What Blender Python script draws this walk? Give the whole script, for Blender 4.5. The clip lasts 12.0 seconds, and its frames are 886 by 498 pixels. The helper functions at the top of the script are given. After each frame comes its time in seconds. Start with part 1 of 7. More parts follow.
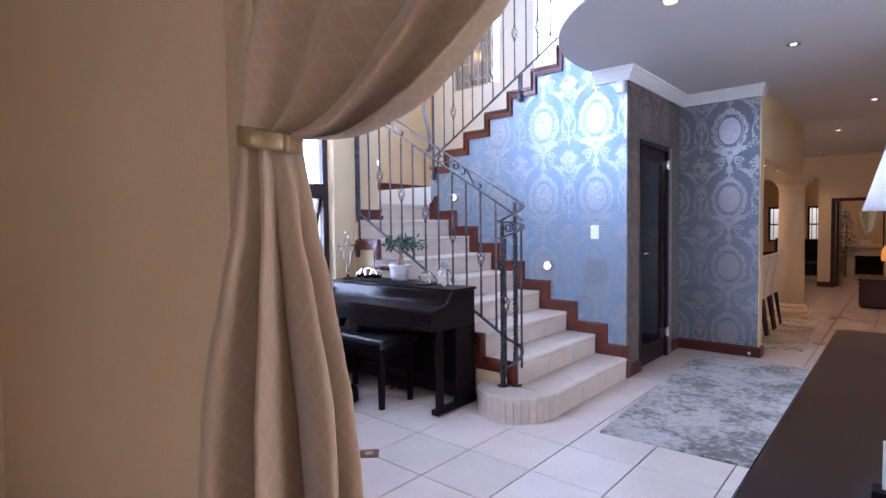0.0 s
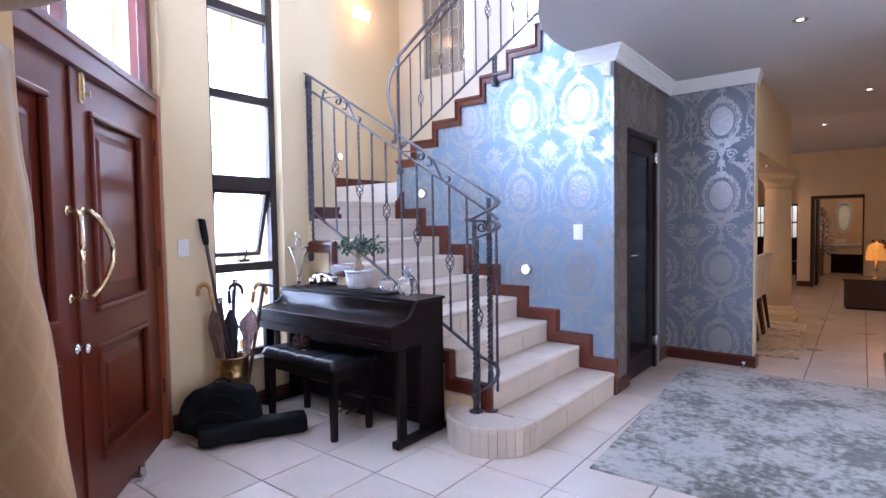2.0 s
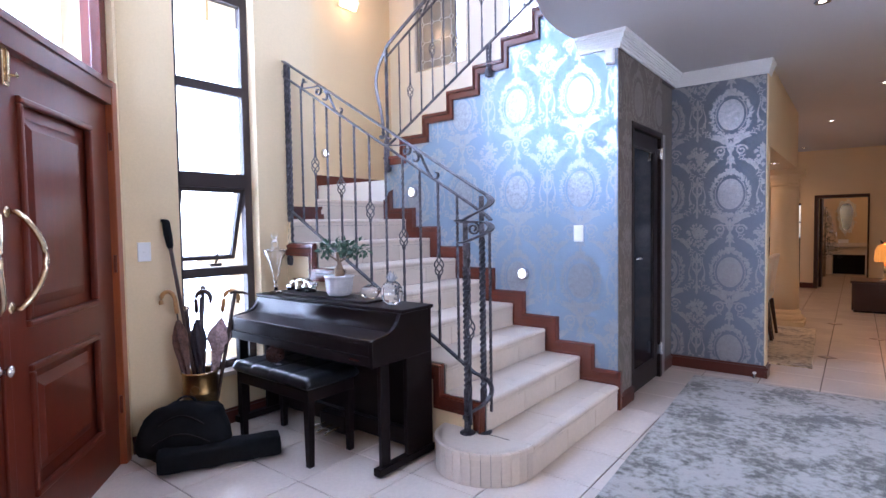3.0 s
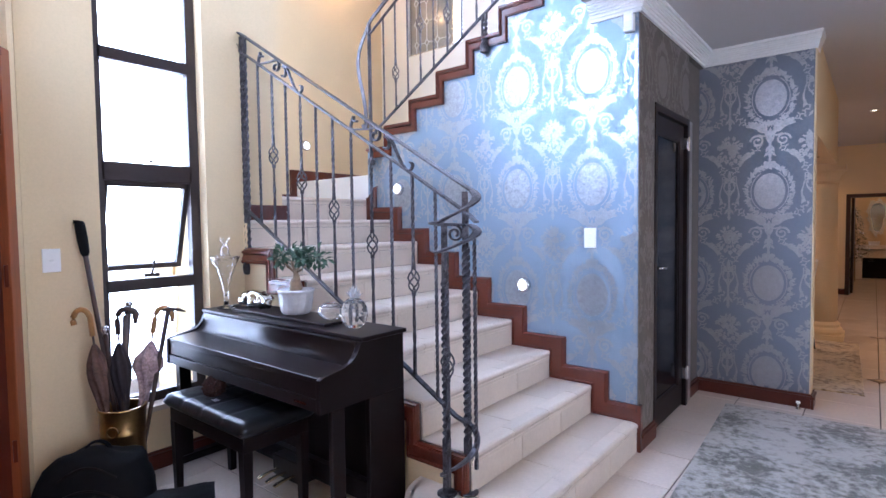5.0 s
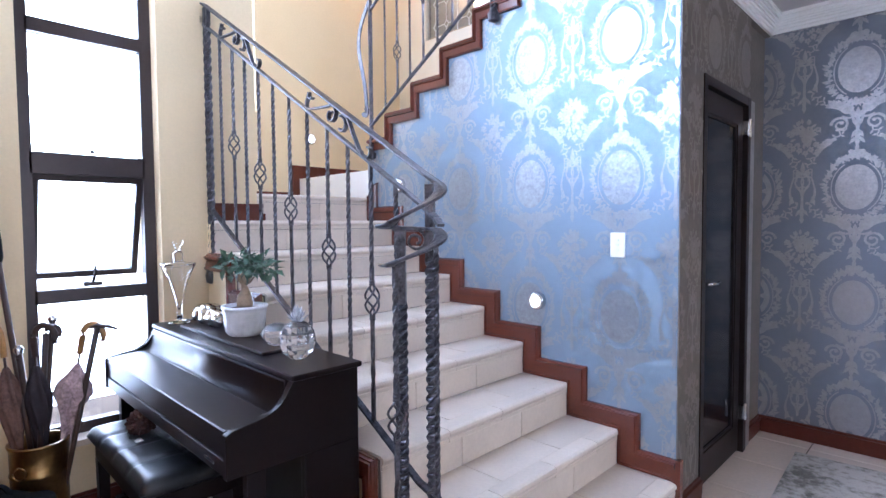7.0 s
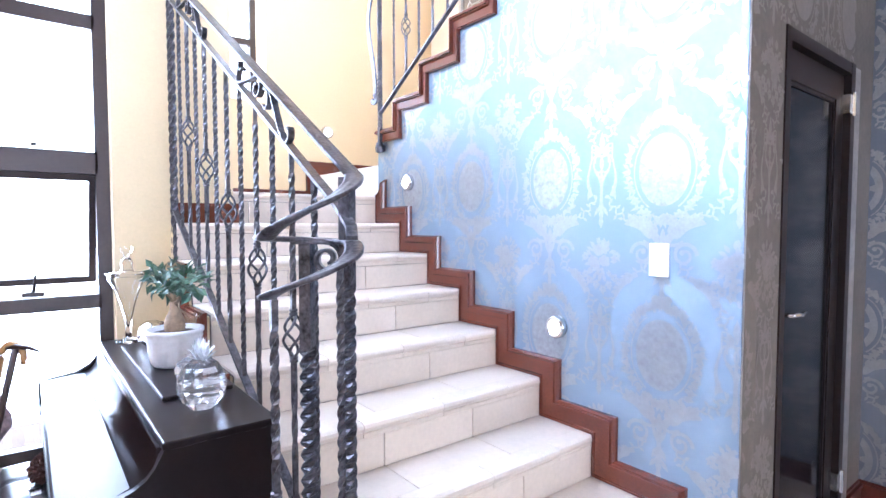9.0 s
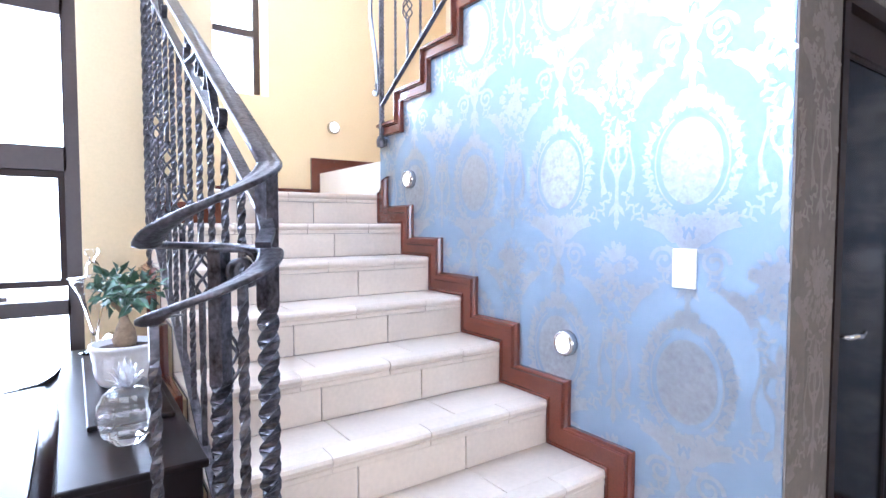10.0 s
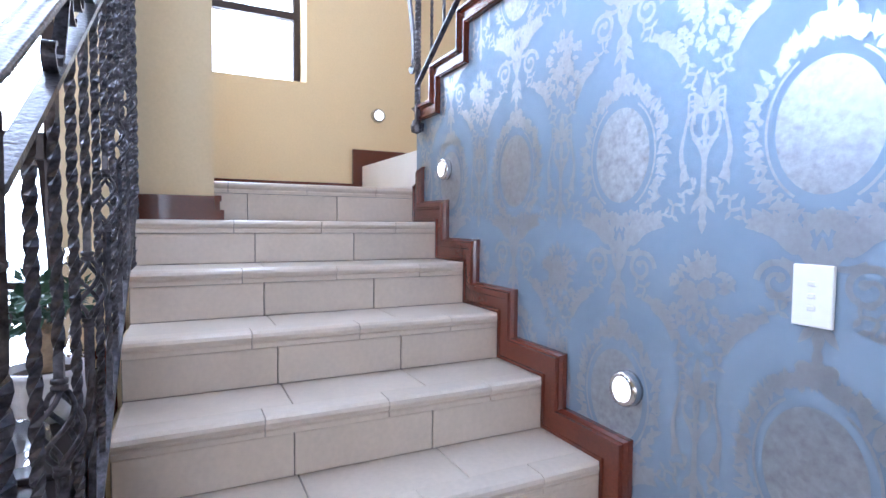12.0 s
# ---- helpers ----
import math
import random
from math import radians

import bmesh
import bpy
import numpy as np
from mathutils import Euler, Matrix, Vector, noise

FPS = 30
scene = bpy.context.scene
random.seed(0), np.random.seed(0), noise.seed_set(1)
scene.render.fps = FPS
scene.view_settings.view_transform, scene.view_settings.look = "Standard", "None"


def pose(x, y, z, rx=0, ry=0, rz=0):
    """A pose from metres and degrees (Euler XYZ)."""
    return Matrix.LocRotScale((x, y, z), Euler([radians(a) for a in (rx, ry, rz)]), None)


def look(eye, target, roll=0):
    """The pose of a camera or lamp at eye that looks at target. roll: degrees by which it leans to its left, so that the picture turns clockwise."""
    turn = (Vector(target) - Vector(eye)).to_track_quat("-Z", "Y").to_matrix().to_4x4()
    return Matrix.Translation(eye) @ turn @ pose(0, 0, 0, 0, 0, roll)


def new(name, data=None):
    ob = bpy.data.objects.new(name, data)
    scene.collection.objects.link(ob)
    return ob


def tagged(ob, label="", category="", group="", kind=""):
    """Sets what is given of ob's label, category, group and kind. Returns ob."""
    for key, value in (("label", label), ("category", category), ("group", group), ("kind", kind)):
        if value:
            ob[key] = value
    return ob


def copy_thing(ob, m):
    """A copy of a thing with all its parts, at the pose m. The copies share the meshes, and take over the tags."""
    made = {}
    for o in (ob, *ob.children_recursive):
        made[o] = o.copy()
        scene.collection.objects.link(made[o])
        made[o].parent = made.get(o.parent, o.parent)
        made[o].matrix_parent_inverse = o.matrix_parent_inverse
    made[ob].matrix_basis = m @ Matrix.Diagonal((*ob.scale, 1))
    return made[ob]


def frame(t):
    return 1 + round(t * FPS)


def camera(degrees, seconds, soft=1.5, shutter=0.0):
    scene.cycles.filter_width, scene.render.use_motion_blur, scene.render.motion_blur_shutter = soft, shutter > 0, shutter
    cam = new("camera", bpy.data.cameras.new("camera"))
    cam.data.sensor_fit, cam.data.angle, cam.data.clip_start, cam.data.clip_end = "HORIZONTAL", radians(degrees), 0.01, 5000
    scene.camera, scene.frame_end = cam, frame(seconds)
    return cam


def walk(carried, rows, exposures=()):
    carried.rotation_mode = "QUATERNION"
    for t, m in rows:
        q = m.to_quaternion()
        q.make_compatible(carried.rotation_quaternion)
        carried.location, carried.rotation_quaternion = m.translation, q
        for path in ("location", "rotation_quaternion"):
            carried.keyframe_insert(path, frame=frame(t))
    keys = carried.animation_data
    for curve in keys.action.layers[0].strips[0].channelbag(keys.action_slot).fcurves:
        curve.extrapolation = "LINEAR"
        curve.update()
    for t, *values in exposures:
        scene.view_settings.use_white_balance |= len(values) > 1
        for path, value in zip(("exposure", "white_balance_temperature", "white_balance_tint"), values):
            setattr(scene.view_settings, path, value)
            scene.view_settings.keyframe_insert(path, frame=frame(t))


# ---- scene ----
cam = camera(79.7, 12.0)
METRES, EYE, TILT, LEAN, TURN = 3.733, 1.33, 0.0, 0.0, 41.0
ROWS = [
    (0.0, 0.0, 0.0, 0.0, -0.03, -2.44, 0.69),
    (0.5, -0.0054, 0.0359, 0.0007, -1.18, -2.49, 0.73),
    (1.0, 0.0003, 0.0708, 0.0001, -2.02, -2.48, 0.8),
    (1.5, 0.0119, 0.1127, 0.0012, -2.38, -2.47, 0.83),
    (2.0, 0.022, 0.1484, 0.0002, -2.67, -2.55, 0.86),
    (2.5, 0.0296, 0.1921, 0.0002, -2.9, -2.57, 0.82),
    (3.0, 0.0389, 0.2342, 0.0026, -3.07, -2.59, 0.87),
    (5.0, 0.0912, 0.4041, 0.0069, -1.97, -2.64, 0.74),
    (5.5, 0.1091, 0.4391, 0.0099, -1.15, -2.66, 0.68),
    (6.0, 0.1352, 0.4798, 0.01, -0.0, -2.55, 0.62),
    (6.5, 0.1611, 0.5193, 0.0109, 1.81, -2.55, 0.55),
    (7.0, 0.1773, 0.5604, 0.0092, 3.52, -2.55, 0.43),
    (9.0, 0.2528, 0.7187, 0.0164, 10.86, -2.62, -0.0),
    (9.5, 0.2662, 0.76, 0.0164, 12.44, -2.65, -0.09),
    (10.0, 0.277, 0.7977, 0.0181, 14.16, -2.68, -0.09),
    (10.5, 0.2845, 0.8382, 0.0187, 15.97, -2.79, -0.17),
    (11.0, 0.2934, 0.8775, 0.0194, 18.14, -2.76, -0.33),
    (11.5, 0.2964, 0.908, 0.0171, 20.45, -2.77, -0.49),
    (12.0, 0.2922, 0.94, 0.0181, 22.93, -2.84, -0.55),
]
walk(cam, [(t, pose(0, 0, EYE, TILT, LEAN, TURN) @ pose(METRES * x, METRES * y, METRES * z, 90 + pitch, roll, yaw)) for t, x, y, z, yaw, pitch, roll in ROWS],
     exposures=[(0.0, 0.0, 5020, 24), (1.0, 0.14, 5040, 23), (3.0, 0.15, 5070, 22), (5.0, 0.16, 5100, 20), (7.0, 0.24, 5100, 18), (9.0, 1.08, 5170, 17), (10.0, 0.94, 5250, 16), (10.5, 0.62, 5250, 16), (11.0, 0.48, 5250, 16), (11.5, 0.3, 5250, 16), (12.0, 0.07, 5250, 16)])

# ---- world, large lights ----
world = bpy.data.worlds.new("world")
scene.world = world
world.use_nodes = True
wn = world.node_tree.nodes
sky = wn.new("ShaderNodeTexSky")
sky.sky_type = "NISHITA"
sky.sun_disc = False
sky.sun_elevation, sky.sun_rotation = radians(41), radians(29)
world.node_tree.links.new(sky.outputs[0], wn["Background"].inputs[0])
wn["Background"].inputs[1].default_value = 0.12


def area_lamp(name, eye, target, w, h, watts, colour):
    data = bpy.data.lights.new(name, "AREA")
    data.shape, data.size, data.size_y, data.energy, data.color = "RECTANGLE", w, h, watts, colour
    ob = new(name, data)
    ob.matrix_world = look(eye, target)
    return ob


def point_lamp(name, at, watts, colour, radius=0.04):
    data = bpy.data.lights.new(name, "POINT")
    data.energy, data.color, data.shadow_soft_size = watts, colour, radius
    ob = new(name, data)
    ob.location = at
    return ob


DAY = (0.76, 0.87, 1.0)
WARM = (1.0, 0.54, 0.21)
sun_data = bpy.data.lights.new("sun", "SUN")
sun_data.energy, sun_data.angle, sun_data.color = 0.6, radians(12), (1.0, 0.95, 0.88)
sun = new("sun", sun_data)
sun.matrix_world = look((5, 9, 9), (0, 0, 0))

# daylight standing in the openings; the last two lamps are fill in added, unseen windows
area_lamp("daylight_fanlight", (-3.03, 1.21, 3.25), (-2.387, 1.976, 3.1), 2.0, 2.0, 150, DAY)
area_lamp("daylight_tall_window", (-4.03, 2.68, 2.3), (-2.0, 2.68, 2.0), 0.5, 3.8, 50, DAY)
area_lamp("daylight_landing_window", (-5.27, 3.74, 3.1), (-4.0, 4.1, 2.6), 0.6, 1.5, 25, DAY)
area_lamp("daylight_stair_window", (-2.9, 5.85, 4.1), (-2.9, 4.0, 3.4), 1.1, 1.6, 60, DAY)
# fill from the right, through a window added out of view
area_lamp("side_fill_daylight", (2.7, 2.2, 1.5), (0.0, 2.8, 0.9), 1.9, 1.7, 40, DAY)
# warm fill for the lounge side, its window is added behind the camera
area_lamp("lounge_fill_light", (1.5, -3.25, 1.45), (0.0, 0.0, 1.0), 1.9, 1.4, 5.0, (1.0, 0.82, 0.64))

# ---- materials ----
def material(name, colour, rough=0.5, metal=0.0, vary=0.15, scale=6.0, fine=60.0, bump=0.1, spec=0.5, second=None, stretch=(1, 1, 1), random_tone=0.0, coat=0.0, uneven=0.05):
    m = bpy.data.materials.new(name)
    m.use_nodes = True
    n, l = m.node_tree.nodes, m.node_tree.links
    b = n["Principled BSDF"]
    b.inputs["Metallic"].default_value = metal
    b.inputs["Specular IOR Level"].default_value = spec
    b.inputs["Coat Weight"].default_value = coat
    g = n.new("ShaderNodeNewGeometry")
    mp = n.new("ShaderNodeMapping")
    mp.inputs["Scale"].default_value = stretch
    l.new(g.outputs["Position"], mp.inputs[0])
    big, small = n.new("ShaderNodeTexNoise"), n.new("ShaderNodeTexNoise")
    big.inputs["Scale"].default_value, small.inputs["Scale"].default_value = scale, fine
    big.inputs["Detail"].default_value, small.inputs["Detail"].default_value = 4, 3
    l.new(mp.outputs[0], big.inputs[0])
    l.new(mp.outputs[0], small.inputs[0])
    mixn = n.new("ShaderNodeMath")
    mixn.operation = "MULTIPLY_ADD"
    l.new(small.outputs[0], mixn.inputs[0])
    mixn.inputs[1].default_value = 0.45
    half = n.new("ShaderNodeMath")
    half.operation = "MULTIPLY"
    half.inputs[1].default_value = 0.55
    l.new(big.outputs[0], half.inputs[0])
    l.new(half.outputs[0], mixn.inputs[2])
    ramp = n.new("ShaderNodeValToRGB")
    ramp.color_ramp.elements[0].position, ramp.color_ramp.elements[1].position = 0.33, 0.68
    c = Vector(colour)
    dark = [max(0, v * (1 - vary)) for v in c]
    light = second if second else [min(1, v * (1 + vary)) for v in c]
    ramp.color_ramp.elements[0].color, ramp.color_ramp.elements[1].color = (*dark, 1), (*light, 1)
    l.new(mixn.outputs[0], ramp.inputs[0])
    out = ramp.outputs[0]
    if random_tone:
        info, hsv = n.new("ShaderNodeObjectInfo"), n.new("ShaderNodeHueSaturation")
        mr = n.new("ShaderNodeMapRange")
        mr.inputs[3].default_value, mr.inputs[4].default_value = 1 - random_tone, 1 + random_tone
        l.new(info.outputs["Random"], mr.inputs[0])
        l.new(mr.outputs[0], hsv.inputs["Value"])
        l.new(out, hsv.inputs["Color"])
        out = hsv.outputs[0]
    l.new(out, b.inputs["Base Color"])
    rr = n.new("ShaderNodeMapRange")
    rr.inputs[3].default_value, rr.inputs[4].default_value = max(0.02, rough - uneven * min(1, rough * 3)), min(1, rough + uneven * min(1, rough * 3))
    l.new(mixn.outputs[0], rr.inputs[0])
    l.new(rr.outputs[0], b.inputs["Roughness"])
    if bump:
        bp = n.new("ShaderNodeBump")
        bp.inputs["Strength"].default_value, bp.inputs["Distance"].default_value = bump, 0.004
        l.new(small.outputs[0], bp.inputs["Height"])
        l.new(bp.outputs[0], b.inputs["Normal"])
    return m


def glowing(name, colour, strength):
    m = bpy.data.materials.new(name)
    m.use_nodes = True
    b = m.node_tree.nodes["Principled BSDF"]
    b.inputs["Base Color"].default_value = (*colour, 1)
    b.inputs["Emission Color"].default_value = (*colour, 1)
    b.inputs["Emission Strength"].default_value = strength
    return m


def glass(name, colour=(1, 1, 1), rough=0.0, ior=1.46):
    m = bpy.data.materials.new(name)
    m.use_nodes = True
    b = m.node_tree.nodes["Principled BSDF"]
    b.inputs["Base Color"].default_value = (*colour, 1)
    b.inputs["Transmission Weight"].default_value = 1.0
    b.inputs["Roughness"].default_value = rough
    b.inputs["IOR"].default_value = ior
    return m


M_TAN = material("tan_lounge_plaster", (0.64, 0.43, 0.21), 0.75, vary=0.06, scale=1.5, fine=90, bump=0.12)
M_CREAM = material("cream_plaster", (0.76, 0.60, 0.36), 0.75, vary=0.05, scale=1.3, fine=90, bump=0.12)
M_WHITEWALL = material("pale_plaster", (0.80, 0.74, 0.62), 0.75, vary=0.04, scale=1.3, fine=90, bump=0.1)
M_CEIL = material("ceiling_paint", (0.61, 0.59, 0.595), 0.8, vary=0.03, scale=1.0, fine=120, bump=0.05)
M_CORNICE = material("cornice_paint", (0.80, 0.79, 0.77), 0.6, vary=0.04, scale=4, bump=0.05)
M_RECESS = material("taupe_paper", (0.15, 0.125, 0.105), 0.55, 0.1, vary=0.25, scale=6, fine=40, bump=0.1)
M_TONAL = material("taupe_tonal_print", (0.20, 0.17, 0.145), 0.45, 0.1, vary=0.2, scale=20, fine=60, bump=0.05)
M_PAPER = material("pearl_wallpaper_ground", (0.130, 0.126, 0.126), 0.63, 0.0, vary=0.14, scale=5, fine=45, bump=0.08)
pearl = M_PAPER.node_tree.nodes["Principled BSDF"].inputs
pearl["IOR"].default_value, pearl["Specular Tint"].default_value = 4.2, (0.53, 0.755, 1.0, 1.0)
M_SILVER = material("wallpaper_silver_print", (0.355, 0.375, 0.405), 0.38, 0.72, vary=0.12, scale=30, fine=90, bump=0.04)
M_FOIL = material("wallpaper_medallion_foil", (0.345, 0.365, 0.395), 0.37, 0.72, vary=0.24, scale=34, fine=70, bump=0.10)
# pier copies of the spine paper: shade darkens the ground, light lifts the print
M_PAPER_SHADED = material("pearl_ground_shaded_copy", (0.120, 0.112, 0.120), 0.60, 0.0, vary=0.16, scale=5, fine=45, bump=0.08)
pearl_shaded = M_PAPER_SHADED.node_tree.nodes["Principled BSDF"].inputs
pearl_shaded["IOR"].default_value, pearl_shaded["Specular Tint"].default_value = 2.7, (0.62, 0.79, 1.0, 1.0)
M_SILVER_LIT = material("silver_print_lit_copy", (0.385, 0.385, 0.41), 0.35, 0.74, vary=0.14, scale=30, fine=90, bump=0.05)
M_TILE = material("floor_tile", (0.73, 0.63, 0.545), 0.22, vary=0.07, scale=3, fine=50, bump=0.03, random_tone=0.05)
M_GROUT = material("grout", (0.15, 0.125, 0.11), 0.9, vary=0.2)
M_STEP = material("step_tile", (0.68, 0.58, 0.48), 0.36, vary=0.07, scale=5, fine=60, bump=0.05, random_tone=0.05)
M_INLAY = material("inlay_stone", (0.13, 0.06, 0.035), 0.3, vary=0.4, scale=20)
M_INLAYC = material("inlay_centre", (0.42, 0.28, 0.14), 0.3, vary=0.3, scale=20)
M_TRIM = material("mahogany_trim", (0.11, 0.024, 0.012), 0.24, vary=0.22, scale=3, fine=120, stretch=(1, 1, 1), bump=0.06, coat=0.3)
M_DOOR = material("mahogany_door", (0.115, 0.020, 0.009), 0.30, vary=0.2, scale=3, fine=40, stretch=(9, 9, 0.5), bump=0.06, spec=0.3)
M_JAMB = material("mahogany_jamb", (0.28, 0.07, 0.02), 0.34, vary=0.15, scale=5, fine=26, stretch=(9, 9, 0.7), bump=0.06, coat=0.3)
M_SKIRT = material("mahogany_skirting", (0.085, 0.020, 0.012), 0.38, vary=0.2, scale=4, fine=60, stretch=(1, 1, 1), bump=0.0, spec=0.3, uneven=0.02)
M_DARKWOOD = material("dark_stained_wood", (0.042, 0.018, 0.013), 0.36, vary=0.15, scale=4, fine=40, bump=0.0, spec=0.3, uneven=0.01)
M_IRON = material("wrought_iron", (0.024, 0.022, 0.026), 0.36, 0.75, vary=0.3, scale=30, fine=110, bump=0.4, second=(0.16, 0.15, 0.165))
M_BRONZE = material("bronze_aluminium", (0.045, 0.032, 0.030), 0.4, 0.3, vary=0.15, scale=8)
M_BLACK = material("black_satin_wood", (0.010, 0.006, 0.006), 0.32, vary=0.15, scale=8, fine=80, bump=0.0, spec=0.14, uneven=0.012)
M_LEATHER = material("black_leather", (0.008, 0.008, 0.009), 0.33, vary=0.3, scale=20, fine=160, bump=0.25)
M_CLOTH = material("black_nylon", (0.007, 0.007, 0.008), 0.8, vary=0.3, scale=15, fine=200, bump=0.3, spec=0.15)
M_BRASS = material("polished_brass", (0.80, 0.66, 0.44), 0.26, 1.0, vary=0.2, scale=12)
M_OLDBRASS = material("aged_brass", (0.34, 0.21, 0.08), 0.34, 1.0, vary=0.3, scale=9)
M_CHROME = material("brushed_steel", (0.62, 0.62, 0.63), 0.22, 1.0, vary=0.08, scale=12)
M_PLASTIC = material("white_plastic", (0.86, 0.85, 0.83), 0.4, vary=0.03, bump=0.0)
M_GLASS = glass("window_glass")
M_CRYSTAL = glass("crystal_glass", ior=1.25, rough=0.03)
M_CRYSTAL.node_tree.nodes["Principled BSDF"].inputs["Transmission Weight"].default_value = 0.94
M_THIN = glass("clear_decanter_glass", ior=1.38)
M_DAY = glowing("bright_outdoors", (0.95, 0.98, 1.0), 3.2)
M_LAMPWHITE = glowing("lamp_lens", (1.0, 0.97, 0.92), 3.0)
M_DOWN = glowing("downlight_bulb", (1.0, 0.85, 0.6), 6.0)


# ---- mesh helpers ----
def box(bm, x0, y0, z0, x1, y1, z1, m=None):
    vs = [bm.verts.new((x, y, z)) for z in (z0, z1) for x, y in ((x0, y0), (x1, y0), (x1, y1), (x0, y1))]
    if m:
        for v in vs:
            v.co = m @ v.co
    for f in ((3, 2, 1, 0), (4, 5, 6, 7), (0, 1, 5, 4), (1, 2, 6, 5), (2, 3, 7, 6), (3, 0, 4, 7)):
        bm.faces.new([vs[i] for i in f])
    return vs


def bevelled(bm, width=0.004, segments=2):
    bmesh.ops.bevel(bm, geom=list(bm.edges), offset=width, segments=segments, affect="EDGES", profile=0.5)
    return bm


def bbox(x0, y0, z0, x1, y1, z1, bev=0.004, m=None, segments=2):
    bm = bmesh.new()
    box(bm, x0, y0, z0, x1, y1, z1, m)
    return bevelled(bm, bev, segments) if bev else bm


def prism(bm, pts, axis, a, b, m=None):
    """A polygon of (u, v) swept along an axis from a to b: axis y takes (x, z), axis z takes (x, y), axis x takes (y, z)."""
    def place(p, t):
        v = {"y": (p[0], t, p[1]), "z": (p[0], p[1], t), "x": (t, p[0], p[1])}[axis]
        return m @ Vector(v) if m else v
    lo, hi = [bm.verts.new(place(p, a)) for p in pts], [bm.verts.new(place(p, b)) for p in pts]
    n = len(pts)
    bm.faces.new(lo)
    bm.faces.new(hi[::-1])
    for i in range(n):
        bm.faces.new((lo[i], hi[i], hi[(i + 1) % n], lo[(i + 1) % n]))
    return bm


def lathe(bm, profile, centre=(0, 0, 0), n=24, m=None):
    rings = []
    for r, z in profile:
        ring = []
        for k in range(n):
            a = 2 * math.pi * k / n
            v = Vector((centre[0] + r * math.cos(a), centre[1] + r * math.sin(a), centre[2] + z))
            ring.append(bm.verts.new(m @ v if m else v))
        rings.append(ring)
    for a, b in zip(rings, rings[1:]):
        for k in range(n):
            bm.faces.new((a[k], a[(k + 1) % n], b[(k + 1) % n], b[k]))
    if profile[0][0] > 1e-4:
        bm.faces.new(rings[0][::-1])
    if profile[-1][0] > 1e-4:
        bm.faces.new(rings[-1])
    return bm


def sweep(bm, pts, section, twist=0.0, up=(0, 0, 1), scales=None, m=None):
    """A closed section of (a, b) swept along pts; a runs sideways, b along up; twist in turns over the whole length."""
    pts = [Vector(p) for p in pts]
    rings, n = [], len(pts)
    for i, p in enumerate(pts):
        d = (pts[min(i + 1, n - 1)] - pts[max(i - 1, 0)]).normalized()
        u = Vector(up)
        if abs(d.dot(u)) > 0.98:
            u = Vector((0, 1, 0)) if abs(d.y) < 0.9 else Vector((1, 0, 0))
        side = d.cross(u).normalized()
        u = side.cross(d).normalized()
        a = 2 * math.pi * twist * i / max(1, n - 1)
        s = scales[i] if scales else 1.0
        ring = []
        for q, w in section:
            q, w = q * s, w * s
            v = p + side * (q * math.cos(a) - w * math.sin(a)) + u * (q * math.sin(a) + w * math.cos(a))
            ring.append(bm.verts.new(m @ v if m else v))
        rings.append(ring)
    k = len(section)
    for a, b in zip(rings, rings[1:]):
        for i in range(k):
            bm.faces.new((a[i], a[(i + 1) % k], b[(i + 1) % k], b[i]))
    bm.faces.new(rings[0][::-1])
    bm.faces.new(rings[-1])
    return bm


def rect(w, h):
    return [(-w / 2, -h / 2), (w / 2, -h / 2), (w / 2, h / 2), (-w / 2, h / 2)]


def ring_section(r, n=8):
    return [(r * math.cos(2 * math.pi * k / n), r * math.sin(2 * math.pi * k / n)) for k in range(n)]


def line(a, b, n):
    a, b = Vector(a), Vector(b)
    return [a.lerp(b, i / n) for i in range(n + 1)]


def smooth(ob):
    ob.data.polygons.foreach_set("use_smooth", [True] * len(ob.data.polygons))
    return ob


def mesh_ob(name, bm, mat, round_=False):
    bmesh.ops.recalc_face_normals(bm, faces=list(bm.faces))
    me = bpy.data.meshes.new(name)
    bm.to_mesh(me)
    bm.free()
    me.materials.append(mat)
    ob = new(name, me)
    if round_:
        smooth(ob)
    return ob


def thing(name, at, label, category, group="", kind=""):
    ob = new(name)
    ob.location = at
    ob.empty_display_size = 0.1
    return tagged(ob, label, category, group, kind)


def part(name, bm, mat, parent, label="", round_=False):
    ob = mesh_ob(name, bm, mat, round_)
    ob.parent = parent
    if parent.type == "EMPTY":
        ob.matrix_parent_inverse = Matrix.Translation(-parent.location)
    return tagged(ob, label) if label else ob


def setting(name, bm, mat, label, category, round_=False):
    return tagged(mesh_ob(name, bm, mat, round_), label, category, kind="structure")


# ---- plan ----
CEIL, HIGH = 2.66, 5.3
WALL_Y = 4.47            # blue papered wall
RISE, GOING, X1 = 0.175, 0.285, -1.793
RAIL_Y = 3.2
XS = [X1 - GOING * k for k in range(9)]          # nosings of the lower flight
UP_RISE, UP_GOING, UX0, UZ0 = 0.165, 0.277, -4.117, 2.0   # upper flight: first convex corner
NUP = 9
XW = -3.85               # inner face of the tall window's wall
XL, YB = -5.12, 5.70     # landing's far wall, back wall of the upper flight

# floor and ground
bm = bmesh.new()
box(bm, -6.0, -3.4, -0.2, 3.2, 17.5, -0.006)
floor = setting("floor", bm, M_GROUT, "pale beige glazed floor tiles with dark grout joints", "floor")

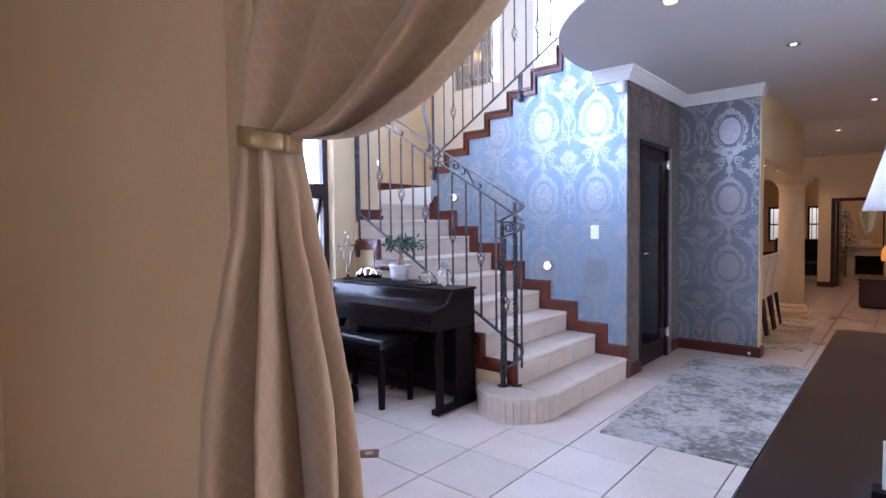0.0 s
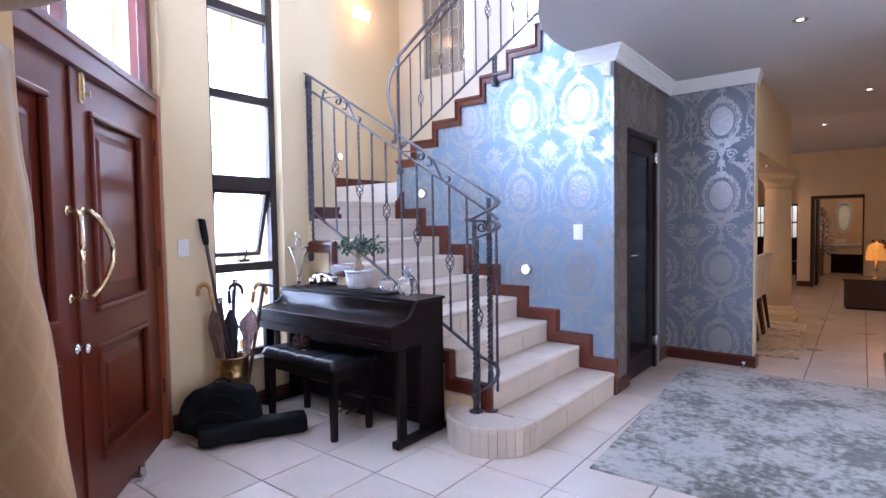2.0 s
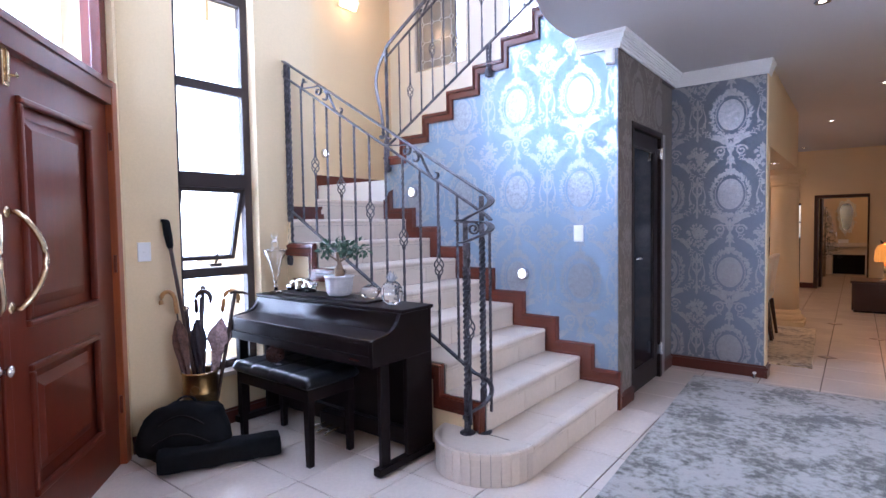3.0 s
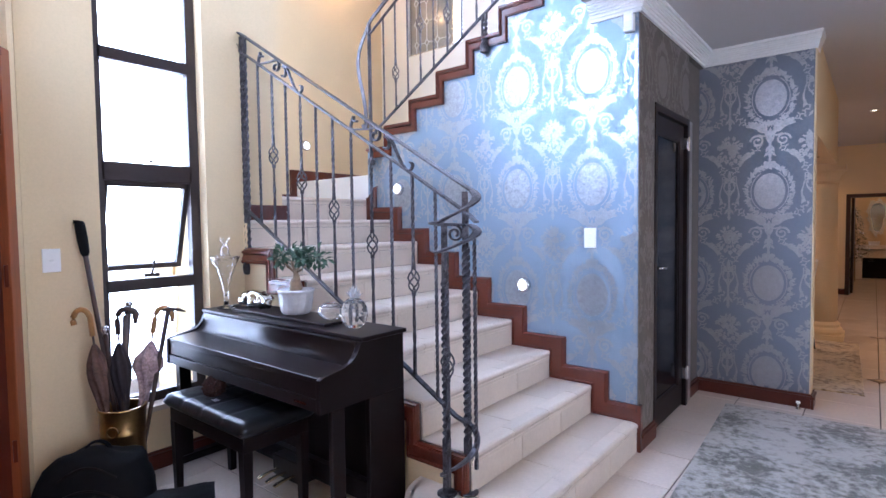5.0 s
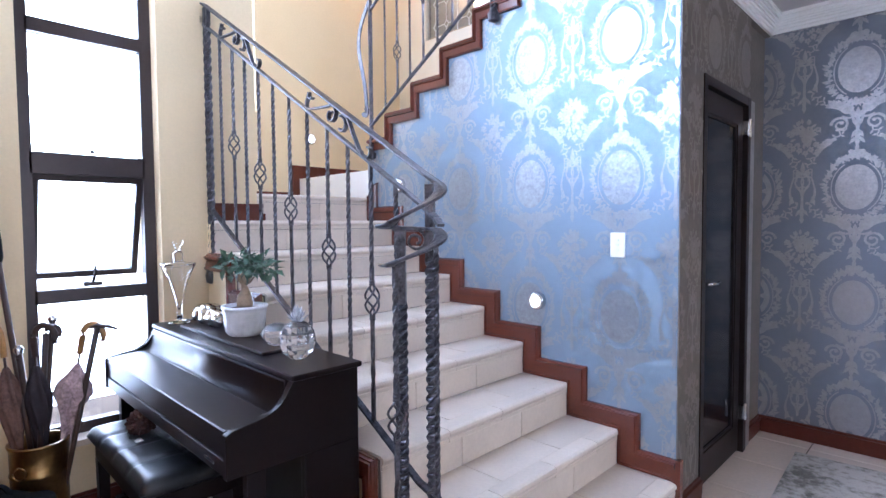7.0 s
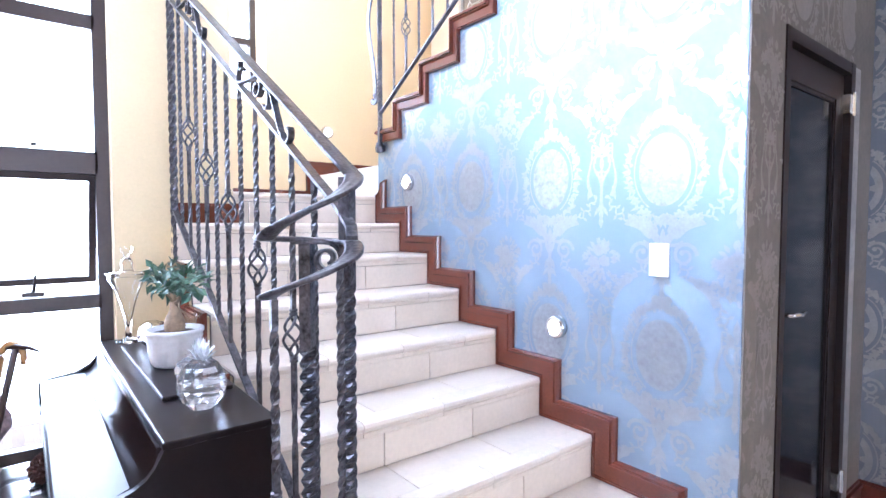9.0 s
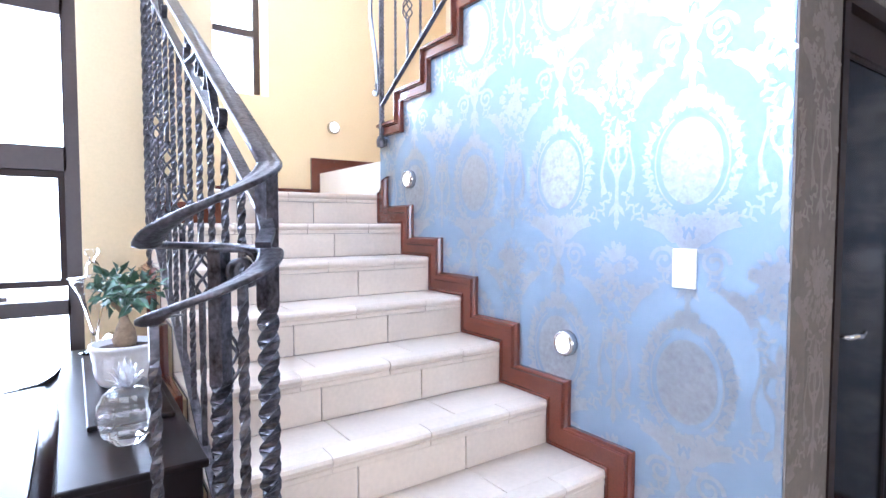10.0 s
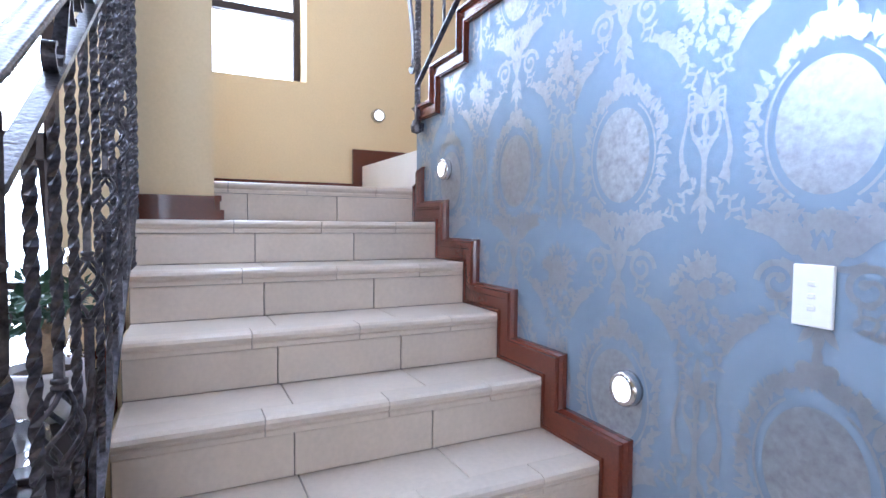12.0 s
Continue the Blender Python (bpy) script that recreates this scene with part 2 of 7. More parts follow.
# papered spine wall with a stepped top
pts = [(-1.79, 0.0), (-1.79, UZ0 + UP_RISE * 7 - 0.01)]
for k in range(7, -1, -1):
    x, z = UX0 + UP_GOING * k, UZ0 + UP_RISE * k - 0.01
    xr = min(-1.79, x + UP_GOING)
    if pts[-1] != (xr, z):
        pts.append((xr, z))
    pts.append((x, z))
pts += [(-4.06, UZ0 - 0.01), (-4.06, 0.0)]
pts = [p for i, p in enumerate(pts) if i == 0 or (Vector(p) - Vector(pts[i - 1])).length > 1e-4]
pts = [p for p in pts if p[0] >= -4.0601]
bm = bmesh.new()
pts = [(min(p[0], -1.797), p[1]) for p in pts]
prism(bm, pts, "y", WALL_Y, WALL_Y + 0.1)
wall_blue = setting("wall_stair_spine", bm, M_PAPER, "blue-grey satin wallpaper with silver damask medallions", "wall")

# recess wall with the dark door, then the pier
bm = bmesh.new()
XR = -1.79
box(bm, XR - 0.12, WALL_Y + 0.1, 0, XR, 4.75, CEIL)
box(bm, XR - 0.006, WALL_Y + 0.001, 0, XR, WALL_Y + 0.099, CEIL - 0.001)
box(bm, XR - 0.12, 5.515, 0, XR - 0.03, 5.93, CEIL - 0.116)
box(bm, XR - 0.12, 5.515, CEIL - 0.116, XR, 5.93, CEIL)
box(bm, XR - 0.12, 4.75, 2.085, XR, 5.515, CEIL)
wall_recess = setting("wall_recess", bm, M_RECESS, "dark taupe papered wall around a dark door", "wall")
# same paper as the spine, its shaded look held in the material colour
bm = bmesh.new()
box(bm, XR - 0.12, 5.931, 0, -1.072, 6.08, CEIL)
wall_pier = setting("wall_pier", bm, M_PAPER_SHADED, "blue-grey wallpaper with silver damask, the pier's shade put into its colour", "wall")
bm = bmesh.new()
box(bm, -1.071, 5.934, 0, -1.06, 6.08, CEIL)
setting("pier_return", bm, M_CREAM, "cream plastered end of the papered pier", "wall")

# tall window wall
def wall_x(name, x0, x1, y0, y1, z0, z1, holes, mat, label):
    """A wall across x0..x1 that runs along y, with holes (y0, y1, z0, z1) through it."""
    bm = bmesh.new()
    ys = sorted({y0, y1, *[h[0] for h in holes], *[h[1] for h in holes]})
    for a, b in zip(ys, ys[1:]):
        spans = sorted((h[2], h[3]) for h in holes if h[0] <= a + 1e-6 and h[1] >= b - 1e-6)
        z = z0
        for s, e in spans:
            if s > z:
                box(bm, x0, a, z, x1, b, s)
            z = e
        if z < z1:
            box(bm, x0, a, z, x1, b, z1)
    bmesh.ops.remove_doubles(bm, verts=list(bm.verts), dist=1e-5)
    return setting(name, bm, mat, label, "wall")


def wall_y(name, x0, x1, y0, y1, z0, z1, holes, mat, label, m=None):
    """A wall across y0..y1 that runs along x, with holes (x0, x1, z0, z1) through it."""
    bm = bmesh.new()
    xs = sorted({x0, x1, *[h[0] for h in holes], *[h[1] for h in holes]})
    for a, b in zip(xs, xs[1:]):
        spans = sorted((h[2], h[3]) for h in holes if h[0] <= a + 1e-6 and h[1] >= b - 1e-6)
        z = z0
        for s, e in spans:
            if s > z:
                box(bm, a, y0, z, b, y1, s, m)
            z = e
        if z < z1:
            box(bm, a, y0, z, b, y1, z1, m)
    bmesh.ops.remove_doubles(bm, verts=list(bm.verts), dist=1e-5)
    return setting(name, bm, mat, label, "wall")


WIN = (2.385, 2.955, 0.36, 4.3)
wall_x("wall_window", XW - 0.22, XW, 2.06, 3.48, 0, HIGH, [WIN], M_CREAM, "cream plaster wall with a tall narrow window")
wall_x("wall_landing", XL - 0.32, XL, 3.3, YB, 0, HIGH, [(3.40, 4.12, 2.325, 3.9)], M_CREAM, "cream plaster landing wall with a window")
wall_y("wall_landing_side", XL, XW - 0.22, 3.32, 3.48, 0, HIGH, [], M_CREAM, "cream plaster wall closing the landing")
# cream back wall of the stairs, made paler to carry the strong daylight on it
wall_y("wall_back_stair", XL, 2.6, YB, YB + 0.2, 2.7, HIGH, [(-4.72, -3.96, 3.18, 4.5), (-3.45, -2.35, 3.25, 4.9)], M_WHITEWALL, "cream plaster wall above the upper stairs, bright daylight put into its pale colour")
bm = bmesh.new()
box(bm, XL, YB, 0, -1.92, YB + 0.2, 2.7)
setting("wall_back_stair_lower", bm, M_WHITEWALL, "cream plaster wall behind the upper stairs, bright daylight put into its pale colour", "wall")

# front door wall, set across the corner
DA = Vector((-3.80, 2.02, 0))          # hinge-side foot of the door
DANG = 140.0                            # its run, away from the hall
D = Matrix.Translation(DA) @ Matrix.Rotation(radians(DANG), 4, "Z")   # local -x runs along the door towards the hall
DOORW = 2.2
bm = bmesh.new()
corner = [D @ Vector((0.002, -0.004, 0)), Vector((XW + 0.001, 2.058, 0)), Vector((XW - 0.215, 2.058, 0)), D @ Vector((0.002, 0.26, 0))]
prism(bm, [(p.x, p.y) for p in corner], "z", 0, HIGH)
setting("wall_door_corner", bm, M_CREAM, "cream plaster corner beside the front doors", "wall")
wall_y("wall_front_door", -DOORW - 0.12, 0.0, 0.0, 0.2, 4.3, HIGH, [], M_CREAM, "cream plaster wall round the front doors", D)

# curtain opening wall, lounge, side and far walls
OPX, OPY = -0.905, 0.615
wall_y("wall_lounge", -3.0, 3.0, OPY - 0.15, OPY, 0, HIGH, [(OPX, 1.3, 0, 2.45)], M_TAN, "tan plaster wall with a wide curtained opening")
wall_x("wall_lounge_side", -3.2, -3.0, -3.2, OPY, 0, CEIL, [], M_TAN, "tan plaster lounge wall")
wall_y("wall_lounge_back", -3.2, 3.0, -3.4, -3.2, 0, CEIL, [(0.5, 2.5, 0.7, 2.2)], M_TAN, "tan plaster lounge wall with an unseen added window")
wall_x("wall_east", 2.6, 2.8, -3.2, 17.0, 0, HIGH, [(1.2, 3.2, 0.6, 2.4)], M_CREAM, "cream plaster side wall with an unseen added window")

# added out of view: stops the side fill reaching the hall beyond the pier
wall_x("wall_hall_light_block", 0.45, 0.6, 4.6, 13.3, 0, CEIL, [], M_CREAM, "unseen cream wall added to keep side daylight out of the hall")

# ceilings
bm = bmesh.new()
arc = [(-0.6 + 1.5 * math.cos(radians(a)), 4.22 + 1.5 * math.sin(radians(a))) for a in range(172, 271, 3)]
prism(bm, [(-2.088, WALL_Y), *arc, (2.6, 2.72), (2.6, WALL_Y)], "z", CEIL, CEIL + 0.32)
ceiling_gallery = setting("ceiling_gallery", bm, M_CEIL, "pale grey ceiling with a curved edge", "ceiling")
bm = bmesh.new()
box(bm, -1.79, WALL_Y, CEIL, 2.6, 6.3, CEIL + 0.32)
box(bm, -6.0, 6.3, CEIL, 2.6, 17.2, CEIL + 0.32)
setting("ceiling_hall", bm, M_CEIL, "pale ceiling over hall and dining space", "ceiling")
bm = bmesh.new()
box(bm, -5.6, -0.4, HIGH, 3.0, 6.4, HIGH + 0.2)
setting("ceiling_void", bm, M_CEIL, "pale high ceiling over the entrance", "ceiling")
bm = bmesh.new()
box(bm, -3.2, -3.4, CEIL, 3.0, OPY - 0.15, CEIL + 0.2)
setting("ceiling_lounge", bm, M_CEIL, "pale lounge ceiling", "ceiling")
bm = bmesh.new()
box(bm, XR - 0.12, 6.08, 2.7, 2.6, 6.28, HIGH)
setting("wall_gallery_back", bm, M_CREAM, "cream wall at the back of the gallery", "wall")

# dining side: beam, far wall with an opening, room beyond
bm = bmesh.new()
box(bm, -1.36, 6.08, 1.97, -1.06, 8.75, CEIL)
setting("beam", bm, M_CREAM, "cream plastered beam on a column", "beam")
wall_y("wall_far", -6.0, 2.6, 13.3, 13.5, 0, CEIL, [(-3.6, -1.34, 0, 2.25), (-1.07, -0.30, 0, 1.75)], M_CREAM, "cream wall with a dark-framed opening")
wall_y("wall_far_room", -6.0, 2.6, 17.0, 17.2, 0, CEIL, [(-2.85, -2.35, 0.8, 1.75), (-1.95, -1.55, 0.8, 1.75)], M_CREAM, "cream wall of the far room")
wall_x("wall_dining_side", -6.0, -5.8, 6.0, 17.0, 0, CEIL, [(8.0, 9.2, 0.8, 2.0), (10.2, 11.2, 0.8, 2.0)], M_CREAM, "cream dining wall with windows")
wall_y("wall_dining_back", -5.8, XR - 0.12, 5.9, 6.08, 0, CEIL, [], M_CREAM, "cream wall behind the stairs")


# ---- staircase ----
stair = thing("staircase", (-3, 3.8, 0), "beige tiled staircase with mahogany stepped edge trim", "staircase", kind="structure")
CX, CY, CR = -2.08, 3.2, 0.285        # rounded end of the first step


def bullnose(r, x_front, x_back, y_end, n=18):
    pts = [(x_back, y_end), (x_front, y_end)]
    pts += [(CX + r * math.cos(a), CY + r * math.sin(a)) for a in [-(math.pi) * k / n for k in range(n + 1)]]
    return pts


bm = bmesh.new()
for k in range(9):
    x0 = XS[k] - 0.008
    x1 = XS[k + 1] - 0.008 if k < 8 else XL
    y0 = RAIL_Y if k < 8 else 3.48
    if k:
        box(bm, x1, y0, 0, x0, WALL_Y, RISE * (k + 1) - 0.012)
prism(bm, bullnose(CR - 0.008, X1 - 0.008, CX - CR + 0.008, WALL_Y), "z", 0, RISE - 0.012)
part("stair_body", bm, M_GROUT, stair)
bm = bmesh.new()
box(bm, XS[7] - 0.01, RAIL_Y - 0.012, 0, XS[1] - 0.02, RAIL_Y, 0.17)
for k in range(1, 8):
    box(bm, XS[k] - GOING - 0.02, RAIL_Y - 0.012, 0.17, XS[k] - 0.02, RAIL_Y, RISE * (k + 1) - 0.02)
part("stair_cheek", bm, M_CREAM, stair, "cream plastered side of the stairs")
bm = bmesh.new()
box(bm, XL, 4.512, 0, -4.06, YB, 1.785)
for k in range(8):
    x0 = UX0 + UP_GOING * k + (0.06 if k == 0 else 0)
    box(bm, x0, WALL_Y + 0.1, UZ0 - 0.4, min(-1.95, x0 + UP_GOING + 0.1), YB, UZ0 + UP_RISE * k)
part("upper_flight", bm, M_STEP, stair, "pale tiled upper flight")


def tile_piece(name, x0, y0, z0, x1, y1, z1, bev=0.003):
    return part(name, bbox(x0, y0, z0, x1, y1, z1, bev), M_STEP, stair)


def nosing_piece(x, z, y0, y1):
    """A rounded nosing strip at the front of a tread, with two fine grooves below its lip."""
    pr = [(x - 0.075, z - 0.011), (x - 0.075, z), (x - 0.008, z), (x + 0.006, z - 0.006), (x + 0.011, z - 0.016), (x + 0.008, z - 0.026), (x + 0.001, z - 0.032),
          (x + 0.001, z - 0.036), (x + 0.004, z - 0.038), (x + 0.004, z - 0.052), (x - 0.008, z - 0.052), (x - 0.008, z - 0.012)]
    bm = bmesh.new()
    prism(bm, pr, "y", y0, y1)
    return part("nosing", bm, M_STEP, stair)


rnd = random.Random(4)
J = 0.0015
for k in range(9):
    x, z = XS[k], RISE * (k + 1)
    y0, y1 = (RAIL_Y, WALL_Y) if k < 8 else (3.49, WALL_Y)
    if k == 0:
        y0 = CY
    # treads, risers and nosings break joint with one another
    for kind, joints in (("tread", (3.64, 4.06)), ("riser", (3.63, 4.05)), ("nosing", (3.55, 3.90, 4.25))):
        cuts = [y0] + [y + 0.004 * rnd.uniform(-1, 1) for y in joints if y0 + 0.05 < y < y1 - 0.05] + [y1]
        for a, b in zip(cuts, cuts[1:]):
            if kind == "tread":
                back = XS[k + 1] - 0.008 if k < 8 else XL
                tile_piece("tread_tile", back + J, a + J, z - 0.012, x - 0.076, b - J, z - 0.0005)
            elif kind == "riser":
                tile_piece("riser_tile", x - 0.008, a + J, z - RISE + 0.001, x + 0.001, b - J, z - 0.054)
            else:
                nosing_piece(x, z, a + J, b - J)
# rounded end of the first step
bm = bmesh.new()
pts = [(CX + (CR - 0.02) * math.cos(-math.pi * i / 20), CY - J + (CR - 0.02) * math.sin(-math.pi * i / 20)) for i in range(21)]
prism(bm, pts, "z", RISE - 0.012, RISE - 0.0005)
part("tread_tile", bm, M_STEP, stair)
N = 17
for i in range(N):
    a0, a1 = -math.pi * (i + 0.03) / N, -math.pi * (i + 0.97) / N
    bm = bmesh.new()
    ro, ri = CR + 0.004, CR - 0.007
    prism(bm, [(CX + r * math.cos(a), CY + r * math.sin(a)) for r, a in ((ro, a0), (ro, a1), (ri, a1), (ri, a0))], "z", 0.001, RISE - 0.034)
    part("riser_tile", bm, M_STEP, stair)
    bm = bmesh.new()
    for (r0, z0, z1) in ((CR + 0.009, RISE - 0.032, RISE - 0.006), (CR + 0.003, RISE - 0.006, RISE - 0.0005)):
        prism(bm, [(CX + r * math.cos(a), CY + r * math.sin(a)) for r, a in ((r0, a0), (r0, a1), (CR - 0.03, a1), (CR - 0.03, a0))], "z", z0, z1)
    part("nosing", bm, M_STEP, stair)
# white riser of the winder
part("riser_tile", bbox(XL + 0.02, 4.500, 1.577, -4.062, 4.511, 1.786, 0.002), M_PLASTIC, stair, "white glazed riser tile")


def stepped_band(name, corners, dx, dz, y0, y1, parent, ridge=0.013, label="", xmax=9.0, lip=(0.56, 0.97, 0.05, 0.16)):
    """A moulded board that follows steps: corners is the edge line, (dx, dz) its width across; y0 the wall side, y1 the face."""
    bm = bmesh.new()
    sgn = 1 if y1 > y0 else -1

    def strip(a, b, back, face, inset):
        """A raised strip with sloping sides between two lines of the board."""
        rows = []
        for t, y in ((a, back), (a + inset, face), (b - inset, face), (b, back)):
            rows.append([bm.verts.new((min(xmax, x + dx * t), y, z + dz * t)) for x, z in corners])
        for p, q in zip(rows, rows[1:]):
            for i in range(len(corners) - 1):
                bm.faces.new((p[i], p[i + 1], q[i + 1], q[i]))
        for e in (0, -1):
            bm.faces.new([r[e] for r in rows])
    strip(0.0, 1.0, y0, y1, 0.012)
    for a, b, h, inset in ((lip[0], lip[1], 0.8, 0.05), (lip[0] + 0.09, lip[1] - 0.08, 1.5, 0.045), (lip[2], lip[3], 0.5, 0.02)):
        strip(a, b, y1 - sgn * 0.001, y1 + sgn * ridge * h, inset)
    return part(name, bm, M_TRIM, parent, label)


# board along the papered wall, above the lower flight
c = [(XS[0] + 0.002, RISE)]
for k in range(1, 9):
    c += [(XS[k], RISE * k), (XS[k], RISE * (k + 1))]
c += [(-4.06, RISE * 9)]
stepped_band("stair_board", c, 0.115, 0.105, WALL_Y - 0.001, WALL_Y - 0.016, stair, xmax=-1.792)
# edge board of the upper flight, on the same wall
c = [(-4.055, UZ0)]
for k in range(1, 8):
    c += [(UX0 + UP_GOING * k, UZ0 + UP_RISE * (k - 1)), (UX0 + UP_GOING * k, UZ0 + UP_RISE * k)]
c = c + [(-1.9, UZ0 + UP_RISE * 7)]
stepped_band("stair_board", c, 0.062, -0.085, WALL_Y - 0.001, WALL_Y - 0.02, stair, lip=(0.04, 0.42, 0.78, 0.94))
# edge board of the lower flight's open side
c = [(XS[7], RISE * 7)]
for k in range(6, 0, -1):
    c += [(XS[k] - 0.004, RISE * (k + 1)), (XS[k] - 0.004, RISE * k)]
c = [(-3.80, RISE * 7)] + c[1:] + [(XS[0] - 0.13, RISE * 1)]
stepped_band("stair_board", c, -0.075, -0.10, RAIL_Y - 0.013, RAIL_Y - 0.028, stair, lip=(0.04, 0.42, 0.78, 0.94))
# landing skirting
bm = bmesh.new()
box(bm, XL, 3.49, 1.575, XL + 0.018, 4.44, 1.66)
box(bm, XL, 4.47, 1.66, XL + 0.018, YB, 1.90)
box(bm, XL, 4.44, 1.575, XL + 0.022, 4.50, 1.90)
box(bm, XL, 3.49, 1.645, XL + 0.024, 4.44, 1.662)
box(bm, XL, 4.432, 1.885, XL + 0.026, YB, 1.902)
box(bm, XL, 4.432, 1.66, XL + 0.027, 4.445, 1.884)
box(bm, XW, RAIL_Y + 0.01, 1.40, XW + 0.02, 3.48, 1.495)
box(bm, XW, RAIL_Y + 0.01, 1.48, XW + 0.026, 3.482, 1.497)
box(bm, XW - 0.2, 3.481, 1.40, XW + 0.02, 3.50, 1.495)
box(bm, XW, RAIL_Y + 0.012, 1.401, XW + 0.034, 3.515, 1.440)
box(bm, XW - 0.2, 3.483, 1.476, XW + 0.028, 3.506, 1.499)
box(bm, XW - 0.2, 3.484, 1.401, XW + 0.033, 3.514, 1.441)
setting("baseboard", bm, M_TRIM, "mahogany skirting on the landing", "skirting")

# skirting boards at floor level
bm = bmesh.new()
def skirt(x0, y0, x1, y1, t=0.018, h=0.105):
    a, b = Vector((x0, y0, 0)), Vector((x1, y1, 0))
    d = (b - a).normalized()
    n = Vector((d.y, -d.x, 0))
    e = d * 0.002
    for k, (tt, z0, z1) in enumerate(((t, 0.001, h - 0.03), (t + 0.006, h - 0.03, h - 0.014), (t * 0.6, h - 0.014, h))):
        q = [a + n * 0.001 - e * k, b + n * 0.001 + e * k, b + n * tt + e * k, a + n * tt - e * k]
        prism(bm, [(p.x, p.y) for p in q], "z", z0, z1)
skirt(XR, 4.493, XR, 4.745)
skirt(XR - 0.03, 5.64, XR - 0.03, 5.905)
skirt(XR - 0.027, 5.93, -1.06, 5.93)
skirt(-1.06, 5.907, -1.06, 6.08)
skirt(XW, 2.06, XW, RAIL_Y - 0.03)
skirt(-1.34, 13.3, -1.12, 13.3)
skirt(-5.8, 13.3, -3.6, 13.3)
setting("baseboard", bm, M_SKIRT, "dark mahogany skirting boards", "skirting")
part_end = bbox(XR - 0.02, WALL_Y - 0.02, 0.0, XR + 0.02, WALL_Y + 0.02, 0.28, 0.004)
setting("trim", part_end, M_TRIM, "mahogany corner end of the stair board", "trim")

# ---- wallpaper print ----
def damask(parent, place, keep, u0, u1, v0, v1, uc, vc, print_mat=M_SILVER, foil_mat=M_FOIL, tone="silver"):
    """Silver print of medallions, acanthus scrolls, bouquets and urns in a repeat of 0.53 x 0.68 m."""
    silver, foil = bmesh.new(), bmesh.new()
    PU, PV = 0.53, 0.68
    rr = random.Random(11)
    count = [0]

    def poly(bm, pts):
        cu = sum(p[0] for p in pts) / len(pts)
        cv = sum(p[1] for p in pts) / len(pts)
        if not keep(cu, cv):
            return
        pts = [(min(max(p[0], u0), u1), min(max(p[1], v0), v1)) for p in pts]
        count[0] += 1
        lift = 0.000005 * (count[0] % 260)
        bm.faces.new([bm.verts.new(place(p[0], p[1], lift)) for p in pts])

    def leaf(cu, cv, ang, ln, wd, bend=0.0):
        a = radians(ang)
        prof = ((0, 0.1), (0.2, 0.55), (0.45, 1.0), (0.7, 0.7), (0.88, 0.32), (1.0, 0.02))
        pts = [(q * ln, w * wd / 2 + bend * q * q) for q, w in prof] + [(q * ln, -w * wd / 2 + bend * q * q) for q, w in reversed(prof)]
        poly(silver, [(cu + x * math.cos(a) - y * math.sin(a), cv + x * math.sin(a) + y * math.cos(a)) for x, y in pts])

    def ribbon(pts, w0, w1):
        n = len(pts)
        nor = []
        for i in range(n):
            (ax, ay), (bx, by) = pts[max(i - 1, 0)], pts[min(i + 1, n - 1)]
            d = math.hypot(bx - ax, by - ay) or 1
            nor.append((-(by - ay) / d, (bx - ax) / d))
        for i in range(n - 1):
            (ax, ay), (bx, by), (p, q), (r, t) = pts[i], pts[i + 1], nor[i], nor[i + 1]
            wa, wb = w0 + (w1 - w0) * i / (n - 1), w0 + (w1 - w0) * (i + 1) / (n - 1)
            poly(silver, [(ax + p * wa, ay + q * wa), (bx + r * wb, by + t * wb), (bx - r * wb, by - t * wb), (ax - p * wa, ay - q * wa)])

    def arc(cu, cv, ru, rv, a0, a1, n, w0, w1):
        ribbon([(cu + ru * math.cos(radians(a0 + (a1 - a0) * i / n)), cv + rv * math.sin(radians(a0 + (a1 - a0) * i / n))) for i in range(n + 1)], w0, w1)

    def curl(cu, cv, r, side, start=90, turns=1.3, w=0.0075):
        pts = []
        for i in range(27):
            t = i / 26
            a = radians(start) + side * 2 * math.pi * turns * t
            q = r * (1 - 0.74 * t)
            pts.append((cu + q * math.cos(a), cv + q * math.sin(a)))
        ribbon(pts, w, w * 0.6)
        blob(*pts[-1], w * 1.5, 8)

    def blob(cu, cv, r, n=7):
        a0 = rr.random() * 6.28
        poly(silver, [(cu + r * (0.75 + 0.4 * rr.random()) * math.cos(a0 + 6.283 * i / n), cv + r * (0.75 + 0.4 * rr.random()) * math.sin(a0 + 6.283 * i / n)) for i in range(n)])

    def flower(cu, cv, r):
        a0 = rr.random() * 360
        for k in range(5):
            a = radians(a0 + 72 * k)
            blob(cu + 0.62 * r * math.cos(a), cv + 0.62 * r * math.sin(a), 0.52 * r, 7)

    def acanthus(pts, w, lobe):
        """A tapering stem with toothed lobes on both sides."""
        ribbon(pts, w, w * 0.35)
        for q in range(1, len(pts) - 1):
            d = math.degrees(math.atan2(pts[q][1] - pts[q - 1][1], pts[q][0] - pts[q - 1][0]))
            k = 1 - 0.45 * q / len(pts)
            leaf(*pts[q], d + 34, lobe * k, lobe * 0.42)
            leaf(*pts[q], d - 34, lobe * k, lobe * 0.42)

    def twine(pts, w, step=2):
        """A twisted ribbon with small bows along it."""
        n = len(pts)
        out = []
        for i in range(n):
            (ax, ay), (bx, by) = pts[max(i - 1, 0)], pts[min(i + 1, n - 1)]
            d = math.hypot(bx - ax, by - ay) or 1
            k = 0.010 * math.sin(2 * math.pi * i / 5.0)
            out.append((pts[i][0] - (by - ay) / d * k, pts[i][1] + (bx - ax) / d * k))
        ribbon(out, w, w)
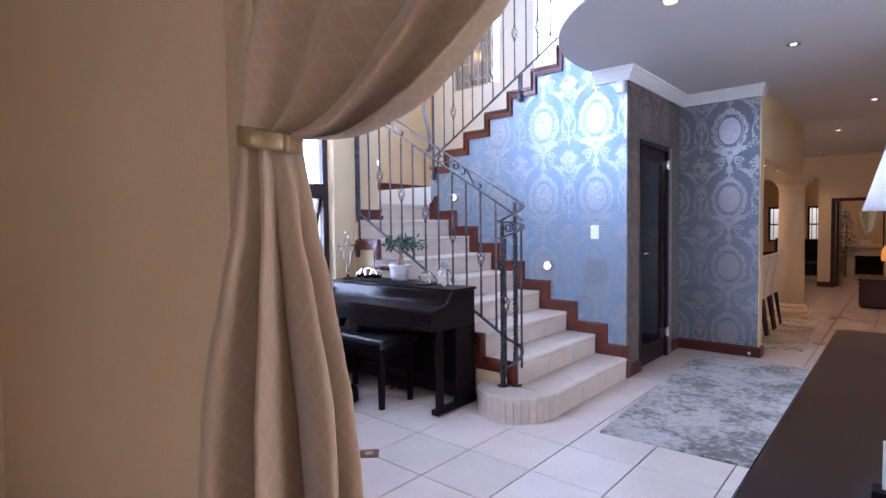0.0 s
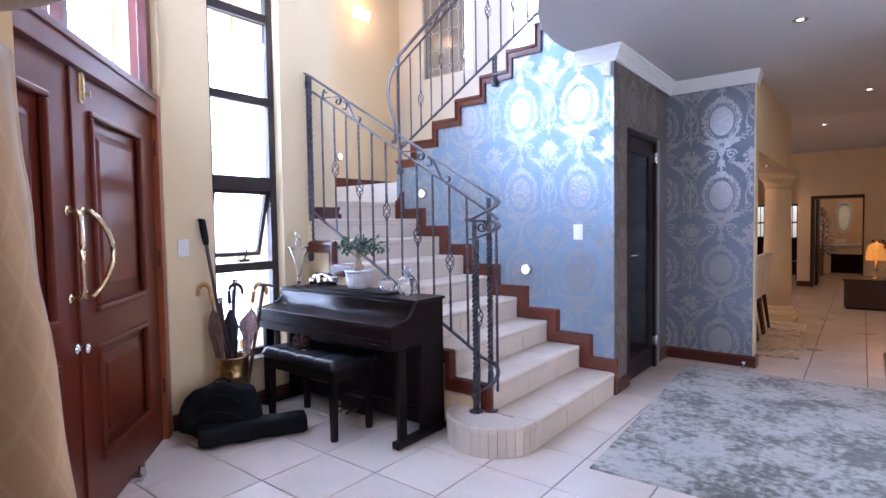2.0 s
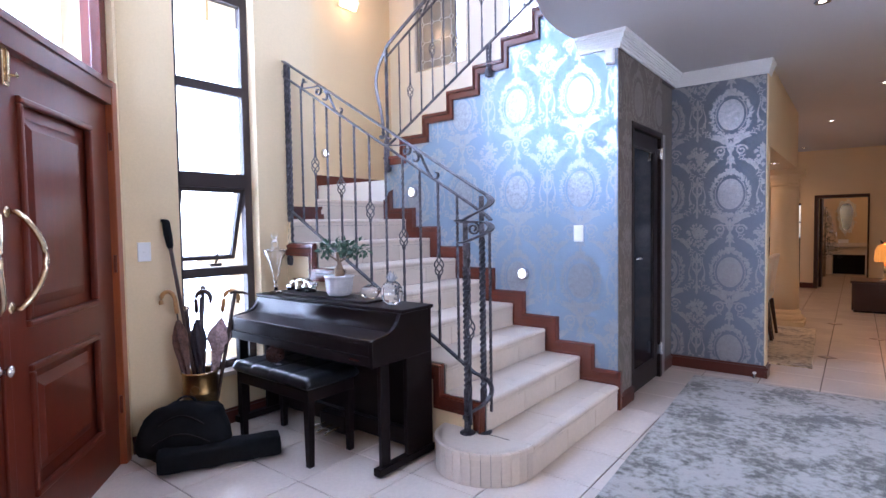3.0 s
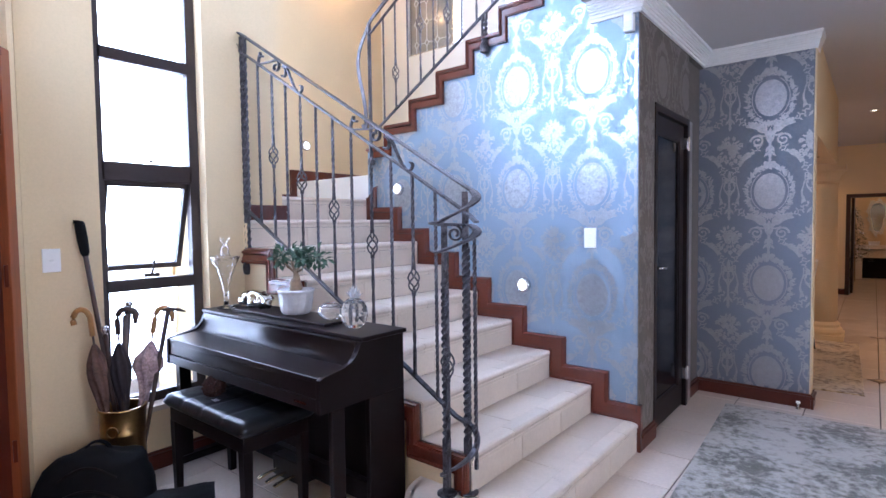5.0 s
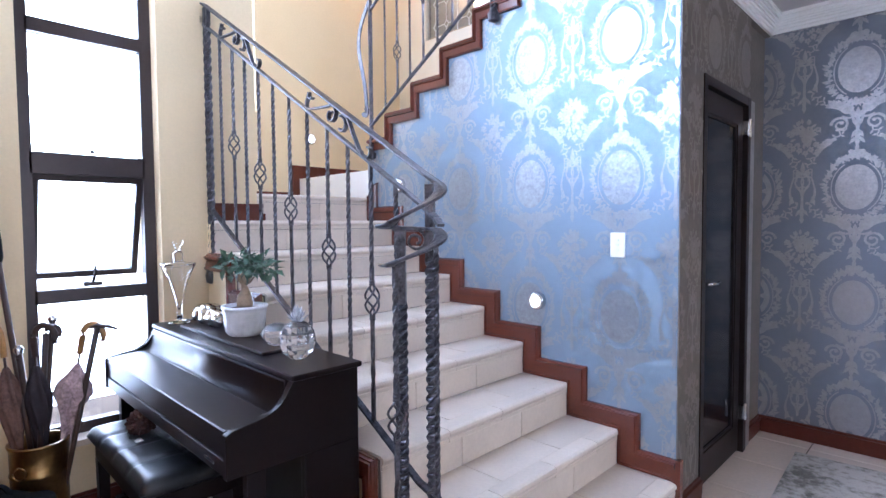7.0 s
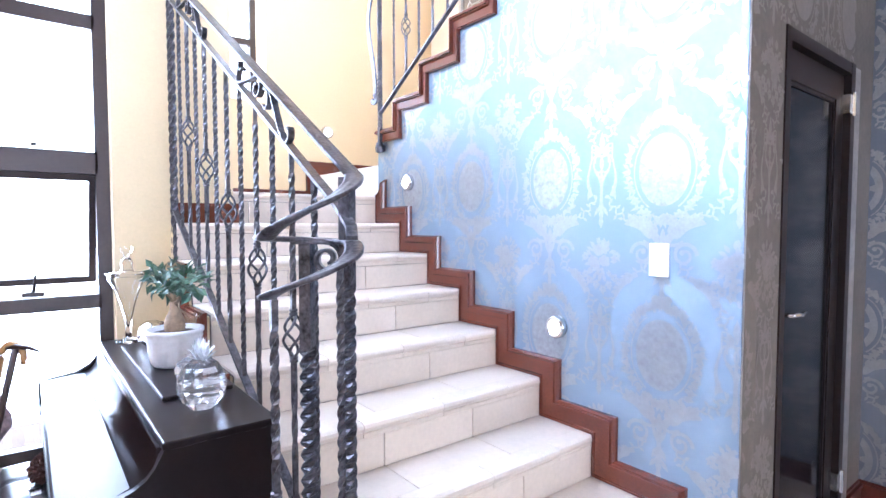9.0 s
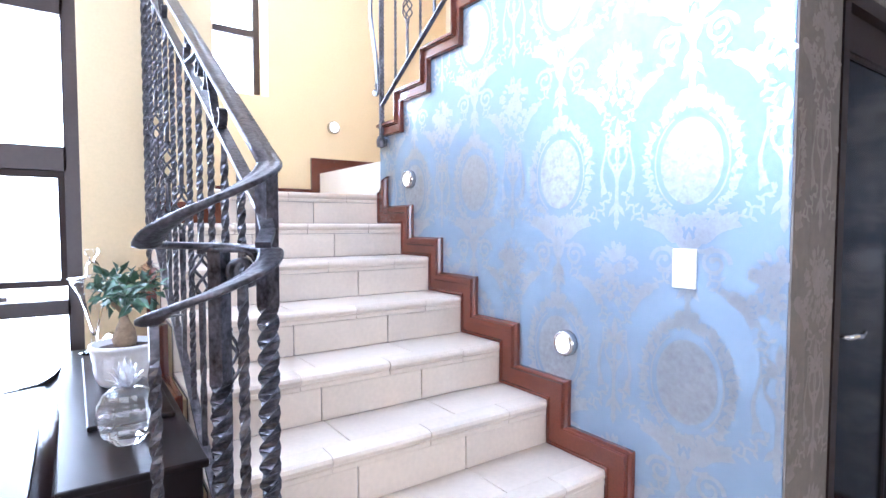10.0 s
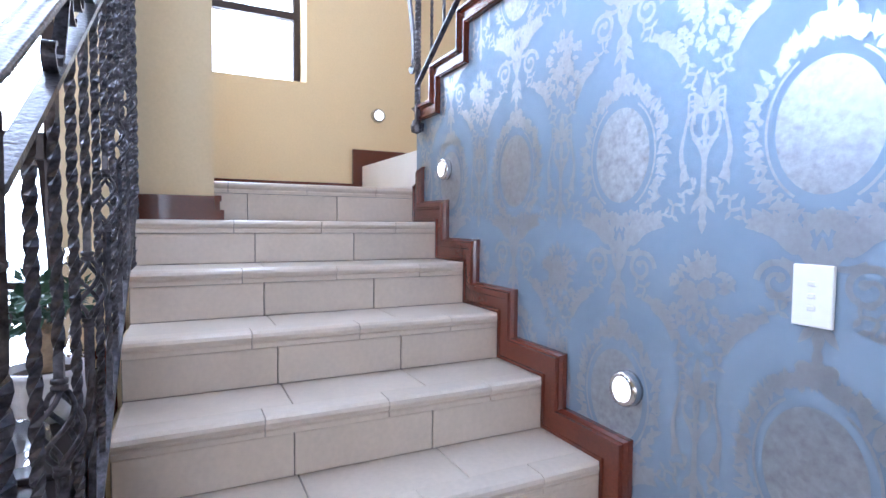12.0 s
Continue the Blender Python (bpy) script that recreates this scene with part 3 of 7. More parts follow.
        for q in range(2, n - 1, step):
            d = math.degrees(math.atan2(out[q][1] - out[q - 1][1], out[q][0] - out[q - 1][0]))
            leaf(*out[q], d + (48 if q % 4 else -48), 0.026, 0.012)

    def bowed(a, b, bow, n):
        dx, dy = b[0] - a[0], b[1] - a[1]
        d = math.hypot(dx, dy)
        return [(a[0] + dx * i / n - dy / d * bow * math.sin(math.pi * i / n), a[1] + dy * i / n + dx / d * bow * math.sin(math.pi * i / n)) for i in range(n + 1)]

    for i in range(-9, 9):
        for j in range(-4, 5):
            mu, mv = uc + PU * i, vc + PV * j
            if mu < u0 - 0.4 or mu > u1 + 0.4 or mv < v0 - 0.6 or mv > v1 + 0.6:
                continue
            # oval medallion in sectors, an open ring of ground, then a thin line on either side
            for q in range(32):
                a, b = 2 * math.pi * q / 32, 2 * math.pi * (q + 1) / 32
                for r0, r1 in ((0, 0.35), (0.35, 0.7), (0.7, 1.0)):
                    pts = [(mu + 0.100 * r * math.cos(t), mv + 0.132 * r * math.sin(t)) for r, t in ((r0, a), (r1, a), (r1, b), (r0, b))]
                    poly(foil, pts[1:] if r0 == 0 else pts)
            for c in (0, 180):
                arc(mu, mv, 0.119, 0.152, c - 62, c + 62, 26, 0.0030, 0.0030)
            # leafy wreath, thickest above
            for q in range(58):
                t = 2 * math.pi * (q + 0.6 * rr.random()) / 58
                top = max(0.0, math.sin(t))
                g = 0.122 + 0.020 * rr.random()
                turn = (1 if math.cos(t) > 0 else -1) * (18 + 34 * rr.random())
                leaf(mu + g * math.cos(t), mv + (g + 0.034) * math.sin(t), math.degrees(t) + turn, 0.030 + 0.020 * rr.random() + 0.008 * top, 0.013 + 0.009 * rr.random(), 0.006)
            for q in range(40):
                t = 2 * math.pi * (q + 0.7 * rr.random()) / 40
                turn = (1 if math.cos(t) > 0 else -1) * (30 + 40 * rr.random())
                leaf(mu + 0.138 * math.cos(t), mv + 0.172 * math.sin(t), math.degrees(t) - turn, 0.024 + 0.018 * rr.random(), 0.012 + 0.007 * rr.random(), 0.005)
            for q in range(20):
                t = 2 * math.pi * (q + rr.random()) / 20
                blob(mu + 0.134 * math.cos(t), mv + 0.168 * math.sin(t), 0.006 + 0.006 * rr.random(), 6)
            for s in (1, -1):
                for q in range(3):
                    flower(mu + s * (0.020 + 0.030 * q), mv + 0.186 - 0.012 * q, 0.017)
                for t in (28, 0, -28):
                    curl(mu + s * 0.150 * math.cos(radians(t)), mv + 0.176 * math.sin(radians(t)), 0.015, s, 90, 0.9, 0.004)
                for a in (14, 38, 64):
                    leaf(mu, mv - 0.168, -90 + s * a, 0.046, 0.018)
            flower(mu, mv + 0.195, 0.020)
            for du in (-0.024, 0, 0.024):
                blob(mu + du, mv + 0.205, 0.019, 9)
            # stalk and paired volutes between medallions
            nv = mv + 0.372
            for s in (1, -1):
                curl(mu + s * 0.082, nv, 0.046, s, 90 - s * 90, 1.35)
                ribbon(bowed((mu + s * 0.010, nv + 0.040), (mu + s * 0.078, nv + 0.046), -s * 0.008, 8), 0.005, 0.008)
                leaf(mu + s * 0.006, nv - 0.02, 90 - s * 18, 0.07, 0.018)
                leaf(mu + s * 0.004, nv - 0.035, -90 + s * 26, 0.055, 0.022)
                leaf(mu + s * 0.004, nv - 0.075, -90 + s * 38, 0.055, 0.020)
                # large acanthus wings, then twisted ribbon up to the urn's foot
                wing = bowed((mu + s * 0.012, nv + 0.045), (mu + s * 0.142, nv + 0.128), s * 0.016, 7)
                acanthus(wing, 0.016, 0.060)
                twine(bowed((mu + s * 0.142, nv + 0.128), (mu + s * 0.240, nv + 0.225), -s * 0.012, 16), 0.0042)
                # lower garland: thin stem, acanthus, ribbon to the urn's finial
                twine(bowed((mu + s * 0.052, nv - 0.020), (mu + s * 0.102, nv - 0.088), s * 0.008, 10), 0.0040)
                acanthus(bowed((mu + s * 0.200, nv - 0.168), (mu + s * 0.100, nv - 0.078), -s * 0.014, 7)[::-1], 0.011, 0.042)
                twine(bowed((mu + s * 0.198, nv - 0.165), (mu + s * 0.236, nv - 0.242), s * 0.006, 10), 0.0040)
            ribbon([(mu, nv + 0.060), (mu, nv), (mu, nv - 0.16)], 0.013, 0.006)
            leaf(mu, nv + 0.045, 90, 0.05, 0.022)
            for a in range(3):
                leaf(mu, nv - 0.045 - 0.035 * a, -90, 0.055, 0.028 - 0.003 * a)
            # urn between two medallions
            fu, fv = mu + PU / 2, mv
            leaf(fu, fv + 0.085, 90, 0.085, 0.026)
            for s in (1, -1):
                leaf(fu + s * 0.004, fv + 0.085, 90 - s * 38, 0.052, 0.020)
                leaf(fu + s * 0.006, fv + 0.082, 90 - s * 70, 0.042, 0.014)
                for a0, a1, b0, b1 in ((0.030, 0.140, 0.048, 0.122), (0.048, 0.140, 0.048, 0.122)):
                    ribbon([(fu + s * a0, fv + b0), (fu + s * a0, fv + b1)], 0.003, 0.003)
                ribbon([(fu + s * 0.030, fv + 0.122), (fu + s * 0.048, fv + 0.122)], 0.003, 0.003)
                ribbon([(fu + s * 0.030, fv + 0.104), (fu + s * 0.048, fv + 0.104)], 0.003, 0.003)
                arc(fu + s * 0.016, fv + 0.045, 0.022, 0.034, 0, 360, 18, 0.0042, 0.0042)
                ribbon(bowed((fu, fv + 0.075), (fu + s * 0.056, fv + 0.035), s * 0.022, 10), 0.005, 0.004)
                ribbon(bowed((fu + s * 0.056, fv + 0.035), (fu + s * 0.046, fv - 0.085), s * 0.014, 10), 0.004, 0.009)
                leaf(fu + s * 0.050, fv - 0.045, -90 + s * 16, 0.058, 0.020)
                ribbon(bowed((fu + s * 0.032, fv + 0.020), (fu, fv - 0.065), -s * 0.010, 8), 0.007, 0.005)
                leaf(fu + s * 0.003, fv - 0.120, -90 + s * 34, 0.055, 0.018)
            ribbon([(fu, fv + 0.03), (fu, fv - 0.06), (fu, fv - 0.20)], 0.005, 0.009)
            for q in range(3):
                leaf(fu, fv - 0.10 - 0.032 * q, -90, 0.05, 0.024)
            # bouquet with two drooping sprays
            bu, bv = mu + PU / 2, mv + PV / 2
            for q in range(15):
                t, d = rr.random() * 6.283, math.sqrt(rr.random())
                flower(bu + 0.046 * d * math.cos(t), bv + 0.062 * d * math.sin(t), 0.016 + 0.009 * rr.random())
            for q in range(18):
                t = 2 * math.pi * q / 18 + 0.3 * rr.random()
                leaf(bu + 0.046 * math.cos(t), bv + 0.060 * math.sin(t), math.degrees(t) + 50 * (rr.random() - 0.5), 0.034, 0.017)
            for du, dv in ((-0.052, -0.085), (-0.072, -0.062), (0.040, -0.098), (0.066, -0.070), (0.012, -0.118), (-0.020, -0.100), (0.074, 0.018), (-0.074, 0.012)):
                flower(bu + du, bv + dv, 0.016)
                leaf(bu + du, bv + dv, -90 + 500 * du, 0.026, 0.012)
    for bm, mat_, nm in ((silver, print_mat, "wallpaper_print"), (foil, foil_mat, "wallpaper_medallion")):
        bmesh.ops.remove_doubles(bm, verts=list(bm.verts), dist=1e-6)
        me = bpy.data.meshes.new(nm)
        bm.to_mesh(me)
        bm.free()
        me.materials.append(mat_)
        ob = new(nm, me)
        ob.parent = parent
        tagged(ob, tone + " damask print" if nm == "wallpaper_print" else "mottled " + tone + " oval medallions", kind="stuff")


def keep_spine(u, v):
    if u < -4.05 or u > -1.80 or v < 0.05:
        return False
    top = UZ0 + UP_RISE * math.floor((u - UX0 - 0.06) / UP_GOING) - 0.06
    n = math.floor((X1 - u + 0.10) / GOING) + 1
    return v < top and v > RISE * min(n, 9) + 0.07


damask(wall_blue, lambda u, v, l: (u, WALL_Y - 0.0008 - l, v), keep_spine, -4.05, -1.793, 0, 3.3, -2.075, 1.590)
damask(wall_pier, lambda u, v, l: (u, 5.9302 - l, v), lambda u, v: -1.815 < u < -1.075 and 0.1 < v < 2.57, -1.818, -1.073, 0, 2.6, -1.335, 1.570, M_SILVER_LIT, M_SILVER_LIT)
damask(wall_recess, lambda u, v, l: (XR + 0.0008 + l, u, v), lambda u, v: (4.48 < u < 4.74 and 0.11 < v < 2.54) or (4.74 <= u < 5.51 and 2.10 < v < 2.54), 4.475, 5.513, 0, 2.56, 4.37, 1.59, M_TONAL, M_TONAL, "faint taupe")

# ---- wrought-iron railings ----
def rail_top(x):
    return 2.527 - 0.601 * (x + 3.775)


def rail_mid(x):
    return rail_top(x) - 0.110


def rail_low(x):
    return 1.452 - 0.583 * (x + 3.791)


def twisted_bar(bm, x, y, z0, z1, w, turns_per_m=9.0, plain=0.10, seg=0.012):
    n = max(8, int((z1 - z0) / seg))
    rings = []
    for i in range(n + 1):
        t = i / n
        z = z0 + (z1 - z0) * t
        s = min(max((z - z0 - plain * 0.7) / max(0.01, (z1 - z0) - 1.4 * plain), 0), 1)
        a = 2 * math.pi * turns_per_m * (z1 - z0) * s / 1.0 * 0.5
        ring = [bm.verts.new((x + w * 0.7071 * math.cos(a + q * math.pi / 2 + math.pi / 4), y + w * 0.7071 * math.sin(a + q * math.pi / 2 + math.pi / 4), z)) for q in range(4)]
        rings.append(ring)
    for a, b in zip(rings, rings[1:]):
        for q in range(4):
            bm.faces.new((a[q], a[(q + 1) % 4], b[(q + 1) % 4], b[q]))
    bm.faces.new(rings[0][::-1])
    bm.faces.new(rings[-1])


def basket(bm, x, y, zc, h=0.115, r=0.024, wire=0.0042):
    for k in range(4):
        pts = []
        for i in range(15):
            t = i / 14
            a = k * math.pi / 2 + t * math.pi * 1.1
            q = 0.004 + r * math.sin(math.pi * t) ** 0.8
            pts.append((x + q * math.cos(a), y + q * math.sin(a), zc + h * (t - 0.5)))
        sweep(bm, pts, ring_section(wire, 5))
    for s in (-1, 1):
        lathe(bm, [(0.007, -0.010), (0.0115, -0.008), (0.0115, -0.002), (0.008, 0.0), (0.0115, 0.002), (0.0115, 0.008), (0.007, 0.010)], (x, y, zc + s * (h / 2 + 0.006)), 10)


def baluster(parent, x, y, z0, z1, knot=None, w=0.0125):
    bm = bmesh.new()
    if knot is None:
        twisted_bar(bm, x, y, z0, z1, w, 16, 0.05)
        return part("baluster", bm, M_IRON, parent)
    twisted_bar(bm, x, y, z0, knot - 0.055, w, 3, 0.16, 0.03)
    twisted_bar(bm, x, y, knot + 0.055, z1, w, 10, 0.08)
    b = part("baluster", bm, M_IRON, parent)
    bm = bmesh.new()
    basket(bm, x, y, knot)
    part("basket_twist", bm, M_IRON, b, round_=True)
    return b


def spiral(cx, cy, a0, a1, r0, r1, n=16):
    return [(cx + (r0 + (r1 - r0) * i / n) * math.cos(radians(a0 + (a1 - a0) * i / n)), cy + (r0 + (r1 - r0) * i / n) * math.sin(radians(a0 + (a1 - a0) * i / n))) for i in range(n + 1)]


def scroll_pair(o, along, up, parent, h=0.09):
    """Two flat-bar scrolls between a handrail and the rail under it: o on the lower rail."""
    o, along, up = Vector(o), Vector(along).normalized(), Vector(up).normalized()
    first = spiral(0.034, h * 0.74, 330, 170, 0.008, 0.026) + [(0.010, h * 0.30), (0.018, h * 0.12), (0.04, h * 0.12), (0.15, h * 0.72)] + spiral(0.200, h * 0.58, 130, -280, 0.038, 0.010, 26)
    second = spiral(0.285, h * 0.44, -120, 130, 0.010, 0.040, 24) + [(0.275, h * 0.94), (0.31, h * 0.92), (0.37, h * 0.50), (0.43, h * 0.12)] + spiral(0.475, h * 0.34, 215, 470, 0.036, 0.010, 22)
    for pts in (first, second):
        bm = bmesh.new()
        sweep(bm, [o + along * p[0] + up * p[1] for p in pts], rect(0.0065, 0.018), up=along.cross(up))
        part("scroll", bm, M_IRON, parent)


rail = thing("stair_railing", (-2.9, RAIL_Y, 0.175), "hammered wrought-iron stair railing with twisted balusters and scrolls", "railing")
HX, HY, HR = -2.085, 3.107, 0.091


def helix(z_in, z_out, a0, a1, n, r=HR, cy=HY):
    return [(HX + r * math.cos(radians(a0 + (a1 - a0) * i / n)), cy + r * math.sin(radians(a0 + (a1 - a0) * i / n)), z_in + (z_out - z_in) * i / n) for i in range(n + 1)]


# the flat bar runs down, turns twice round the newels and tapers out; its edges are notched by the hammer
pts = line((-3.88, RAIL_Y, rail_top(-3.88)), (-2.125, RAIL_Y - 0.004, rail_top(-2.125)), 300) + helix(1.500, 1.366, 75, -92, 60)[1:] + helix(1.366, 1.352, -92, -282, 50)[1:] + helix(1.350, 1.248, -284, -450, 60) + helix(1.247, 1.242, -452, -520, 20)
prof = [(-0.0205, -0.003), (-0.010, -0.007), (0.010, -0.007), (0.0205, -0.003), (0.0205, 0.003), (0.0165, 0.005), (0.014, 0.0035), (0.005, 0.006), (-0.005, 0.006), (-0.014, 0.0035), (-0.0165, 0.005), (-0.0205, 0.003)]
bm = bmesh.new()
notch = [1.0 if i % 2 else 0.93 for i in range(len(pts) - 24)]
sweep(bm, pts, prof, scales=notch + [1 - 0.034 * i for i in range(24)])
part("handrail", bm, M_IRON, rail, "flat hammered handrail ending in a spiral", True)
bm = bmesh.new()
sweep(bm, line((-3.90, RAIL_Y, rail_mid(-3.90)), (-2.13, RAIL_Y, rail_mid(-2.13)), 24) + [(-2.06, RAIL_Y - 0.01, rail_mid(-2.06)), (-2.02, RAIL_Y - 0.03, rail_mid(-2.04) - 0.01)], rect(0.024, 0.010))
box(bm, -3.915, RAIL_Y - 0.022, rail_mid(-3.9) - 0.02, -3.85, RAIL_Y + 0.022, rail_mid(-3.9) + 0.012)
part("rail_under_handrail", bm, M_IRON, rail)
bm = bmesh.new()
sweep(bm, line((-3.84, RAIL_Y, rail_low(-3.84)), (-2.16, RAIL_Y, rail_low(-2.16)), 24) + helix(rail_low(-2.12), 0.262, 80, -170, 26, 0.075, 3.125), rect(0.024, 0.011))
part("bottom_rail", bm, M_IRON, rail)
for dx in (-0.016, 0.016):
    bm = bmesh.new()
    twisted_bar(bm, -3.815 + dx, RAIL_Y, 1.10, rail_top(-3.815) - 0.005, 0.021, 9, 0.14)
    part("end_post", bm, M_IRON, rail)
bm = bmesh.new()
lathe(bm, [(0.0, 0), (0.03, 0.01), (0.035, 0.05), (0.026, 0.09)], (-3.815, RAIL_Y - 0.005, 1.05), 10)
part("post_shoe", bm, M_IRON, rail, round_=True)
for i, x in enumerate((-3.658, -3.513, -3.38, -3.243, -3.107, -2.968, -2.824, -2.679, -2.542, -2.404)):
    z0, z1 = rail_low(x), rail_mid(x)
    baluster(rail, x, RAIL_Y, z0, z1, None if i % 2 == 0 else 1.785 + 0.6165 * (-3.524 - x), 0.0125)
baluster(rail, -2.266, RAIL_Y, rail_low(-2.266), rail_mid(-2.266), None)
baluster(rail, -2.006, 3.135, 0.33, 1.318, None)
baluster(rail, -2.062, 3.020, 0.28, 1.245, 0.79, 0.0135)
for (x, y, z1) in ((-2.098, 3.200, 1.495), (-2.165, 3.135, 1.352)):
    bm = bmesh.new()
    twisted_bar(bm, x, y, 0.18, z1, 0.027, 10, 0.34, 0.010)
    post = part("newel_post", bm, M_IRON, rail, "thick twisted newel post")
    bm = bmesh.new()
    lathe(bm, [(0.045, 0), (0.045, 0.006), (0.036, 0.010), (0.0, 0.011)], (x, y, 0.175), 20)
    part("base_plate", bm, M_IRON, post, round_=True)
# curl springing from the lower newel's top
curl_dir = Vector((0.63, 0.78, 0))
curl_c = Vector((-2.165, 3.135, 1.352 - 0.036)) + curl_dir * 0.046
curl_pts = [Vector((-2.165, 3.135, 1.352)) - curl_dir * 0.03, Vector((-2.165, 3.135, 1.352))]
for k in range(26):
    a, q = radians(95 - 21 * k), 0.036 * (1 - 0.70 * k / 25)
    curl_pts.append(curl_c + curl_dir * (q * math.cos(a)) + Vector((0, 0, q * math.sin(a))))
bm = bmesh.new()
sweep(bm, curl_pts, rect(0.008, 0.034), up=curl_dir.cross(Vector((0, 0, 1))))
part("scroll", bm, M_IRON, rail, round_=True)
al = Vector((1, 0, -0.601)).normalized()
upv = Vector((0.601, 0, 1)).normalized()
for x in (-3.66, -2.84):
    scroll_pair((x, RAIL_Y - 0.002, rail_mid(x)), al, upv, rail)

UY = WALL_Y - 0.03


def up_low(x):
    return 2.173 + 0.6137 * (x + 3.858)


def up_top(x):
    return 3.03 + 0.6137 * (x + 3.97)


rail2 = thing("stair_railing", (-3.2, UY, 2.0), "dark wrought-iron railing along the upper flight of stairs", "railing")
XE = -2.0
bm = bmesh.new()
curve = []
for i in range(15):
    t = i / 14
    z = 2.19 + (3.03 - 2.19) * t
    curve.append((-3.995 - 0.045 * (1 - t) - 0.17 * math.sin(math.pi * t ** 1.35) ** 1.2 * (0.4 + 0.6 * t) + 0.03 * t, UY, z))
curl_pts = [(-4.055 + 0.026 * math.cos(a), UY, 2.205 + 0.026 * math.sin(a)) for a in [3.2 + 0.5 * k for k in range(10)]]
sweep(bm, curl_pts + curve + line((-3.93, UY, up_top(-3.93)), (XE, UY, up_top(XE)), 20), rect(0.03, 0.012), up=(0, 1, 0))
part("handrail", bm, M_IRON, rail2, "handrail sweeping down into a curl")
for f, w in ((lambda x: up_top(x) - 0.10, 0.02), (up_low, 0.024)):
    bm = bmesh.new()
    sweep(bm, line((-3.98, UY, f(-3.98)), (XE, UY, f(XE)), 20), rect(w, 0.010))
    part("rail", bm, M_IRON, rail2)
bm = bmesh.new()
twisted_bar(bm, -3.985, UY, 1.86, 3.02, 0.024, 15, 0.2)
part("newel_post", bm, M_IRON, rail2)
bm = bmesh.new()
box(bm, -4.0, UY, 1.86, -3.97, WALL_Y + 0.0, 1.90)
lathe(bm, [(0.0, 0), (0.026, 0.01), (0.03, 0.04), (0.02, 0.07)], (-3.985, UY - 0.004, 1.845), 10)
part("post_shoe", bm, M_IRON, rail2)
for i in range(13):
    x = -3.82 + 0.131 * i
    baluster(rail2, x, UY, up_low(x), up_top(x) - 0.10, None if i % 2 == 0 else 2.72 + 0.6137 * (x + 3.687) - (0.16 if i % 4 == 1 else 0.0), 0.0115)
for x in (-2.84, -2.1):
    bm = bmesh.new()
    twisted_bar(bm, x - 0.012, UY, up_low(x) - 0.24, up_low(x), 0.018, 10, 0.05)
    twisted_bar(bm, x + 0.014, UY, up_low(x) - 0.24, up_low(x), 0.018, 10, 0.05)
    lathe(bm, [(0.0, 0), (0.030, 0.01), (0.034, 0.05), (0.02, 0.08)], (x, UY, up_low(x) - 0.27), 10)
    part("support_post", bm, M_IRON, rail2)
al2, up2 = Vector((1, 0, 0.6137)).normalized(), Vector((-0.6137, 0, 1)).normalized()
for x in (-3.55, -2.75):
    scroll_pair((x, UY, up_top(x) - 0.10), al2, up2, rail2, 0.08)

# ---- front doors and fanlight ----
front = thing("door_1", D @ Vector((-1.11, 0, 0)), "closed mahogany double front doors with raised panels under a fanlight", "door", kind="structure")


def dpart(name, bm, mat_, parent, label="", round_=False):
    bm.transform(D)
    return part(name, bm, mat_, parent, label, round_)


bm = bmesh.new()
for x0, x1 in ((-0.07, 0.0), (-2.2, -2.13)):
    box(bm, x0, -0.012, 0, x1, 0.16, 2.17)
bevelled(bm, 0.004)
dpart("door_frame", bm, M_JAMB, front)
bm = bmesh.new()
box(bm, -2.128, -0.010, 2.033, -0.072, 0.15, 2.168)
box(bm, -2.128, -0.020, 2.125, -0.072, -0.009, 2.150)
dpart("transom", bevelled(bm, 0.003), M_DOOR, front)


def door_leaf(x0, x1, hinge_right):
    leaf_ob = None
    bm = bmesh.new()
    s = 0.13
    w = x1 - x0
    px0, px1 = (x0 + 0.165, x1 - 0.20) if not hinge_right else (x0 + 0.165, x1 - 0.215)
    rows = ((0.0, 0.25), (0.80, 0.95), (1.88, 2.03))
    for z0, z1 in rows:
        box(bm, px0, 0.025, z0, px1, 0.07, z1)
    box(bm, x0, 0.025, 0, px0, 0.07, 2.03)
    box(bm, px1, 0.025, 0, x1, 0.07, 2.03)
    leaf_ob = dpart("leaf", bm, M_DOOR, front)
    for z0, z1 in ((0.25, 0.80), (0.95, 1.88)):
        bm = bmesh.new()
        for a, b, c_, d_ in ((px0, px1, z0, z0 + 0.03), (px0, px1, z1 - 0.03, z1)):
            box(bm, a, 0.008, c_, b, 0.04, d_)
        for a, b in ((px0, px0 + 0.03), (px1 - 0.03, px1)):
            box(bm, a, 0.008, z0 + 0.03, b, 0.04, z1 - 0.03)
        bevelled(bm, 0.009, 2)
        dpart("moulding", bm, M_DOOR, leaf_ob)
        bm = bmesh.new()
        vs = []
        for ins, y in ((0.0, 0.05), (0.075, 0.05), (0.12, 0.03)):
            vs.append([bm.verts.new(p) for p in ((px0 + ins, y, z0 + ins), (px1 - ins, y, z0 + ins), (px1 - ins, y, z1 - ins), (px0 + ins, y, z1 - ins))])
        for a, b in zip(vs, vs[1:]):
            for q in range(4):
                bm.faces.new((a[q], a[(q + 1) % 4], b[(q + 1) % 4], b[q]))
        bm.faces.new(vs[-1])
        dpart("raised_panel", bm, M_DOOR, leaf_ob)
    return leaf_ob


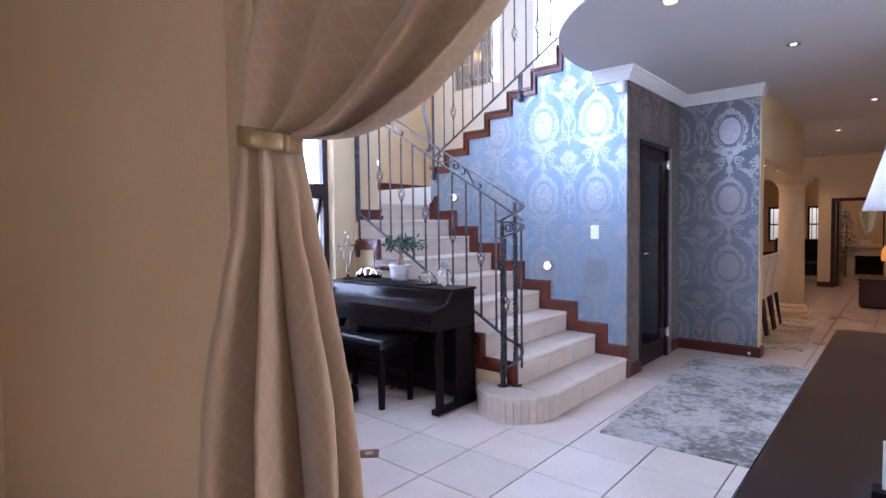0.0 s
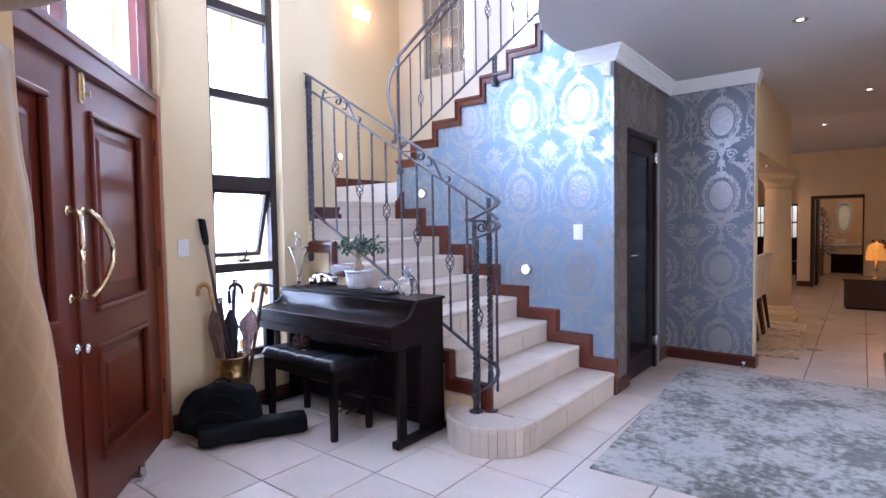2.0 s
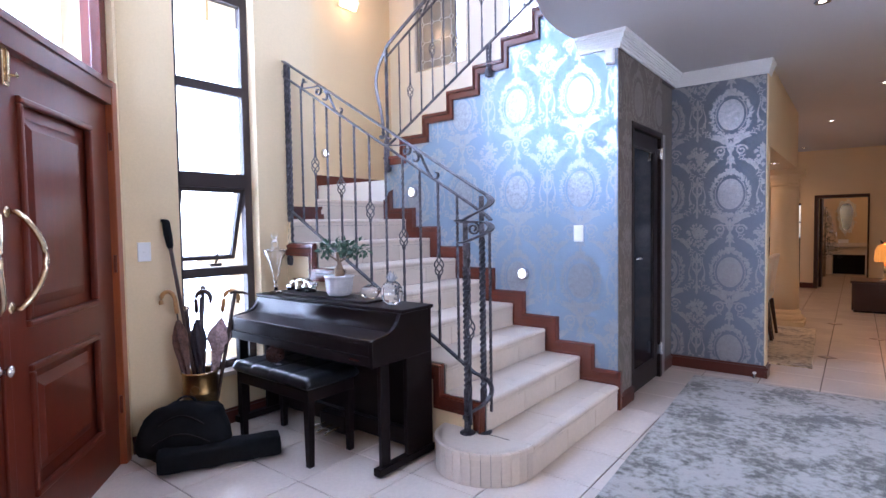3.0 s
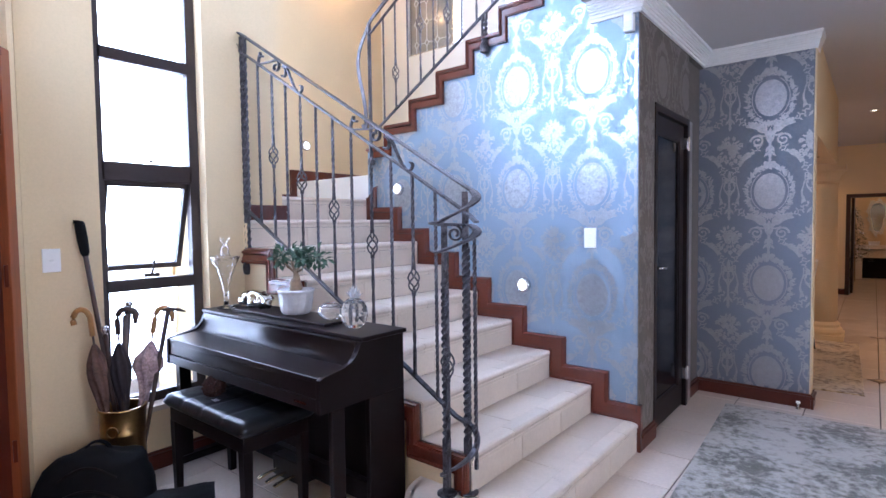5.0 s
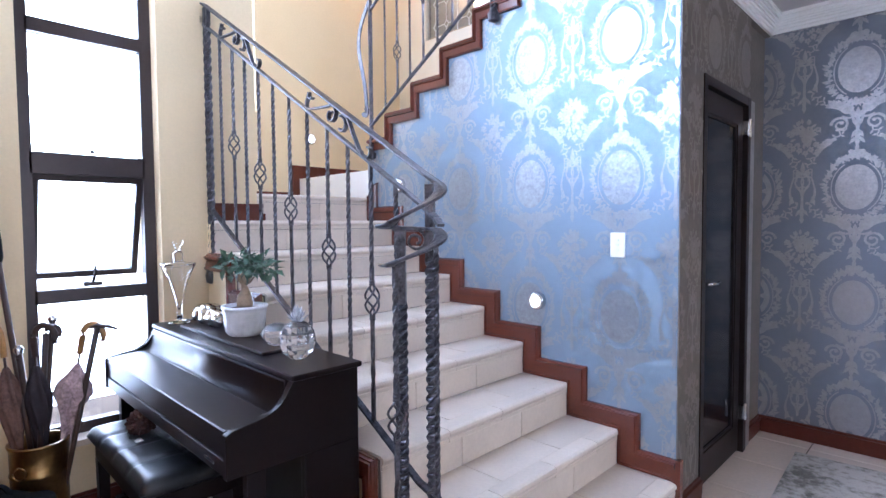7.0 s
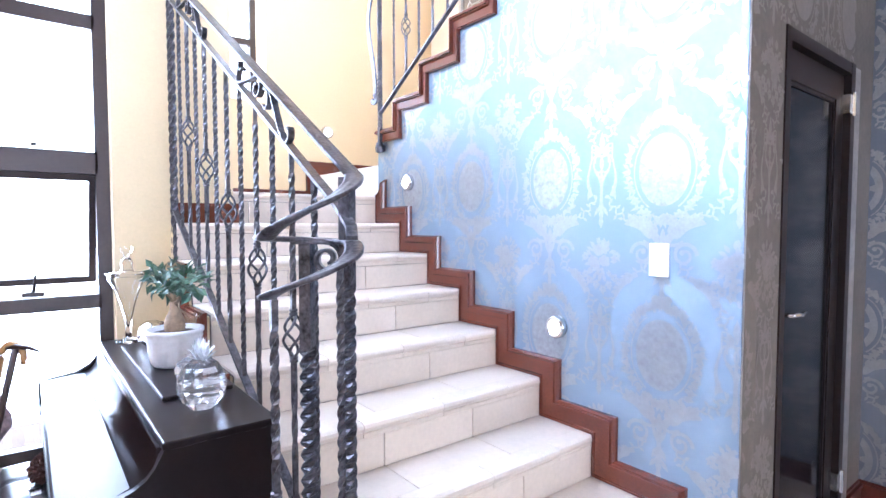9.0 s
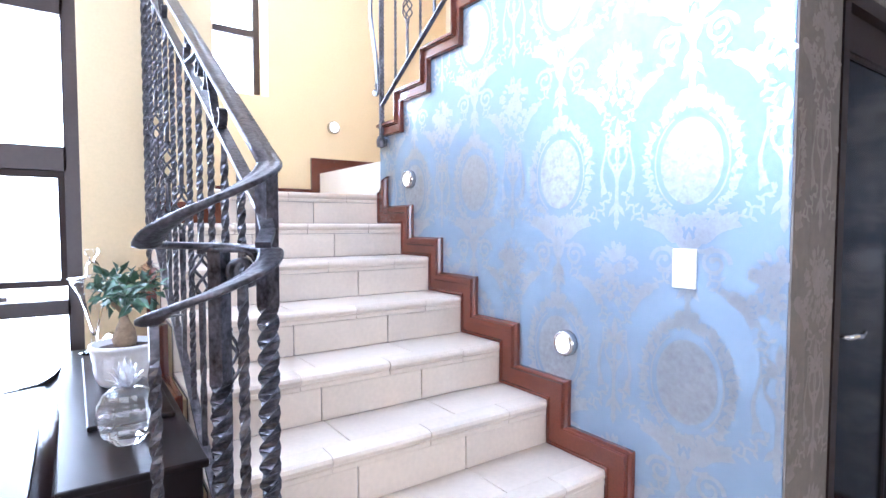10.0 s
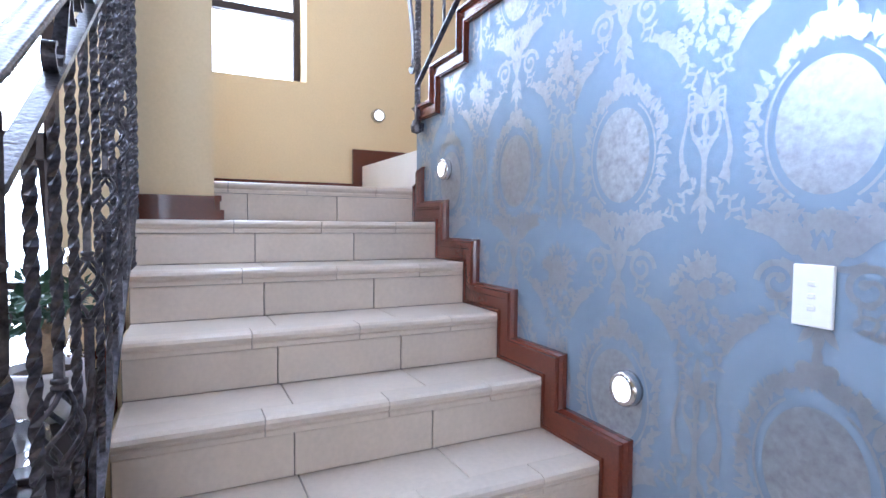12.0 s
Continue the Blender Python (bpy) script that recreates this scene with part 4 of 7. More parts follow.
right_leaf = door_leaf(-1.11, -0.07, True)
left_leaf = door_leaf(-2.13, -1.113, False)
bm = bmesh.new()
box(bm, -1.135, 0.012, 0.005, -1.085, 0.026, 2.03)
bevelled(bm, 0.004)
dpart("cover_strip", bm, M_DOOR, front)
for lf, x, sgn in ((right_leaf, -1.045, 1), (left_leaf, -1.185, -1)):
    bm = bmesh.new()
    pts = [(x, 0.025, 1.045), (x, -0.01, 1.045)] + [(x + sgn * 0.085 * math.sin(math.pi * i / 20), -0.012 - 0.05 * math.sin(math.pi * i / 20) ** 0.6, 1.05 + 0.36 * i / 20) for i in range(1, 20)] + [(x, -0.01, 1.415), (x, 0.025, 1.415)]
    sweep(bm, pts, ring_section(0.0115, 10))
    for z in (1.045, 1.415):
        lathe(bm, [(0.022, 0), (0.022, 0.006), (0.0, 0.008)], (0, 0, 0), 14, Matrix.Translation((x, 0.026, z)) @ Matrix.Rotation(radians(90), 4, "X"))
    dpart("pull_handle", bm, M_BRASS, lf, "curved polished brass pull handle", True)
bm = bmesh.new()
box(bm, -1.04, 0.014, 1.895, -1.0, 0.026, 2.04)
box(bm, -1.028, 0.004, 1.91, -1.012, 0.016, 2.07)
bevelled(bm, 0.003)
lathe(bm, [(0.006, 0), (0.006, 0.02), (0.010, 0.024), (0.0, 0.032)], (0, 0, 0), 10, Matrix.Translation((-1.0, 0.012, 1.94)) @ Matrix.Rotation(radians(90), 4, "X"))
dpart("bolt", bm, M_BRASS, right_leaf, "brass barrel bolt")
bm = bmesh.new()
lathe(bm, [(0.024, 0), (0.024, 0.008), (0.010, 0.012), (0.010, 0.03), (0.020, 0.038), (0.022, 0.048), (0.0, 0.056)], (0, 0, 0), 16, Matrix.Translation((-1.15, 0.026, 0.825)) @ Matrix.Rotation(radians(90), 4, "X"))
dpart("door_knob", bm, M_CHROME, left_leaf, "small steel lock knob", True)
bm = bmesh.new()
lathe(bm, [(0.018, 0), (0.018, 0.05), (0.0, 0.055)], (-0.62, -0.03, 0.02), 12)
box(bm, -0.66, -0.04, 0.0, -0.58, 0.02, 0.025)
dpart("door_bolt", bm, M_CHROME, right_leaf, "steel floor bolt")
for z in (0.3, 1.1, 1.78):
    bm = bmesh.new()
    lathe(bm, [(0.009, 0), (0.009, 0.10)], (-0.07, 0.006, z), 10)
    dpart("hinge", bm, M_DOOR, right_leaf)
fan = thing("window_1", D @ Vector((-1.11, 0.08, 2.17)), "tall glazed fanlight in a mahogany frame above the doors", "window", kind="structure")
bm = bmesh.new()
for x0, x1 in ((-2.2, -2.12), (-1.135, -1.085), (-0.08, 0.0)):
    box(bm, x0, 0.03, 2.165, x1, 0.13, 4.3)
box(bm, -2.12, 0.03, 3.2, -0.08, 0.13, 3.26)
box(bm, -2.12, 0.03, 4.24, -0.08, 0.13, 4.3)
dpart("window_frame", bm, M_DOOR, fan)
for x0, x1 in ((-2.12, -1.135), (-1.085, -0.08)):
    for z0, z1 in ((2.165, 3.2), (3.26, 4.24)):
        bm = bmesh.new()
        box(bm, x0, 0.078, z0, x1, 0.084, z1)
        o = dpart("pane", bm, M_GLASS, fan)
        o.visible_shadow = False

# ---- tall window with an open vent ----
def frame_rect(bm, y0, y1, z0, z1, x0, x1, w):
    box(bm, x0, y0, z0, x1, y0 + w, z1)
    box(bm, x0, y1 - w, z0, x1, y1, z1)
    box(bm, x0, y0 + w, z0, x1, y1 - w, z0 + w)
    box(bm, x0, y0 + w, z1 - w, x1, y1 - w, z1)


tall = thing("window_2", (XW - 0.1, 2.68, 0.37), "tall narrow bronze aluminium window with its vent ajar", "window", kind="structure")
FX0, FX1 = XW - 0.14, XW - 0.085
bm = bmesh.new()
frame_rect(bm, WIN[0], WIN[1], WIN[2], WIN[3], FX0, FX1, 0.055)
for z in (1.04, 1.67, 2.30, 2.93, 3.56):
    h = 0.05 if z == 1.67 else 0.032
    box(bm, FX0, WIN[0] + 0.045, z - h, FX1, WIN[1] - 0.045, z + h)
part("window_frame", bm, M_BRONZE, tall)
for z0, z1 in ((0.405, 1.008), (1.72, 2.268), (2.332, 2.898), (2.962, 3.528), (3.592, 4.255)):
    o = part("pane", bbox(FX0 + 0.02, WIN[0] + 0.045, z0, FX0 + 0.026, WIN[1] - 0.045, z1, 0), M_GLASS, tall)
    o.visible_shadow = False
V = Matrix.Translation((FX0 + 0.03, 0, 1.62)) @ Matrix.Rotation(radians(17), 4, "Y") @ Matrix.Translation((-FX0 - 0.03, 0, -1.62))
bm = bmesh.new()
frame_rect(bm, WIN[0] + 0.05, WIN[1] - 0.05, 1.095, 1.62, FX0 + 0.005, FX0 + 0.04, 0.03)
bm.transform(V)
sash = part("vent_sash", bm, M_BRONZE, tall, "top-hung vent pushed open")
bm = bbox(FX0 + 0.02, WIN[0] + 0.08, 1.125, FX0 + 0.025, WIN[1] - 0.08, 1.59, 0)
bm.transform(V)
part("pane", bm, M_GLASS, sash).visible_shadow = False
bm = bmesh.new()
sweep(bm, [(FX1, 2.66, 1.10), (FX1 + 0.012, 2.665, 1.12), (FX1 + 0.02, 2.67, 1.18)], rect(0.012, 0.008))
sweep(bm, [(FX1 - 0.01, 2.66, 1.085), (FX0 - 0.10, 2.66, 1.09)], rect(0.014, 0.006))
box(bm, FX1, 2.62, 1.08, FX1 + 0.012, 2.70, 1.10)
part("window_stay", bm, M_BRONZE, sash)
bm = bmesh.new()
lathe(bm, [(0.012, 0), (0.012, 0.012), (0, 0.014)], (FX1 + 0.002, 2.68, 1.73), 10)
part("latch", bm, M_BRONZE, tall)
bm = bbox(XW - 0.21, WIN[0], WIN[2] - 0.03, XW + 0.015, WIN[1], WIN[2] + 0.002, 0.004)
part("window_sill", bm, M_STEP, tall)

land = thing("window_3", (XL - 0.24, 3.74, 2.33), "bronze-framed landing window", "window", kind="structure")
bm = bmesh.new()
frame_rect(bm, 3.40, 4.12, 2.325, 3.9, XL - 0.27, XL - 0.215, 0.045)
box(bm, XL - 0.27, 3.445, 2.80, XL - 0.215, 4.075, 2.85)
part("window_frame", bm, M_BRONZE, land)
for z0, z1 in ((2.375, 2.80), (2.85, 3.855)):
    part("pane", bbox(XL - 0.25, 3.445, z0, XL - 0.245, 4.075, z1, 0), M_GLASS, land).visible_shadow = False

lead = thing("window_4", (-4.34, YB + 0.05, 3.18), "leaded glass window with pale cames in a grey frame", "window", kind="structure")
bm = bmesh.new()
for x0, z0, x1, z1 in ((-4.72, 3.18, -4.695, 4.5), (-3.985, 3.18, -3.96, 4.5), (-4.695, 3.18, -3.985, 3.205), (-4.695, 4.475, -3.985, 4.5), (-4.12, 3.205, -4.10, 4.475)):
    box(bm, x0, YB + 0.03, z0, x1, YB + 0.08, z1)
part("window_frame", bm, M_CHROME, lead)
M_LEADED = material("smoked_leaded_glass", (0.30, 0.27, 0.22), 0.12, vary=0.2, scale=6, bump=0.1)
part("pane", bbox(-4.695, YB + 0.05, 3.205, -4.12, YB + 0.056, 4.475, 0), M_LEADED, lead, "smoked leaded pane")
part("pane", bbox(-4.10, YB + 0.05, 3.205, -3.985, YB + 0.056, 4.475, 0), M_GLASS, lead).visible_shadow = False
M_CAME = material("pale_came", (0.62, 0.60, 0.55), 0.4, 0.2, vary=0.1)
bm = bmesh.new()
for i in range(4):
    x = -4.62 + 0.145 * i
    for j in range(6):
        z = 3.30 + 0.22 * j
        sweep(bm, [(x, YB + 0.045, z - 0.11), (x, YB + 0.045, z - 0.035), (x + 0.03, YB + 0.045, z), (x, YB + 0.045, z + 0.035), (x, YB + 0.045, z + 0.11)], rect(0.008, 0.006), up=(0, 1, 0))
        sweep(bm, [(x, YB + 0.045, z - 0.035), (x - 0.03, YB + 0.045, z), (x, YB + 0.045, z + 0.035)], rect(0.008, 0.006), up=(0, 1, 0))
        if i < 3:
            sweep(bm, [(x + 0.03, YB + 0.045, z), (x + 0.115, YB + 0.045, z)], rect(0.006, 0.008), up=(0, 1, 0))
part("lead_cames", bm, M_CAME, lead)
up = thing("window_5", (-2.9, YB + 0.05, 3.25), "bright upper stair window with grey glazing bars", "window", kind="structure")
bm = bmesh.new()
for x in (-3.45, -3.2, -2.9, -2.62, -2.37):
    box(bm, x, YB + 0.06, 3.25, x + 0.02, YB + 0.1, 4.9)
for z in (3.25, 3.62, 4.0, 4.4, 4.88):
    box(bm, -3.45, YB + 0.055, z, -2.35, YB + 0.105, z + 0.02)
part("window_frame", bm, M_CORNICE, up)

# ---- dark door in the recess ----
M_EBONY = material("near_black_stained_wood", (0.018, 0.011, 0.010), 0.42, vary=0.2, scale=4, fine=40, bump=0.02, spec=0.2)
rec = thing("door_2", (XR - 0.08, 5.13, 0), "dark glossy panelled inner door with steel hinges", "door", kind="structure")
bm = bmesh.new()
for y0, y1 in ((4.746, 4.790), (5.468, 5.519)):
    box(bm, XR - 0.125, y0, 0.001, XR + 0.006, y1, 2.089)
box(bm, XR - 0.124, 4.790, 2.042, XR + 0.005, 5.468, 2.088)
part("door_frame", bm, M_EBONY, rec)
bm = bmesh.new()
LX0, LX1 = XR - 0.062, XR - 0.022
for y0, y1, z0, z1 in ((4.793, 4.855, 0.01, 2.038), (5.375, 5.465, 0.01, 2.038), (4.855, 5.375, 0.01, 0.17), (4.855, 5.375, 1.925, 2.038)):
    box(bm, LX0, y0, z0, LX1, y1, z1)
lf = part("leaf", bm, M_EBONY, rec)
bm = bmesh.new()
for y0, y1, z0, z1 in ((4.855, 4.868, 0.17, 1.925), (5.362, 5.375, 0.17, 1.925), (4.868, 5.362, 0.17, 0.183), (4.868, 5.362, 1.912, 1.925)):
    box(bm, LX0 + 0.012, y0, z0, LX1 - 0.006, y1, z1)
part("glazing_bead", bm, M_EBONY, lf)
M_GLOSS = material("black_glossy_panel", (0.010, 0.009, 0.011), 0.12, vary=0.2, scale=3, bump=0.0, spec=0.10)
part("door_panel", bbox(LX0 + 0.01, 4.855, 0.17, LX1 - 0.014, 5.375, 1.925, 0), M_GLOSS, rec, "black glossy door panel")
bm = bmesh.new()
lathe(bm, [(0.022, 0), (0.022, 0.006), (0.012, 0.009), (0.0, 0.009)], (0, 0, 0), 16, Matrix.Translation((LX1, 4.824, 1.06)) @ Matrix.Rotation(radians(90), 4, "Y"))
sweep(bm, [(LX1, 4.824, 1.06), (LX1 + 0.045, 4.824, 1.06), (LX1 + 0.052, 4.845, 1.064), (LX1 + 0.050, 4.89, 1.056), (LX1 + 0.045, 4.945, 1.064)], ring_section(0.0085, 8), scales=[1, 1, 1.1, 1.0, 0.7])
part("lever_handle", bm, M_CHROME, lf, "brushed steel lever handle", True)
for z in (0.20, 1.86):
    bm = bmesh.new()
    lathe(bm, [(0.011, 0), (0.011, 0.10)], (XR + 0.014, 5.472, z), 12)
    box(bm, XR - 0.022, 5.43, z + 0.01, XR + 0.012, 5.472, z + 0.09)
    box(bm, XR + 0.006, 5.476, z + 0.02, XR + 0.016, 5.505, z + 0.08)
    part("hinge", bm, M_CHROME, rec, "steel hinge")
part("edge_strip", bbox(XR - 0.03, 5.520, 0.001, XR - 0.002, 5.625, 2.086, 0.002), material("hammered_grey_strip", (0.36, 0.33, 0.31), 0.35, 0.5, vary=0.3, scale=18, fine=60, bump=0.2), rec, "grey metallic edge strip")
setting("wall_behind_door", bbox(XR - 0.2, 4.72, 0, XR - 0.14, 5.54, 2.1, 0), M_EBONY, "dark closing board behind the inner door", "wall")

# ---- door stop at the pier ----
ds = thing("door_stop", (-1.13, 5.87, 0), "small steel door stop with a white rubber tip", "door stop")
bm = bmesh.new()
lathe(bm, [(0.016, 0.0), (0.016, 0.006), (0.009, 0.010), (0.009, 0.040)], (-1.13, 5.87, 0.0005), 14)
part("post", bm, M_CHROME, ds, round_=True)
bm = bmesh.new()
lathe(bm, [(0.013, 0.041), (0.015, 0.047), (0.013, 0.056), (0.0, 0.059)], (-1.13, 5.87, 0.0005), 14)
part("rubber_tip", bm, M_PLASTIC, ds, "white rubber tip", True)

# ---- cornice, ceiling fittings ----
bm = bmesh.new()
for d, z0, z1 in ((0.078, CEIL - 0.022, CEIL - 0.001), (0.064, CEIL - 0.034, CEIL - 0.022), (0.056, CEIL - 0.046, CEIL - 0.034), (0.046, CEIL - 0.058, CEIL - 0.046), (0.036, CEIL - 0.072, CEIL - 0.058), (0.026, CEIL - 0.090, CEIL - 0.072), (0.016, CEIL - 0.108, CEIL - 0.090)):
    wall_line = [(-2.08, WALL_Y), (XR, WALL_Y), (XR, 5.93), (-1.06, 5.93), (-1.06, 6.08)]
    room_line = [(-2.08, WALL_Y - d), (XR + d, WALL_Y - d), (XR + d, 5.93 - d), (-1.06 + 0.5 * d, 5.93 - d), (-1.06 + 0.5 * d, 6.08)]
    for i in range(4):
        prism(bm, [wall_line[i], wall_line[i + 1], room_line[i + 1], room_line[i]], "z", z0, z1)
setting("trim", bm, M_CORNICE, "white moulded plaster cornice", "cornice")


def downlight(x, y, z, lamp=0.0):
    t = thing("downlight", (x, y, z), "small recessed ceiling downlight with a chrome ring", "downlight", "ceiling downlights")
    bm = bmesh.new()
    lathe(bm, [(0.022, -0.002), (0.044, -0.006), (0.047, -0.001), (0.044, 0.0), (0.022, 0.0)], (x, y, z - 0.001), 24)
    part("ring", bm, M_CHROME, t, round_=True)
    bm = bmesh.new()
    lathe(bm, [(0.021, -0.003), (0.0, -0.004)], (x, y, z - 0.001), 20)
    part("bulb", bm, M_DOWN, t)
    if lamp:
        data = bpy.data.lights.new("downlight_lamp", "SPOT")
        data.energy, data.color, data.shadow_soft_size, data.spot_size, data.spot_blend = lamp * 2.5, WARM, 0.025, radians(105), 0.7
        spot = new("downlight_lamp", data)
        spot.location = (x, y, z - 0.012)


for x, y, w in ((-0.65, 4.77, 0.8), (-0.27, 7.52, 11), (-0.75, 9.65, 13), (-1.26, 12.6, 9)):
    downlight(x, y, CEIL, w)
for y in (6.9, 7.7):
    downlight(-1.2, y, 1.97)
# added warm fill over the dining side, no fitting belongs to it
point_lamp("dining_fill_light", (-2.6, 8.4, 2.3), 26, WARM, 0.1)
cl = thing("ceiling_light", (-1.04, 3.22, CEIL), "round brass ceiling light with a glowing glass bowl", "ceiling light")
bm = bmesh.new()
lathe(bm, [(0.0, 0), (0.085, -0.001), (0.09, -0.012), (0.06, -0.022), (0.045, -0.03), (0.0, -0.03)], (-1.04, 3.22, CEIL), 24)
part("brass_base", bm, M_BRASS, cl, round_=True)
bm = bmesh.new()
lathe(bm, [(0.035, -0.03), (0.042, -0.042), (0.035, -0.058), (0.0, -0.066)], (-1.04, 3.22, CEIL), 20)
part("glass_bowl", bm, glowing("amber_glass_glow", (1.0, 0.72, 0.3), 1.5), cl, round_=True)

# ---- wall fittings ----
def bulkhead(at, facing):
    """A round wall lamp; facing: degrees about z of its outward side."""
    t = thing("wall_light", at, "small round white wall light set low beside the stairs", "wall light", "stair wall lights")
    m = Matrix.Translation(at) @ Matrix.Rotation(radians(facing), 4, "Z") @ Matrix.Rotation(radians(90), 4, "X")
    bm = bmesh.new()
    lathe(bm, [(0.050, 0), (0.050, 0.022), (0.044, 0.032), (0.036, 0.034), (0.034, 0.028)], (0, 0, 0), 28, m)
    part("rim", bm, M_CHROME, t, round_=True)
    bm = bmesh.new()
    lathe(bm, [(0.033, 0.028), (0.028, 0.036), (0.016, 0.040), (0.0, 0.041)], (0, 0, 0), 24, m)
    part("lens", bm, M_LAMPWHITE, t, "glowing white lens", True)


bulkhead((-2.553, WALL_Y, 0.945), 0)
bulkhead((-3.70, WALL_Y, 1.645), 0)
bulkhead((XL, 4.62, 2.15), 90)


def switch_plate(at, facing, w, h, n, label):
    t = thing("light_switch", at, label, "light switch", "light switches")
    m = Matrix.Translation(at) @ Matrix.Rotation(radians(facing), 4, "Z")
    bm = bbox(-w / 2, -0.010, -h / 2, w / 2, 0, h / 2, 0.003, m)
    part("plate", bm, M_PLASTIC, t)
    for i in range(n):
        z = (i - (n - 1) / 2) * -0.024
        bm = bbox(-0.008, -0.014, z - 0.005, 0.008, -0.0095, z + 0.005, 0.002, m)
        part("rocker", bm, M_PLASTIC, t)


switch_plate((-2.085, WALL_Y, 1.262), 0, 0.076, 0.122, 3, "white three-lever light switch on the blue wallpaper")
switch_plate((XW, 2.165, 1.205), 90, 0.076, 0.115, 1, "white light switch beside the front door")
t = thing("motion_detector", (-1.845, WALL_Y, 2.5), "small white alarm sensor under the cornice", "alarm sensor")
bm = bbox(-1.872, WALL_Y - 0.045, 2.445, -1.812, WALL_Y - 0.001, 2.545, 0.008)
part("housing", bm, M_PLASTIC, t)
part("lens", bbox(-1.862, WALL_Y - 0.049, 2.46, -1.822, WALL_Y - 0.044, 2.50, 0.002), M_CORNICE, t)
t = thing("wall_lamp", (XL, 4.97, 3.86), "lit wall lamp with two glass shades high on the landing wall", "wall lamp")
part("back_plate", bbox(XL, 4.86, 3.82, XL + 0.02, 5.08, 3.87, 0.004), M_CHROME, t)
for y in (4.90, 5.04):
    bm = bmesh.new()
    lathe(bm, [(0.03, 0), (0.045, 0.06), (0.05, 0.10)], (XL + 0.07, y, 3.81), 16)
    part("shade", bm, glowing("wall_lamp_glow", (1.0, 0.78, 0.42), 5.0), t, "glowing glass shade", True)
point_lamp("wall_lamp_light", (XL + 0.2, 4.97, 3.9), 5, WARM, 0.06)

# ---- digital piano ----
PX0, PX1 = -3.80, -2.43
piano = thing("digital_piano", (-3.1, 2.95, 0), "black satin upright digital piano with a closed lid", "piano")
side = [(2.665, 0.60), (2.665, 0.738), (2.685, 0.748), (2.79, 0.764), (2.825, 0.774), (2.850, 0.790), (2.868, 0.812), (2.879, 0.838), (2.89, 0.858), (3.15, 0.858), (3.15, 0.60)]
for x0, x1 in ((PX0, PX0 + 0.028), (PX1 - 0.028, PX1)):
    bm = bmesh.new()
    prism(bm, side, "x", x0, x1)
    part("side_panel", bevelled(bm, 0.003), M_BLACK, piano)
    part("rear_side", bbox(x0, 2.93, 0.05, x1, 3.15, 0.60, 0.003), M_BLACK, piano)
    part("front_leg", bbox(x0 - (0.02 if x0 == PX0 else -0.0) + 0.0, 2.725, 0.05, x1 + (0.0 if x0 == PX0 else 0.0), 2.79, 0.60, 0.004), M_BLACK, piano)
    part("foot", bbox(x0 - 0.012, 2.695, 0.012, x1 + 0.012, 3.155, 0.055, 0.005), M_BLACK, piano)
bm = bbox(PX0 - 0.012, 2.882, 0.857, PX1 + 0.012, 3.162, 0.877, 0.005)
part("top_board", bm, M_BLACK, piano)
bm = bmesh.new()
prism(bm, [(2.672, 0.72), (2.672, 0.742), (2.678, 0.745), (2.822, 0.762), (2.822, 0.738)], "x", PX0 + 0.029, PX1 - 0.029)
part("key_lid", bm, M_BLACK, piano)
bm = bmesh.new()
arc_pts = [(2.824 + 0.052 * math.sin(radians(a)), 0.762 + 0.094 * (1 - math.cos(radians(a)))) for a in range(0, 91, 6)]
prism(bm, [(2.824, 0.74), *arc_pts, (2.90, 0.856), (2.90, 0.74)], "x", PX0 + 0.029, PX1 - 0.029)
fb = part("curved_fallboard", bm, M_BLACK, piano)
for pl in fb.data.polygons:
    pl.use_smooth = abs(pl.normal.x) < 0.5 and pl.normal.z > -0.2
part("front_rail", bbox(PX0 + 0.029, 2.676, 0.655, PX1 - 0.029, 2.70, 0.719, 0.003), M_BLACK, piano)
part("lower_rail", bbox(PX0 + 0.029, 2.670, 0.602, PX1 - 0.029, 2.70, 0.653, 0.003), M_BLACK, piano)
part("key_bed", bbox(PX0 + 0.029, 2.70, 0.602, PX1 - 0.029, 3.10, 0.63, 0.003), M_BLACK, piano)
part("back_panel", bbox(PX0 + 0.029, 3.06, 0.12, PX1 - 0.029, 3.09, 0.85, 0.003), M_BLACK, piano)
part("pedal_rail", bbox(PX0 + 0.029, 3.02, 0.05, PX1 - 0.029, 3.06, 0.15, 0.003), M_BLACK, piano)
part("maker_plate", bbox(PX1 - 0.18, 2.668, 0.622, PX1 - 0.10, 2.671, 0.632, 0), M_CHROME, piano)
pb = part("pedal_box", bbox(-3.22, 2.95, 0.03, -2.98, 3.05, 0.14, 0.005), M_BLACK, piano)
for x in (-3.17, -3.10, -3.03):
    bm = bmesh.new()
    sweep(bm, [(x, 2.96, 0.07), (x, 2.90, 0.072), (x, 2.85, 0.066), (x, 2.83, 0.06)], rect(0.022, 0.010), scales=[0.7, 0.8, 1.1, 0.8])
    part("pedal", bm, M_BRASS, pb, "brass pedal")
for x in (PX0 + 0.01, PX1 - 0.012):
    bm = bmesh.new()
    lathe(bm, [(0.018, 0), (0.018, 0.012)], (x, 3.12, 0.0), 12)
    part("glide", bm, M_CHROME, piano)
    bm = bmesh.new()
    lathe(bm, [(0.018, 0), (0.018, 0.012)], (x, 2.74, 0.0), 12)
    part("glide", bm, M_CHROME, piano)

